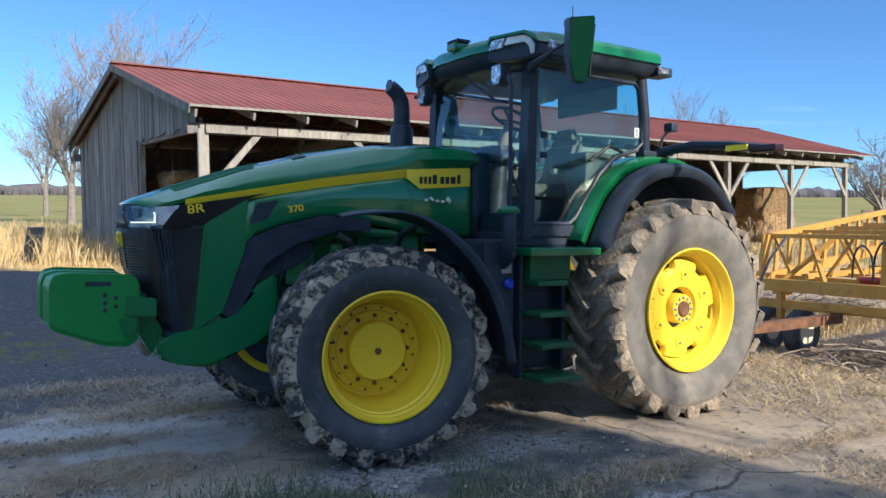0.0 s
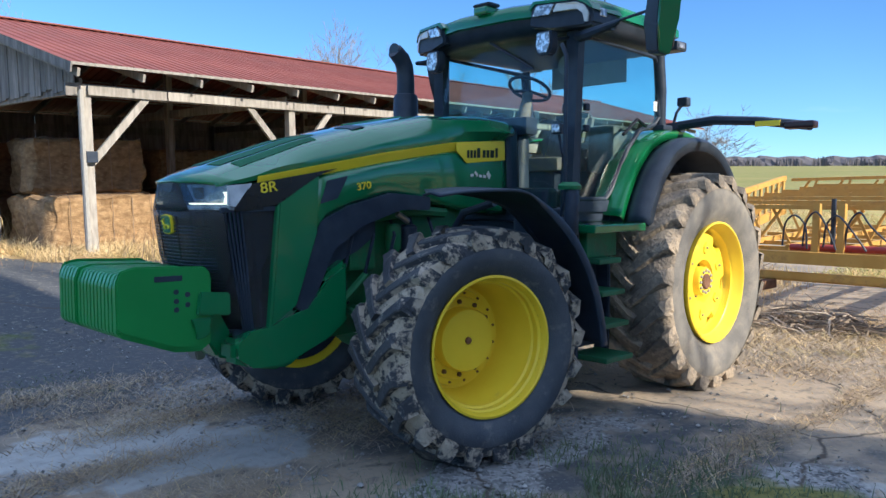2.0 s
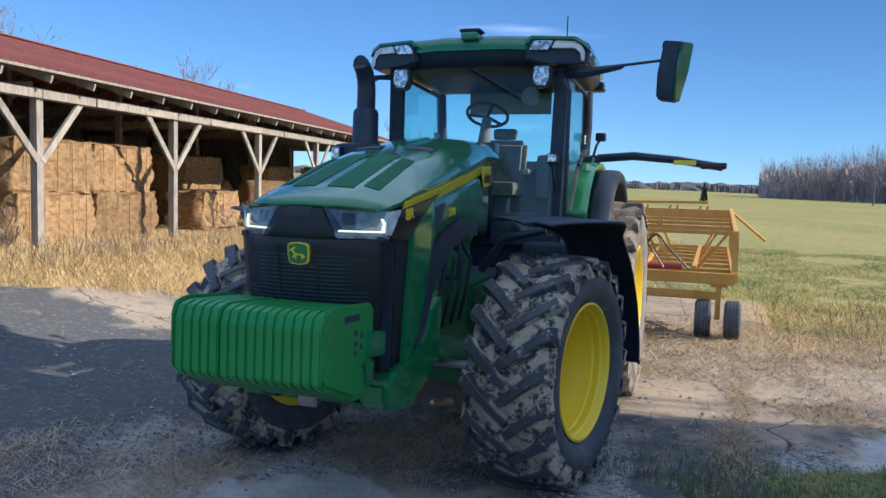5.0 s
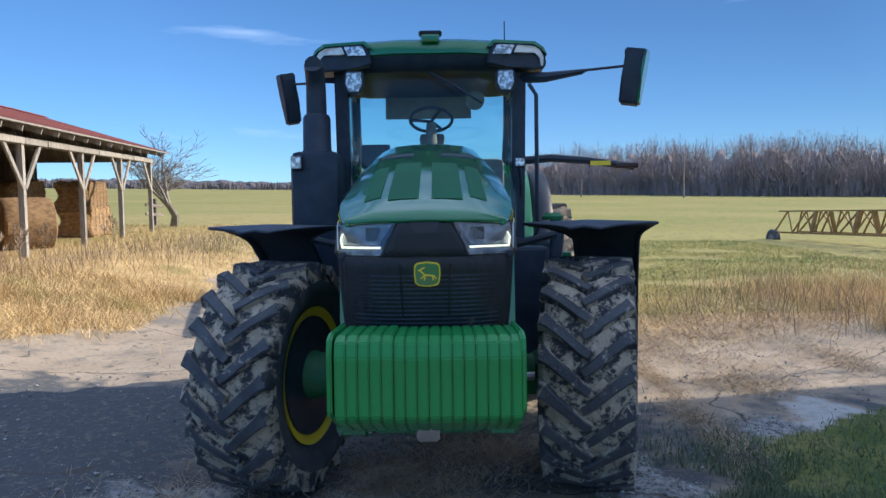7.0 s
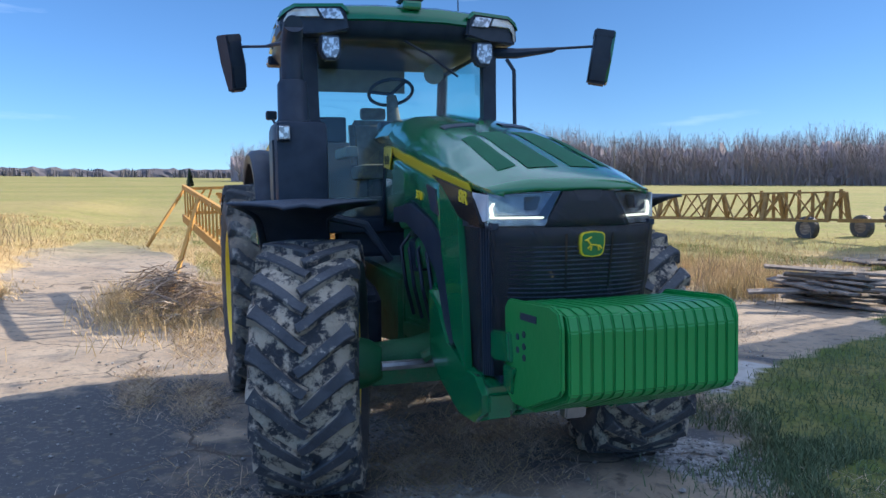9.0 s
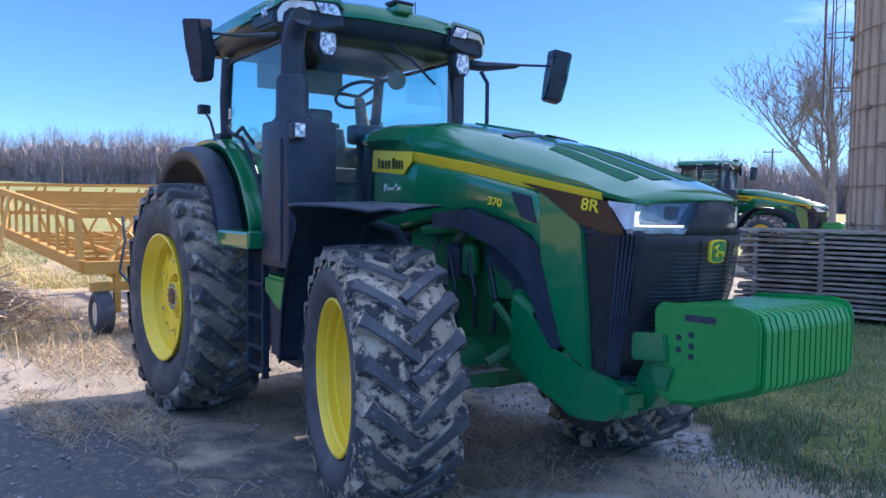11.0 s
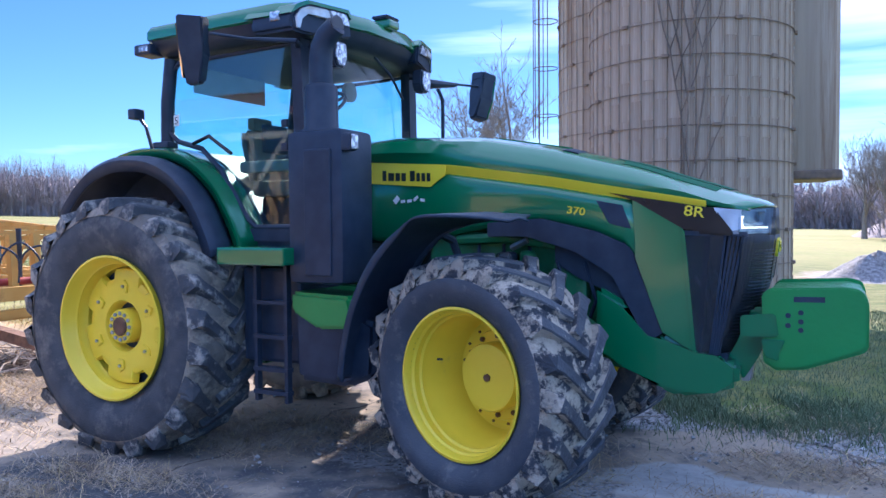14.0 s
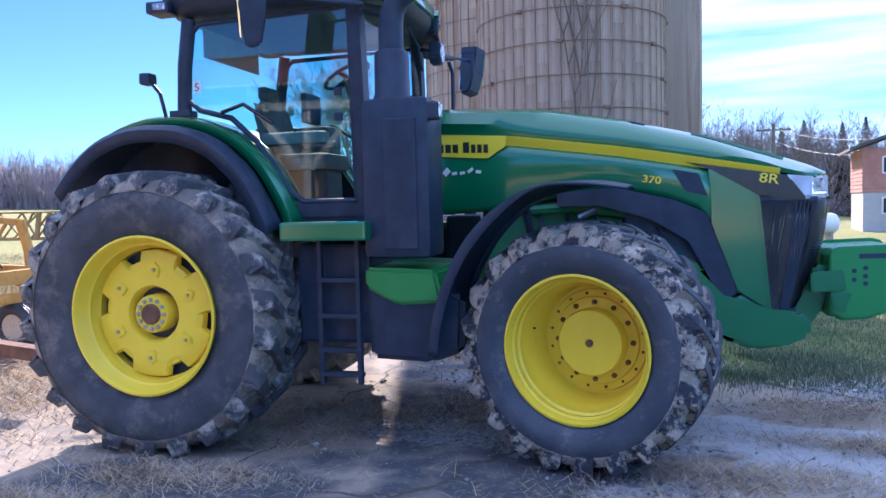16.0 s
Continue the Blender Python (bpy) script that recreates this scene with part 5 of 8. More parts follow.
def nose():
    # smooth mask over the leaning screen, a tongue of it between the lamps
    bm = bmesh.new()
    rows = []
    for z in (0.95, 1.06, 1.18, 1.30, 1.42, 1.54, 1.64, 1.695):
        w = lerp(z, [(0.95, 0.385), (1.40, 0.425), (1.70, 0.445)])
        rows.append([(nose_front(z) - sweep(w * q / 8) - 0.004, w * q / 8, z) for q in range(-8, 9)])
    loft(bm, rows)
    rows = []
    for z in (1.695, 1.74, 1.80, 1.862):
        w = lerp(z, [(1.695, 0.225), (1.862, 0.13)])
        rows.append([(nose_front(z) - sweep(w * q / 4) - 0.004, w * q / 4, z) for q in range(-4, 5)])
    loft(bm, rows)
    face = part("nose_mask", bm, PERFORATED, TRACTOR, "smooth black nose panel", smooth=True)
    mod = face.modifiers.new("thick", "SOLIDIFY")
    mod.thickness, mod.offset = 0.03, 0
    bm = bmesh.new()
    loft(bm, [[(-sweep(0.37 * q / 8) + dx, 0.37 * q / 8, dz) for q in range(-8, 9)] for dx, dz in ((0.004, -0.003), (0.0085, -0.003), (0.0085, 0.003), (0.004, 0.003))])
    slat = part("slat", bm, BLACK, face)
    for k in range(26):
        z = 1.60 - 0.022 * k
        m = pose(nose_front(z) + 0.004, 0, z)
        if k == 0:
            slat.matrix_basis = m
        else:
            share(slat, m)
    for s in (-1, 1):
        part("grille_bar", beam(bmesh.new(), (nose_front(1.66) + 0.012, s * 0.125, 1.66), (nose_front(1.40) + 0.012, s * 0.115, 1.40), 0.010, 0.006), GLOSSY, face)
    # floor and roof of the space behind it
    part("screen_floor", slab([(4.18, 0.955), (4.42, 0.945), (4.42, 0.90), (4.18, 0.90)], -0.36, 0.36, 0.006), BLACK, TRACTOR)
    part("mask_plate", mask([(-0.075, 1.868), (0.075, 1.868), (0.05, 1.815), (-0.05, 1.815)], -0.02, 0.004, 0.003), GLOSSY, face)
    for s in (-1, 1):
        lamp = part("headlight", mask([(s * y, z) for y, z in ((0.12, 1.872), (0.458, 1.862), (0.462, 1.695), (0.21, 1.695))], -0.24, -0.045, 0.006), GLOSSY, TRACTOR, "wraparound headlight with a lit strip")
        part("reflector", mask([(s * y, z) for y, z in ((0.165, 1.855), (0.445, 1.850), (0.447, 1.752), (0.235, 1.752))], -0.05, -0.035, 0.003), SMOKED, lamp)
        part("bulb", mask([(s * y, z) for y, z in ((0.23, 1.84), (0.30, 1.84), (0.30, 1.775), (0.25, 1.775))], -0.036, -0.018, 0.004), GLOSSY, lamp)
        part("light_strip", mask([(s * y, z) for y, z in ((0.225, 1.735), (0.436, 1.735), (0.436, 1.745), (0.222, 1.745))], -0.045, -0.008, 0.002), LED, lamp, "glowing white light strip")
        part("light_hook", mask([(s * y, z) for y, z in ((0.426, 1.745), (0.436, 1.745), (0.442, 1.785), (0.428, 1.812), (0.421, 1.812), (0.434, 1.785))], -0.04, -0.006, 0.001), LED, lamp)
        part("lamp_sill", mask([(s * y, z) for y, z in ((0.20, 1.73), (0.452, 1.73), (0.454, 1.70), (0.215, 1.70))], -0.05, -0.012, 0.003), SMOKED, lamp)
        bm = bmesh.new()
        loft(bm, [[(4.505, s * 0.452, 1.850), (4.505, s * 0.452, 1.728)], [(4.43, s * 0.463, 1.857), (4.455, s * 0.460, 1.722)], [(4.345, s * 0.471, 1.866), (4.405, s * 0.466, 1.718)]])
        facet = part("side_reflector", bm, PALELENS, lamp, "pale side facet of the lamp")
        mod = facet.modifiers.new("thick", "SOLIDIFY")
        mod.thickness, mod.offset = 0.006, 0
        part("chrome_wedge", mask([(s * y, z) for y, z in ((0.33, 1.752), (0.40, 1.770), (0.425, 1.815), (0.445, 1.835), (0.447, 1.752))], -0.036, -0.028, 0.001), LIGHTCHROME, lamp)
        cover_pane = part("lens", mask([(s * y, z) for y, z in ((0.14, 1.866), (0.456, 1.856), (0.460, 1.708), (0.225, 1.708))], -0.008, 0.006, 0.003), LENS, lamp, "clear lens")
        cover_pane.visible_shadow = False
    # badge: rounded shield with a pale border and a plain leaping shape
    def shield(k, x0, x1):
        out = [(-0.050, 0.058), (0.0, 0.064), (0.050, 0.058), (0.064, 0.045), (0.066, 0.0), (0.060, -0.042), (0.046, -0.056), (0.0, -0.062), (-0.046, -0.056), (-0.060, -0.042), (-0.066, 0.0), (-0.064, 0.045)]
        bm = slab([(y * k + 0.010, 1.608 + z * k) for y, z in out], x0, x1, 0.002)
        for v in bm.verts:
            y, x, z = v.co
            v.co = (4.672 + x + 0.12 * (z - 1.608), y, z)
        return bm

    badge = part("badge", shield(1.0, -0.02, 0.012), DECAL, TRACTOR, "green and yellow shield badge")
    part("field", shield(0.90, 0.0, 0.015), GREEN, badge)
    for pts, w in (((( -0.018, 0.000), (0.030, -0.006)), 0.020), (((-0.018, 0.002), (-0.034, 0.022)), 0.012), (((-0.034, 0.024), (-0.046, 0.020)), 0.009), (((-0.030, 0.026), (-0.012, 0.036)), 0.006), (((0.030, -0.004), (0.044, -0.020)), 0.010), (((0.026, -0.010), (0.030, -0.028)), 0.008), (((-0.014, -0.006), (-0.030, -0.020)), 0.007), (((-0.010, -0.008), (-0.014, -0.030)), 0.007)):
        (a, b), (c, d) = pts
        part("emblem", beam(bmesh.new(), (4.690 + 0.12 * b, a + 0.010, 1.608 + b), (4.690 + 0.12 * d, c + 0.010, 1.608 + d), 0.006, w, (1, 0, 0)), DECAL, badge)
    # cast nose frame and the neck to the weights
    frame_ = part("front_frame", slab([(2.35, 0.95), (3.3, 0.98), (3.95, 1.10), (4.20, 0.96), (4.34, 0.905), (4.46, 0.90), (4.47, 0.78), (4.30, 0.70), (4.10, 0.665), (3.95, 0.70), (3.75, 0.82), (2.35, 0.80)], -0.30, 0.30, 0.03), CAST, TRACTOR)
    for s in (-1, 1):
        part("nose_casting", slab([(3.60, 1.36), (3.80, 1.25), (3.93, 0.99), (4.03, 1.07), (4.24, 0.955), (4.36, 0.91), (4.50, 0.905), (4.50, 0.76), (4.36, 0.71), (4.14, 0.665), (4.02, 0.70), (3.80, 0.86), (3.60, 0.90)], s * 0.30, s * 0.485, 0.035), GREEN, TRACTOR, smooth=True)
    part("weight_bracket", slab([(4.38, 0.90), (4.48, 1.0), (4.55, 1.24), (4.66, 1.24), (4.65, 1.06), (4.59, 0.92), (4.50, 0.77), (4.38, 0.74)], -0.30, 0.30, 0.02), GREEN, TRACTOR)
    # suitcase weights
    n = 16
    w = 0.82 / n
    prof = [(4.62, 1.33), (4.66, 1.375), (5.10, 1.395), (5.175, 1.375), (5.20, 1.31), (5.20, 1.05), (5.17, 1.02), (4.86, 0.90), (4.70, 0.885), (4.63, 0.93)]
    first = part("weight", slab(prof, 0.0010, w - 0.0010, 0.007), WEIGHT, TRACTOR, "green suitcase weight")
    for k in range(n):
        m = pose(0.0 if k < 5 else -0.014, -0.40 + k * w + 0.01, -0.02 if k < 5 else -0.028)
        if k == 0:
            first.matrix_basis = m
        else:
            share(first, m)
    for s in (-1, 1):
        y = 0.43 * s + 0.01
        end = part("end_weight", slab([(4.62, 1.33), (4.66, 1.37), (5.09, 1.39), (5.165, 1.37), (5.19, 1.31), (5.19, 1.05), (5.16, 1.02), (4.86, 0.90), (4.70, 0.885), (4.63, 0.93)], y - s * 0.02, y + s * 0.004, 0.008), WEIGHT, TRACTOR, "smooth green end weight with hand slot")
        part("hand_slot", slab([(4.80, 1.325), (4.97, 1.328), (4.97, 1.295), (4.80, 1.292)], y, y + s * 0.0065, 0.002), BLACK, end)
        for a, b in ((4.77, 1.21), (4.77, 1.15), (4.84, 1.23), (4.84, 1.175), (4.84, 1.125)):
            part("bolt_hole", turned(bmesh.new(), [(0.016, 0.0), (0.016, 0.0075), (0.012, 0.0075)], 12, at=(a, y if s > 0 else y - 0.0075, b)), BLACK, end)
        part("retainer", slab([(4.50, 1.20), (4.70, 1.22), (4.72, 1.08), (4.50, 1.06)], y - s * 0.05, y + s * 0.03, 0.01), GREEN, TRACTOR)
        part("hook", slab([(4.62, 1.06), (4.76, 1.06), (4.72, 1.0), (4.72, 0.93), (4.64, 0.95)], y - s * 0.03, y + s * 0.02, 0.008), GREEN, TRACTOR)
    part("tow_pin", slab([(4.44, 0.82), (4.54, 0.84), (4.52, 0.72), (4.46, 0.72)], -0.06, 0.06, 0.01), STEEL, TRACTOR)


nose()


def eased(pts, n):
    """More points along a smooth line through those given."""
    out = []
    for i in range(len(pts) - 1):
        a, b, c, d = (Vector(pts[max(0, min(len(pts) - 1, i + k))]) for k in (-1, 0, 1, 2))
        for k in range(n):
            t = k / n
            out.append(tuple(0.5 * (2 * b + (c - a) * t + (2 * a - 5 * b + 4 * c - d) * t * t + (3 * b - a - 3 * c + d) * t ** 3)))
    return out + [tuple(pts[-1])]


def chassis():
    part("engine_block", slab([(2.2, 0.85), (2.2, 1.72), (3.2, 1.78), (3.7, 1.55), (3.95, 1.1), (3.9, 0.85)], -0.24, 0.24, 0.04), CAST, TRACTOR)
    part("transmission", slab([(-0.35, 0.70), (-0.35, 1.25), (0.9, 1.30), (2.2, 1.25), (2.2, 0.72), (1.2, 0.62)], -0.28, 0.28, 0.04), CAST, TRACTOR)
    part("rear_axle", turned(bmesh.new(), [(0.14, -1.05), (0.20, -0.6), (0.26, -0.2), (0.26, 0.2), (0.20, 0.6), (0.14, 1.05)], 24, at=(0, 0, 0.985)), CAST, TRACTOR, smooth=True)
    ax = part("front_axle", turned(bmesh.new(), [(0.11, -0.72), (0.13, -0.4), (0.20, -0.16), (0.20, 0.16), (0.13, 0.4), (0.11, 0.72)], 20, at=(3.05, 0, 0.795)), CAST, TRACTOR, smooth=True)
    for s in (-1, 1):
        part("suspension_arm", beam(bmesh.new(), (3.2, s * 0.25, 0.72), (3.1, s * 0.72, 0.70), 0.16, 0.10), CAST, ax)
        part("tie_rod", tube(bmesh.new(), [(3.32, s * 0.12, 0.80), (3.30, s * 0.70, 0.80)], 0.03), STEEL, ax)
        part("steering_ram", tube(bmesh.new(), [(3.5, s * 0.20, 1.02), (3.38, s * 0.45, 0.85)], 0.035), CAST, ax)
        # engine dressing seen through the wheel arch
        part("filter", turned(bmesh.new(), [(0.065, 0), (0.07, 0.02), (0.07, 0.2), (0.05, 0.22)], 16, "z", at=(2.9, s * 0.32, 1.35)), BLACK, TRACTOR, smooth=True)
        part("filter", turned(bmesh.new(), [(0.055, 0), (0.06, 0.02), (0.06, 0.18), (0.04, 0.2)], 16, "z", at=(3.06, s * 0.33, 1.38)), CAST, TRACTOR, smooth=True)
        part("pump", box(bmesh.new(), 3.25, 3.5, min(s * 0.22, s * 0.36), max(s * 0.22, s * 0.36), 1.25, 1.5, 0.03), CAST, TRACTOR)
        part("manifold", tube(bmesh.new(), [(2.5, s * 0.30, 1.66), (2.9, s * 0.34, 1.68), (3.3, s * 0.34, 1.63), (3.6, s * 0.30, 1.5)], 0.045), CAST, TRACTOR, smooth=True)
        for k in range(5):
            x = 2.65 + 0.2 * k
            part("hose", tube(bmesh.new(), [(x, s * 0.28, 1.62), (x + 0.05, s * 0.39, 1.5), (x + 0.12, s * 0.38, 1.25), (x + 0.02, s * 0.30, 1.02)], 0.014, 6), BLACK, TRACTOR, smooth=True)
        part("clamp", tube(bmesh.new(), [(2.95, s * 0.37, 1.60), (3.08, s * 0.39, 1.66)], 0.025), STEEL, TRACTOR)
        part("brace_rod", tube(bmesh.new(), [(3.35, s * 0.36, 1.22), (3.72, s * 0.40, 0.95)], 0.03), CAST, TRACTOR)
        # front fenders over the steered wheels
        m = pose(3.05, 1.06 * s, 0, 0, 0, -12 if s > 0 else -14)
        bm = bmesh.new()
        arc = [(0.30, 1.80), (0.10, 1.835), (-0.15, 1.82), (-0.42, 1.72), (-0.66, 1.52), (-0.84, 1.24), (-0.94, 0.95), (-0.98, 0.72)]
        rows = []
        for x, z in eased(arc, 4):
            f = (0.30 - x) / 1.28
            ws = (0.10 + 0.38 * smooth01(f * 5.0) - 0.11 * smooth01((f - 0.28) * 3.5), -0.34 * smooth01(f * 5) - 0.06)
            drop = 0.006 + 0.075 * smooth01((f - 0.3) * 2.2)
            nx, nz = -f, 1 - f
            ln = math.hypot(nx, nz)
            nx, nz = nx / ln, nz / ln
            y_out, y_in = s * (0.02 + ws[0]), s * (ws[1] + 0.34 * smooth01((f - 0.3) * 3.5))
            rows.append([(x - nx * drop, y_out + s * 0.03, z - nz * drop), (x, y_out, z), (x + nx * 0.015, (y_out + y_in) / 2, z + nz * 0.015), (x, y_in, z), (x - nx * drop * 0.6, y_in - s * 0.01, z - nz * drop * 0.6)])
        loft(bm, rows)
        ob = part("front_fender", bm, BLACK, TRACTOR, "black plastic front fender", smooth=True, m=m)
        mod = ob.modifiers.new("thick", "SOLIDIFY")
        mod.thickness = 0.016
        part("fender_stay", tube(bmesh.new(), [(2.62, s * 0.45, 1.40), (2.60, s * 0.62, 1.66), (2.62, s * 0.95, 1.74)], 0.03), BLACK, TRACTOR, smooth=True)
        # rear fenders: green inside, black lip outside
        arc = [(0.98, 1.62), (0.90, 1.80), (0.74, 2.06), (0.60, 2.20), (0.45, 2.31), (0.22, 2.40), (0.0, 2.425), (-0.22, 2.42), (-0.45, 2.36), (-0.62, 2.27), (-0.78, 2.14), (-0.93, 1.97)]
        arc = eased(arc, 2)
        for name, y0, y1, dz, mat, lbl in (("rear_fender", 0.62, 0.98, 0.0, GREEN, "glossy green rear fender"), ("fender_lip", 0.97, 1.20, -0.085, BLACK, "black fender extension")):
            bm = bmesh.new()
            rows = []
            for x, z in arc:
                nx, nz = x * 0.8, z - 1.0
                ln = math.hypot(nx, nz)
                nx, nz = nx / ln, nz / ln
                k = dz
                rows.append([(x + nx * (k + o), s * y, z + nz * (k + o)) for y, o in ((y0, -0.02), (y0 + 0.06, 0.0), ((y0 + y1) / 2, 0.004), (y1 - 0.04, -0.005), (y1, -0.04 if mat is BLACK else -0.02), (y1 - 0.005, -0.13 if mat is BLACK else -0.09))])
            loft(bm, rows)
            ob = part(name, bm, mat, TRACTOR, lbl, smooth=True)
            mod = ob.modifiers.new("thick", "SOLIDIFY")
            mod.thickness = 0.018
        # black sheet added beneath the fender to darken its green underside
        bm = bmesh.new()
        loft(bm, [[(x * 0.90, s * y, 1.0 + (z - 1.0) * 0.90) for y in (0.64, 0.9, 1.17)] for x, z in arc])
        part("fender_liner", bm, BLACK, TRACTOR, smooth=True)
        inner = slab(arc + [(-0.6, 1.5), (0.9, 1.5)], s * 0.64, s * 0.66)
        part("wheel_house", inner, BLACK, TRACTOR)
        # lamps on the rear fenders
        work = part("fender_lamp", tube(bmesh.new(), [(-0.10, s * 0.86, 2.42), (-0.12, s * 0.90, 2.60), (-0.17, s * 0.93, 2.68)], 0.015, 6), BLACK, TRACTOR)
        part("lamp_head", box(bmesh.new(), -0.24, -0.15, min(s * 0.88, s * 0.99), max(s * 0.88, s * 0.99), 2.66, 2.75, 0.02), BLACK, work)
        part("bracket", box(bmesh.new(), -0.05, 0.12, min(s * 0.78, s * 0.9), max(s * 0.78, s * 0.9), 2.42, 2.47, 0.01), BLACK, TRACTOR)
    # steps on the left
    for k, (z, a, b, y) in enumerate(((0.46, 1.22, 1.62, 1.20), (0.74, 1.26, 1.62, 1.18), (1.0, 1.28, 1.62, 1.15), (1.26, 1.30, 1.62, 1.12))):
        part("step", box(bmesh.new(), a, b, 0.90, y + 0.08, z - 0.025, z + 0.02, 0.012), STEPGREEN, TRACTOR, "green step tread")
    for x in (1.20, 1.66):
        part("step_side", slab([(x - 0.02, 0.44), (x + 0.02, 0.44), (x + 0.02, 1.55), (x - 0.02, 1.55)], 0.88, 1.02, 0.008), BLACK, TRACTOR)
    part("step_back", box(bmesh.new(), 1.20, 1.66, 0.86, 0.90, 0.5, 1.5, 0.01), BLACK, TRACTOR)
    part("platform", box(bmesh.new(), 0.95, 1.72, 0.70, 1.22, 1.49, 1.56, 0.015), GREEN, TRACTOR, "green entry platform")
    part("riser", box(bmesh.new(), 1.16, 1.60, 0.9, 1.06, 1.28, 1.5, 0.01), CAST, TRACTOR)
    part("battery_box", box(bmesh.new(), 1.70, 2.02, 0.62, 0.98, 0.62, 1.62, 0.03), BLACK, TRACTOR, "black tank beside the steps")
    part("filler_neck", tube(bmesh.new(), [(1.82, 0.95, 1.42), (1.82, 1.06, 1.50), (1.84, 1.08, 1.78), (1.82, 1.05, 1.84)], 0.06, 12), BLACK, TRACTOR, smooth=True)
    part("filler_cap", turned(bmesh.new(), [(0.09, 0), (0.095, 0.03), (0.06, 0.06)], 20, "z", at=(1.82, 1.04, 1.84)), CAST, TRACTOR, smooth=True)
    part("warning_label", box(bmesh.new(), 1.74, 1.84, 0.98, 0.985, 1.34, 1.48), LIGHTGREY, TRACTOR)
    part("fluid_cap", turned(bmesh.new(), [(0.045, 0), (0.05, 0.03), (0.03, 0.05)], 16, at=(1.78, 0.98, 1.25)), BLUE, TRACTOR, "blue filler cap", smooth=True)
    part("handrail", tube(bmesh.new(), [(1.70, 0.86, 1.60), (1.72, 0.92, 1.75), (1.72, 0.92, 2.92), (1.70, 0.86, 3.02)], 0.018), BLACK, TRACTOR, smooth=True)
    for s in (-1, 1):
        bm = bmesh.new()
        loft(bm, [[(x, s * (y + o), z) for z, o in ((1.62, 0.03), (1.9, 0.025), (2.2, 0.012), (2.36, 0.0), (2.42, -0.04), (2.44, -0.12))] for x, y in ((1.40, 0.15), (1.46, 0.175), (1.55, 0.20), (1.635, 0.218))])
        seal = part("hood_shroud", bm, BLACK, TRACTOR, "black shroud between hood and cab", smooth=True)
        mod = seal.modifiers.new("thick", "SOLIDIFY")
        mod.thickness = 0.02
    # right side: aftertreatment tower, stack, tank, ladder
    tower = part("exhaust_tower", box(bmesh.new(), 1.56, 2.04, -1.16, -0.76, 1.36, 2.44, 0.06), BLACK, TRACTOR, "black exhaust housing", smooth=True)
    part("louvre", box(bmesh.new(), 1.72, 1.95, -1.175, -1.15, 1.42, 2.3, 0.012), BLACK, tower)
    sleeve = turned(bmesh.new(), [(0.150, 2.38), (0.145, 2.44), (0.122, 2.47), (0.118, 2.74), (0.105, 2.77), (0.088, 2.775)], 28, "z", at=(1.74, -0.98, 0))
    part("stack_sleeve", sleeve, BLACK, tower, smooth=True)
    pipe = [(1.74, -0.98, 2.70), (1.74, -0.98, 2.80), (1.74, -0.98, 2.88), (1.742, -0.98, 2.96), (1.755, -0.98, 3.04), (1.795, -0.98, 3.11), (1.88, -0.98, 3.175)]
    part("exhaust_pipe", tube(bmesh.new(), pipe, [0.088, 0.087, 0.086, 0.085, 0.084, 0.082, 0.076], 20), BLACK, TRACTOR, "curved black exhaust stack", smooth=True)
    part("stack_mouth", turned(bmesh.new(), [(0.07, 0), (0.07, 0.012)], 20, "x", at=(1.882, -0.98, 3.177)), GLOSSY, TRACTOR)
    part("tower_lamp", box(bmesh.new(), 2.02, 2.10, -1.15, -1.05, 2.28, 2.40, 0.02), BLACK, TRACTOR)
    part("lamp_glass", box(bmesh.new(), 2.10, 2.112, -1.14, -1.06, 2.29, 2.39, 0.008), LAMP, TRACTOR)
    part("fuel_tank", slab([(1.56, 0.66), (1.54, 1.26), (2.02, 1.15), (2.24, 1.10), (2.22, 0.72), (2.0, 0.64)], -1.08, -0.42, 0.04), BLACK, TRACTOR, "black fuel tank", smooth=True)
    part("tank_cover", slab([(1.55, 1.30), (2.05, 1.28), (2.1, 1.06), (1.78, 1.04), (1.55, 1.16)], -1.12, -0.5, 0.025), WEIGHT, TRACTOR)
    part("battery_step", box(bmesh.new(), 1.00, 1.62, -1.28, -0.75, 1.49, 1.62, 0.02), GREEN, TRACTOR, "green side step")
    for x in (1.21, 1.49):
        part("ladder_rail", beam(bmesh.new(), (x, -1.08, 1.50), (x, -1.08, 0.48), 0.03, 0.05), BLACK, TRACTOR)
    for z in (0.55, 0.72, 0.96, 1.21):
        part("ladder_rung", beam(bmesh.new(), (1.19, -1.08, z), (1.51, -1.08, z), 0.07, 0.03), BLACK, TRACTOR)
    part("step_back", box(bmesh.new(), 1.0, 1.55, -1.0, -0.5, 0.75, 1.46, 0.03), BLACK, TRACTOR)
    # drawbar and hitch
    part("drawbar", beam(bmesh.new(), (-1.0, 0, 0.5), (0.4, 0, 0.55), 0.12, 0.06), CAST, TRACTOR)
    for s in (-1, 1):
        part("lift_arm", beam(bmesh.new(), (-0.95, s * 0.42, 0.55), (0.1, s * 0.30, 0.62), 0.05, 0.11), CAST, TRACTOR)


chassis()


def pod(outline, x0, x1, s, bevel):
    """An outline in y and z pushed along x, swept back towards its outer end."""
    bm = slab([(s * y, z) for y, z in outline], x0, x1, bevel)
    for v in bm.verts:
        y, x, z = v.co
        v.co = (x - 0.16 * max(0.0, (abs(y) - 0.5) / 0.54) ** 2, y, z)
    return bm


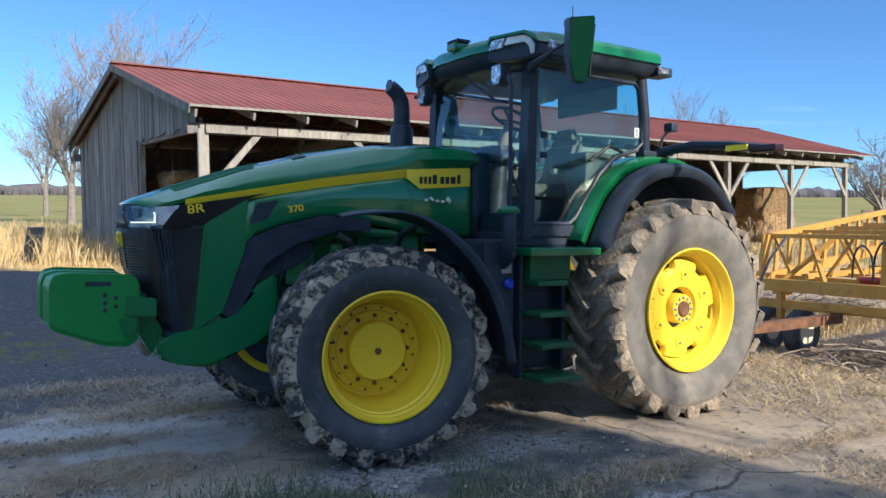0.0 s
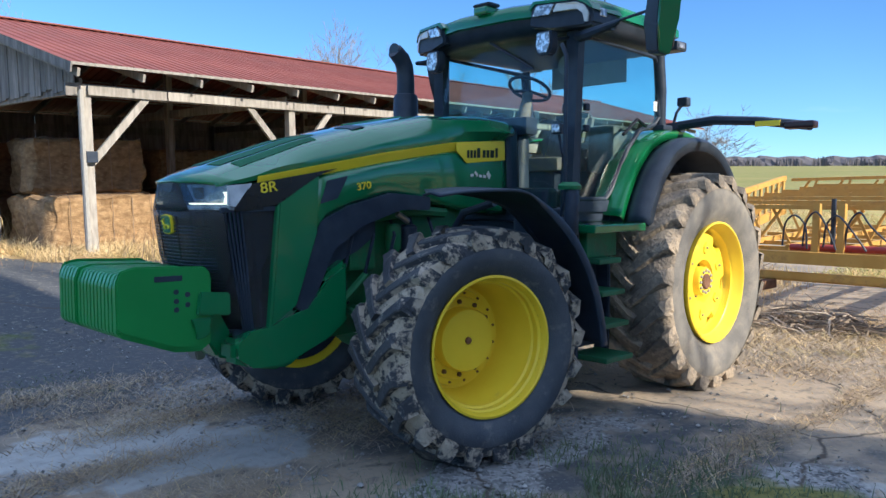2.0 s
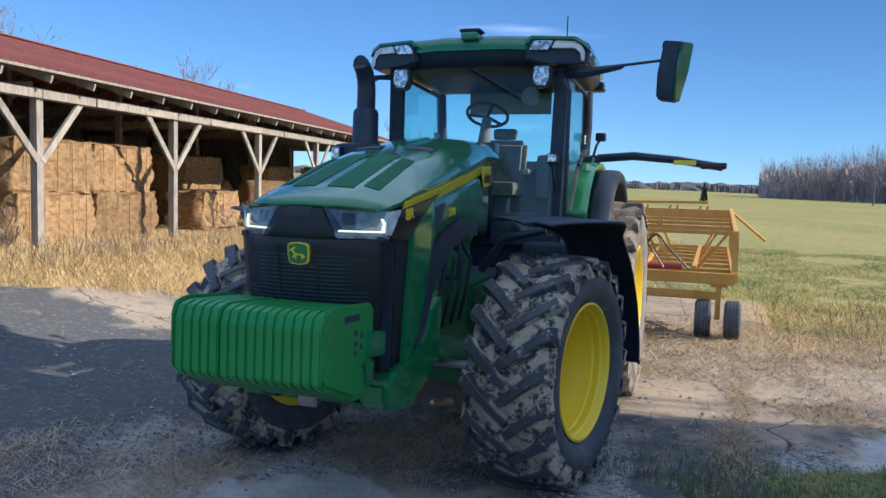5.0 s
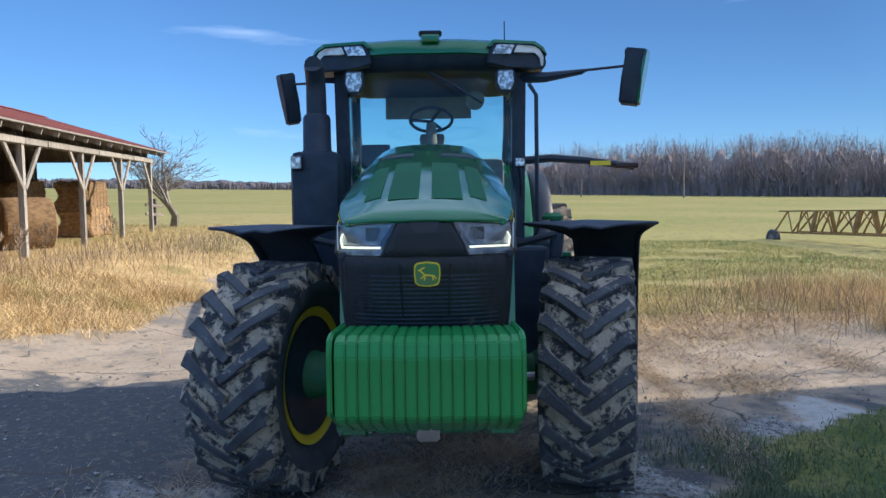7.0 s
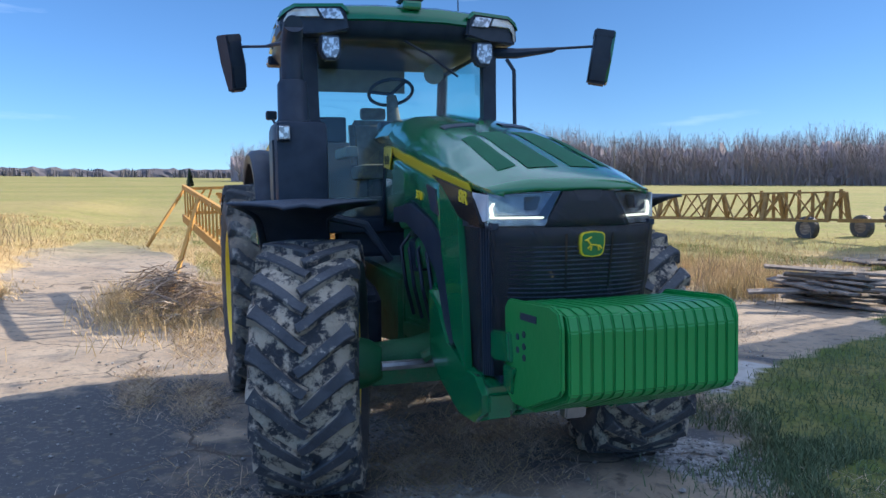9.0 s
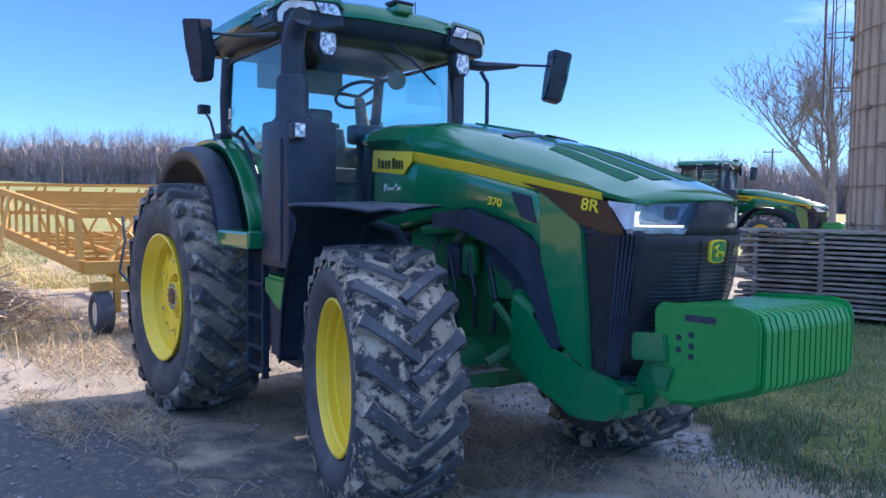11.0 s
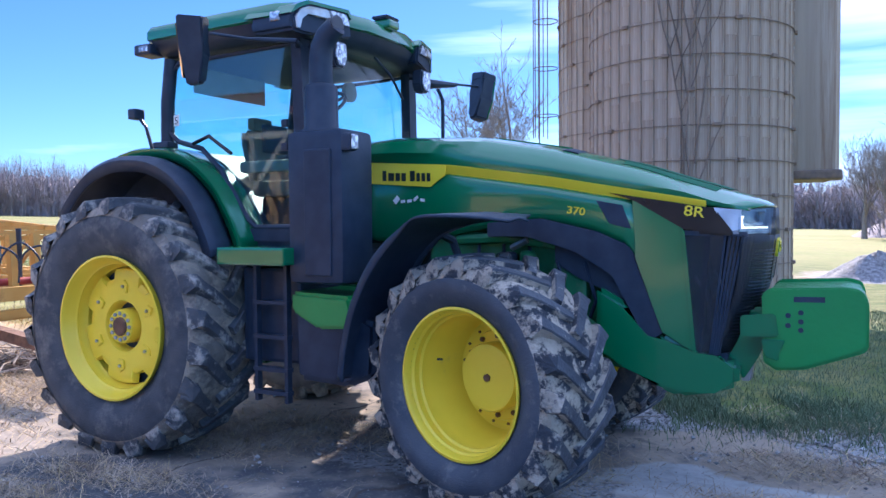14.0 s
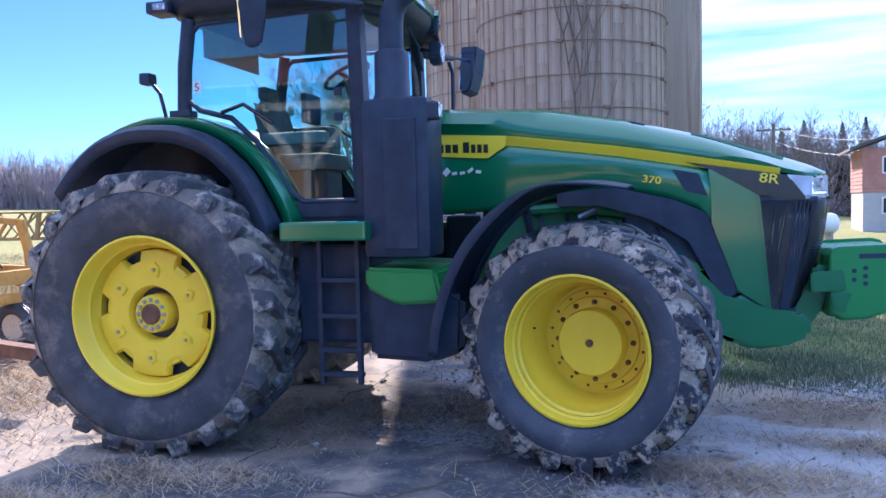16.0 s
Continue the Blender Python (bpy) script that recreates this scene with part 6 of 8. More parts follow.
def cab():
    for s in (-1, 1):
        part("front_post", beam(bmesh.new(), (1.46, s * 0.77, 1.62), (1.42, s * 0.80, 3.18), 0.09, 0.12, (0, 1, 0)), BLACK, TRACTOR)
        part("rear_post", tube(bmesh.new(), [(0.02, s * 0.80, 2.44), (0.05, s * 0.82, 2.8), (0.10, s * 0.82, 3.15)], 0.055, 10), BLACK, TRACTOR, smooth=True)
        # door: glass in a rounded black frame
        poly = [(1.40, 1.76), (1.37, 3.14), (0.18, 3.11), (0.10, 3.03), (0.07, 2.55), (0.16, 2.47), (0.42, 2.40), (0.62, 2.22), (0.90, 1.82), (0.98, 1.76)]
        door = part("door", tube(bmesh.new(), [(x, s * 0.815, z) for x, z in poly + poly[:1]], 0.022, 8, False), BLACK, TRACTOR, "glazed cab door with black frame" if s > 0 else "fixed side window")
        p = part("door_glass", slab(poly, s * 0.812, s * 0.818), GLASS, door)
        p.visible_shadow = False
        part("door_handle", tube(bmesh.new(), [(0.36, s * 0.85, 2.44), (0.55, s * 0.87, 2.49), (0.78, s * 0.87, 2.34)], 0.016), GLOSSY, door)
        part("hinge", box(bmesh.new(), 1.25, 1.31, min(s * 0.80, s * 0.835), max(s * 0.80, s * 0.835), 2.52, 2.58, 0.01), BLACK, door)
        part("hinge", box(bmesh.new(), 1.25, 1.31, min(s * 0.80, s * 0.835), max(s * 0.80, s * 0.835), 2.34, 2.40, 0.01), BLACK, door)
        part("sill", beam(bmesh.new(), (0.88, s * 0.80, 1.70), (1.5, s * 0.80, 1.70), 0.06, 0.10), BLACK, TRACTOR)
        sticker = part("sticker", box(bmesh.new(), 0.115, 0.175, min(s * 0.819, s * 0.821), max(s * 0.819, s * 0.821), 2.60, 2.69), WHITE, door, "white sticker with the figure 5")
        cu = bpy.data.curves.new("figure", "FONT")
        cu.body, cu.size, cu.extrude, cu.align_x = "5", 0.085, 0.001, "CENTER"
        ob = new("figure", cu)
        me = bpy.data.meshes.new_from_object(ob)
        bpy.data.objects.remove(ob)
        me.materials.append(INK)
        fig = new("figure", me)
        fig.parent = sticker
        fig.matrix_basis = Matrix.Translation((0.145, s * 0.8225, 2.615)) @ pose(0, 0, 0, 90, 0, 180 if s > 0 else 0)
        # lamps on the front posts
        side_on = Matrix.Translation((0, s * 0.66, 3.06)) @ Matrix(((0, 1, 0, 0), (1, 0, 0, 0), (0, 0, 1, 0), (0, 0, 0, 1)))
        lamp = part("work_lamp", slab([(-0.08, 0.095), (0.08, 0.095), (0.09, -0.04), (0.05, -0.105), (-0.05, -0.105), (-0.09, -0.04)], 1.59, 1.69, 0.014), BLACK, TRACTOR, "black work lamp with a six-sided face", m=side_on)
        part("lamp_glass", slab([(-0.062, 0.078), (0.062, 0.078), (0.070, -0.032), (0.038, -0.084), (-0.038, -0.084), (-0.070, -0.032)], 1.68, 1.699, 0.004), LAMP, lamp)
        part("lamp_arm", tube(bmesh.new(), [(s * 0.10, 1.45, 0.06), (s * 0.04, 1.55, 0.04), (0, 1.60, 0)], 0.016, 6), BLACK, lamp)
    low = part("lamp_left", box(bmesh.new(), 1.60, 1.66, 0.73, 0.83, 2.30, 2.39, 0.015), BLACK, TRACTOR)
    part("lamp_glass", box(bmesh.new(), 1.66, 1.672, 0.74, 0.82, 2.31, 2.38, 0.008), LAMP, low)
    part("lamp_arm", tube(bmesh.new(), [(1.62, 0.78, 2.30), (1.60, 0.80, 2.15), (1.52, 0.80, 2.05)], 0.014, 6), BLACK, low)
    # windscreen bowed forward
    bm = bmesh.new()
    rows = []
    for z, dx in ((1.70, 0.06), (2.0, 0.05), (2.4, 0.03), (2.8, 0.01), (3.17, -0.04)):
        rows.append([(1.45 + dx + 0.07 * (1 - (y / 0.76) ** 2), y, z) for y in [-0.76 + 0.152 * i for i in range(11)]])
    loft(bm, rows)
    p = part("windscreen", bm, GLASS, TRACTOR, "curved tinted windscreen", smooth=True)
    p.visible_shadow = False
    bm = bmesh.new()
    loft(bm, [[(0.0 - 0.10 * (1 - (y / 0.78) ** 2) + 0.04 * (z - 2.4), y, z) for y in [-0.78 + 0.156 * i for i in range(11)]] for z in (2.40, 2.75, 3.17)])
    p = part("rear_window", bm, GLASS, TRACTOR, smooth=True)
    p.visible_shadow = False
    part("firewall", box(bmesh.new(), 1.40, 1.54, -0.62, 0.62, 1.35, 1.86, 0.04), BLACK, TRACTOR)
    part("cab_floor", box(bmesh.new(), 0.0, 1.6, -0.80, 0.80, 1.56, 1.68, 0.02), BLACK, TRACTOR)
    part("rear_wall", slab([(0.05, 1.62), (0.75, 1.62), (0.02, 2.42), (-0.08, 2.42)], -0.66, 0.66, 0.02), BLACK, TRACTOR)
    # roof: black underside, green cap, raised front corners with lights
    out = [(1.72, 0.0), (1.72, 0.30), (1.66, 0.52), (1.56, 0.95), (1.36, 1.03), (0.6, 1.0), (-0.02, 0.96), (-0.14, 0.80), (-0.16, 0.0)]
    ring = out + [(x, -y) for x, y in out[-2:0:-1]]
    bm = bmesh.new()
    vs = loft(bm, [[(x * k + 0.75 * (1 - k), y * k, z) for x, y in ring] for k, z in ((0.84, 3.16), (0.90, 3.175), (0.955, 3.23), (0.975, 3.29))], True)
    bm.faces.new(vs[0])
    part("roof_base", bm, BLACK, TRACTOR, smooth=True)
    bm = bmesh.new()
    vs = loft(bm, [[(x * k + 0.75 * (1 - k), y * k, z) for x, y in ring] for k, z in ((0.96, 3.28), (1.0, 3.295), (1.0, 3.355), (0.975, 3.40), (0.90, 3.43), (0.5, 3.46))], True)
    bm.faces.new(vs[-1])
    roof = part("roof", bm, GREEN, TRACTOR, "green cab roof with light clusters", smooth=True)
    for s in (-1, 1):
        cl = part("corner_lamp", pod([(0.50, 3.20), (0.525, 3.36), (0.57, 3.398), (0.92, 3.398), (1.0, 3.355), (1.04, 3.27), (1.03, 3.19), (0.97, 3.165), (0.70, 3.175)], 1.30, 1.685, s, 0.018), BLACK, roof, "black light cluster at the roof corner", smooth=True)
        part("pod_cap", pod([(0.50, 3.35), (0.555, 3.408), (0.93, 3.408), (1.012, 3.365), (1.045, 3.30), (1.025, 3.31), (0.99, 3.35), (0.92, 3.385), (0.57, 3.385), (0.53, 3.34)], 1.25, 1.70, s, 0.004), GREEN, cl, "green brow over the lights")
        part("lamp_glass", pod([(0.545, 3.285), (0.585, 3.365), (0.745, 3.365), (0.705, 3.285)], 1.67, 1.70, s, 0.004), LAMP, cl)
        part("lamp_strip", pod([(0.735, 3.30), (0.765, 3.365), (0.92, 3.365), (0.975, 3.34), (1.01, 3.28), (1.005, 3.20), (0.98, 3.20), (0.975, 3.27), (0.93, 3.312)], 1.67, 1.698, s, 0.004), LIGHTCHROME, cl, "pale wraparound light strip")
        part("side_lamp", box(bmesh.new(), 1.33, 1.42, min(s * 1.0, s * 1.044), max(s * 1.0, s * 1.044), 3.26, 3.33, 0.01), LAMP, cl)
        rl = part("rear_lamp", box(bmesh.new(), -0.17, 0.02, min(s * 0.78, s * 0.97), max(s * 0.78, s * 0.97), 3.18, 3.27, 0.02), BLACK, roof)
        part("lamp_glass", box(bmesh.new(), -0.10, 0.0, min(s * 0.965, s * 0.98), max(s * 0.965, s * 0.98), 3.20, 3.25, 0.006), LAMP, rl)
    part("receiver", box(bmesh.new(), 1.56, 1.76, -0.07, 0.09, 3.38, 3.45, 0.02), GREEN, roof, "green satellite receiver mount")
    part("receiver_top", slab([(1.60, 3.45), (1.74, 3.45), (1.75, 3.48), (1.59, 3.48)], -0.09, 0.11, 0.01), BLACK, roof)
    part("beacon", turned(bmesh.new(), [(0.09, 3.42), (0.085, 3.46), (0.05, 3.49), (0.01, 3.50)], 20, "z", at=(0.9, 0.72, 0.0)), BLACK, roof, smooth=True)
    part("aerial", tube(bmesh.new(), [(0.88, 0.72, 3.46), (0.88, 0.72, 3.76)], 0.006, 6), BLACK, roof)
    part("knob", turned(bmesh.new(), [(0.06, 3.42), (0.05, 3.46), (0.02, 3.47)], 16, "z", at=(1.2, 0.62, 0.0)), BLACK, roof, smooth=True)
    part("wiper", tube(bmesh.new(), [(1.58, -0.02, 3.16), (1.60, 0.20, 3.04), (1.56, 0.46, 2.88)], 0.011, 6), BLACK, TRACTOR)
    # mirrors
    for s in (-1, 1):
        tip = (1.72, 1.66) if s > 0 else (1.00, -1.26)
        z = 3.16
        arm = part("mirror_arm", tube(bmesh.new(), [(1.42, s * 0.82, 3.12), (1.55, s * 1.02, 3.10), (1.63, 1.33, 3.13) if s > 0 else (1.25, -1.10, 3.13), (1.65, 1.37, 3.14) if s > 0 else (1.22, -1.12, 3.13), (tip[0], tip[1] + 0.04 * s, z)], [0.05, 0.045, 0.024, 0.012, 0.012] if s > 0 else [0.03, 0.02, 0.016, 0.012, 0.012], 8), BLACK, TRACTOR, smooth=True)
        cx, cy = (1.72, 1.765) if s > 0 else (0.91, -1.37)
        tilt = Matrix.Translation((cx, cy, 3.08 if s > 0 else 3.05)) @ pose(0, 0, 0, -10 * s, 0, -24 * s) @ Matrix.Diagonal((1, 1 if s > 0 else 0.78, 0.95, 1))
        head = part("mirror_head", slab([(-0.09, 0.24), (0.10, 0.22), (0.09, -0.05), (0.05, -0.26), (-0.05, -0.28), (-0.085, 0.0)], -0.085, 0.085, 0.018), BLACK, arm, "black mirror housing", m=tilt, smooth=True)
        part("mirror_glass", slab([(-0.10, 0.18), (-0.085, 0.18), (-0.075, -0.22), (-0.085, -0.2)], -0.07, 0.07), MIRROR, head)
        part("mirror_cap", slab([(-0.088, 0.246), (0.103, 0.226), (0.10, 0.15), (-0.09, 0.15)], -0.09, 0.09, 0.012), BLACK, head)
        part("mirror_cover", slab([(-0.088, 0.242), (0.098, 0.222), (0.088, -0.05), (0.048, -0.25), (-0.048, -0.27), (-0.083, 0.0)], s * 0.07, s * 0.094, 0.01), GREEN if s > 0 else BLACK, head, "green outer cover" if s > 0 else "")
    # extremity bar behind the left of the cab
    bar = part("marker_bar", slab([(-0.24, 2.43), (-0.06, 2.43), (-0.08, 2.50), (-0.22, 2.50)], 0.80, 0.95, 0.01), BLACK, TRACTOR, "black marker arm")
    part("arm", tube(bmesh.new(), [(-0.12, 0.92, 2.47), (-0.11, 1.3, 2.50), (-0.08, 1.75, 2.46), (-0.05, 2.2, 2.39)], [0.045, 0.045, 0.04, 0.04], 8), BLACK, bar, smooth=True)
    part("reflector", slab([(-0.040, 2.455), (-0.022, 2.455), (-0.017, 2.408), (-0.035, 2.408)], 1.72, 1.94), DECAL, bar)
    part("marker_lamp", box(bmesh.new(), -0.11, 0.01, 1.98, 2.24, 2.37, 2.435, 0.02), REDLENS, bar, "dark red lamp")
    # inside the cab
    seat = part("seat", box(bmesh.new(), 0.45, 0.95, -0.27, 0.27, 2.02, 2.16, 0.05), SEAT, TRACTOR, "grey cloth driver seat", smooth=True)
    part("backrest", slab([(0.38, 2.12), (0.52, 2.12), (0.40, 2.60), (0.30, 2.63), (0.27, 2.55)], -0.25, 0.25, 0.05), SEAT, seat, smooth=True)
    part("headrest", box(bmesh.new(), 0.28, 0.37, -0.13, 0.13, 2.62, 2.74, 0.04), SEAT, seat, smooth=True)
    part("pedestal", box(bmesh.new(), 0.5, 0.9, -0.2, 0.2, 1.66, 2.03, 0.04), BLACK, seat)
    part("armrest", box(bmesh.new(), 0.45, 1.0, -0.42, -0.30, 2.22, 2.32, 0.03), LIGHTGREY, seat, smooth=True)
    part("armrest", box(bmesh.new(), 0.45, 0.8, 0.30, 0.38, 2.24, 2.30, 0.03), LIGHTGREY, seat, smooth=True)
    part("monitor", box(bmesh.new(), 0.92, 0.97, -0.68, -0.40, 2.35, 2.58, 0.02), BLACK, TRACTOR, "black display")
    column = part("steering_column", tube(bmesh.new(), [(1.17, 0, 2.36), (1.12, 0, 2.55), (1.06, 0, 2.76)], [0.07, 0.06, 0.045], 12), SEAT, TRACTOR, smooth=True)
    bm = bmesh.new()
    tube(bm, [(0.20 * math.cos(2 * math.pi * k / 32), 0.20 * math.sin(2 * math.pi * k / 32), 0) for k in range(33)], 0.016, 8, False)
    for k in range(3):
        a = 2.1 * k + 0.5
        beam(bm, (0, 0, -0.02), (0.19 * math.cos(a), 0.19 * math.sin(a), 0), 0.03, 0.015)
    part("steering_wheel", bm, BLACK, column, smooth=True, m=pose(1.04, 0, 2.80, 0, -28, 0))
    part("column_base", tube(bmesh.new(), [(1.24, 0, 1.68), (1.20, 0, 2.1), (1.17, 0, 2.38)], [0.13, 0.10, 0.08], 12), BLACK, column, smooth=True)
    part("dash", box(bmesh.new(), 1.10, 1.28, -0.16, 0.16, 2.35, 2.52, 0.04), BLACK, column, smooth=True)
    part("trainer_seat", box(bmesh.new(), 0.35, 0.7, 0.42, 0.72, 2.0, 2.45, 0.06), SEAT, TRACTOR, smooth=True)
    part("headliner", box(bmesh.new(), 0.05, 1.4, -0.74, 0.74, 3.16, 3.20, 0.02), BLACK, TRACTOR)
    blind = part("sun_blind", box(bmesh.new(), 0.02, 0.03, -0.50, 0.42, 2.93, 3.16), LIGHTGREY, TRACTOR, "pale roller blind at the rear window")
    part("fan", turned(bmesh.new(), [(0.02, 0.98), (0.09, 1.0), (0.09, 1.04), (0.02, 1.06)], 20, "x", at=(0, 0.42, 2.98)), LIGHTGREY, TRACTOR, smooth=True)


cab()


# ---- field machines ----
def small_wheel(parent, x, y, r, w, rim_mat):
    wheel = thing("wheel", "", "", pose(x, y, r))
    wheel.parent = parent
    prof = [(r * 0.55, -w * 0.4), (r * 0.80, -w * 0.5), (r * 0.95, -w * 0.42), (r, -w * 0.25)]
    bm = turned(bmesh.new(), prof + [(a, -b) for a, b in prof[::-1]], 32, close=True)
    part("tyre", bm, RUBBER, wheel, "ribbed implement tyre", smooth=True)
    for k in range(4):
        part("tyre_rib", turned(bmesh.new(), [(r * 0.98, -0.016), (r + 0.008, -0.012), (r + 0.008, 0.012), (r * 0.98, 0.016)], 32, close=True, at=(0, (k - 1.5) * w * 0.2, 0)), RUBBER, wheel)
    part("rim", turned(bmesh.new(), [(r * 0.58, -w * 0.36), (r * 0.52, -w * 0.2), (r * 0.3, w * 0.05), (r * 0.18, w * 0.1), (r * 0.16, w * 0.3), (r * 0.3, w * 0.12), (r * 0.52, w * 0.25), (r * 0.58, w * 0.36)], 28), rim_mat, wheel, smooth=True)
    return wheel


CREAM = surf("cream_rim", (0.62, 0.56, 0.42), (0.70, 0.64, 0.50), 6, 0.6, c=(0.3, 0.2, 0.1), c_scale=8, c_lo=0.58, c_hi=0.7)
HYDRED = surf("red_cylinder", (0.35, 0.035, 0.03), (0.42, 0.06, 0.045), 6, 0.5)


def land_plane():
    """Long low frame on gauge wheels, slatted sides, parked behind the tractor."""
    im = thing("land_plane", "faded yellow steel field leveller with slatted sides, parked on the yard", "farm implement", pose(0, 0, 0))

    def bar(name, p, q, w, h, mat=OCHRE, label=""):
        return part(name, beam(bmesh.new(), p, q, w, h), mat, im, label)

    Y0, Y1, X0, X1 = -1.12, 2.48, -4.25, -9.6
    bar("front_beam", (X0, Y0, 0.93), (X0, Y1, 0.93), 0.16, 0.17)
    bar("front_plate", (X0 + 0.02, Y0 + 0.9, 0.68), (X0 + 0.02, Y1 - 0.6, 0.68), 0.10, 0.10)
    bar("axle_beam", (X0 - 0.05, Y0 + 0.1, 0.66), (X0 - 0.05, Y1 - 0.2, 0.66), 0.12, 0.12)
    for y in (Y0, Y1):
        ye, ze, te = (y - 0.65, 1.50, 2.16) if y < 0 else (y, 1.15, 2.02)
        side = bar("side_rail", (X0, y, 0.95), (X1, ye, ze), 0.10, 0.16)
        top = bar("top_rail", (X0 - 0.35, y, 1.62), (X1, ye, te), 0.07, 0.09)
        n = 14 if y < 0 else 8
        for k in range(n):
            x = X0 - 0.2 - k * (X0 - X1 - 0.35) / (n - 1)
            f = (X0 - x) / (X0 - X1)
            yy = y + (ye - y) * f
            part("slat", beam(bmesh.new(), (x, yy, 0.98 + (ze - 0.95) * f), (x - 0.05, yy, 1.62 + (te - 1.64) * f), 0.035, 0.075, (1, 0, 0)), OCHRE, side)
        bar("corner_post", (X0 - 0.1, y, 0.95), (X0 - 0.3, y, 1.64), 0.09, 0.09)
    for k in range(7):
        x = X0 - 0.35 - k * 0.82
        f = (X0 - x) / (X0 - X1)
        bar("cross_rail", (x, Y0, 1.60 + 0.40 * f), (x, Y1, 1.60 + 0.40 * f), 0.06, 0.06)
        bar("floor_rail", (x - 0.2, Y0, 1.0 + 0.2 * f), (x - 0.2, Y1, 1.0 + 0.2 * f), 0.07, 0.06)
    for k in range(4):
        y = Y0 + 0.6 + 0.8 * k
        bar("long_rail", (X0 - 0.3, y, 1.05), (X1, y, 1.20), 0.06, 0.08)
    for y in (0.72, 1.05):
        bar("mast", (X0 - 0.15, y, 0.95), (X0 - 0.2, y, 1.68), 0.09, 0.09)
    bar("mast_brace", (X0 - 0.15, -0.75, 0.98), (X0 - 0.6, -0.2, 1.65), 0.05, 0.07)
    bar("mast_brace", (X0 - 0.15, -0.1, 0.98), (X0 - 0.6, -0.65, 1.65), 0.05, 0.07)
    # trussed rear boom
    bar("boom_chord", (X1 - 0.2, -1.7, 1.60), (X1 - 0.2, 2.6, 1.6), 0.07, 0.07)
    bar("boom_chord", (X1 - 0.2, -1.7, 2.12), (X1 - 0.2, 2.0, 2.18), 0.06, 0.06)
    for k in range(12):
        y = -1.7 + 0.32 * k
        bar("boom_lacing", (X1 - 0.2, y, 1.58), (X1 - 0.2, y + 0.18 * (1 if k % 2 else 2), 2.1), 0.03, 0.04)
    # legs and stays
    bar("stay", (X1, Y0 - 0.65, 2.1), (X1 + 0.7, Y0 - 1.4, 0.95), 0.05, 0.05)
    bar("stay", (-7.4, Y0 - 0.40, 1.90), (-5.7, Y0 - 1.0, 0.1), 0.06, 0.06)
    bar("stay", (X1, Y1, 2.0), (X1 + 0.4, Y1 + 0.7, 1.4), 0.05, 0.05)
    for k in range(6):
        y = Y0 + 0.3 + 0.55 * k
        bar("lattice", (X0 - 0.45, y, 1.05), (X0 - 0.40, y + (0.42 if k % 2 else -0.25), 1.60), 0.03, 0.04)
        bar("lattice", (X0 - 2.1, y, 1.10), (X0 - 2.0, y + (0.35 if k % 2 else -0.3), 1.72), 0.03, 0.04)
        bar("lattice", (X0 - 3.7, y, 1.15), (X0 - 3.6, y + (0.35 if k % 2 else -0.3), 1.85), 0.03, 0.04)
    # cylinder, hoses, tongue
    part("cylinder", tube(bmesh.new(), [(X0 - 0.25, 0.35, 1.06), (X0 - 0.22, 1.7, 1.07)], 0.05, 10), HYDRED, im, "red hydraulic cylinder", smooth=True)
    for k in range(4):
        y = 0.25 + 0.28 * k
        part("hose", tube(bmesh.new(), eased([(X0 - 0.2, y, 1.08), (X0 - 0.16, y + 0.05, 1.40), (X0 - 0.05, y + 0.22, 1.52 + 0.05 * (k % 2)), (X0 + 0.05, y + 0.40, 1.38), (X0 + 0.02, y + 0.42 + 0.1 * k, 1.06)], 5), 0.014, 6), BLACK, im, smooth=True)
    part("jack", tube(bmesh.new(), [(X0 - 0.3, 0.9, 1.0), (X0 - 0.3, 0.9, 1.75)], 0.035, 8), BLACK, im)
    part("hose", tube(bmesh.new(), [(X0, -0.6, 1.62), (X0 + 0.3, -0.65, 1.3), (X0 + 0.4, -0.75, 0.9), (X0 + 0.9, -0.6, 0.6)], 0.02, 6), BLACK, im, smooth=True)
    bar("tongue", (X0, 0.2, 0.55), (-1.75, -0.2, 0.42), 0.14, 0.12, RUSTY, "rust-brown drawbar")
    for y in (2.05, 2.48, -0.88, -0.35):
        small_wheel(im, X0 - 0.02, y, 0.30, 0.24, CREAM)
    for y in (2.26, -0.68):
        bar("wheel_leg", (X0 - 0.02, y, 0.30), (X0 - 0.02, y, 0.95), 0.10, 0.08)
        bar("gusset", (X0 - 0.05, y - 0.12, 0.85), (X0 - 0.05, y + 0.12, 0.85), 0.12, 0.1)
    return im


land_plane()


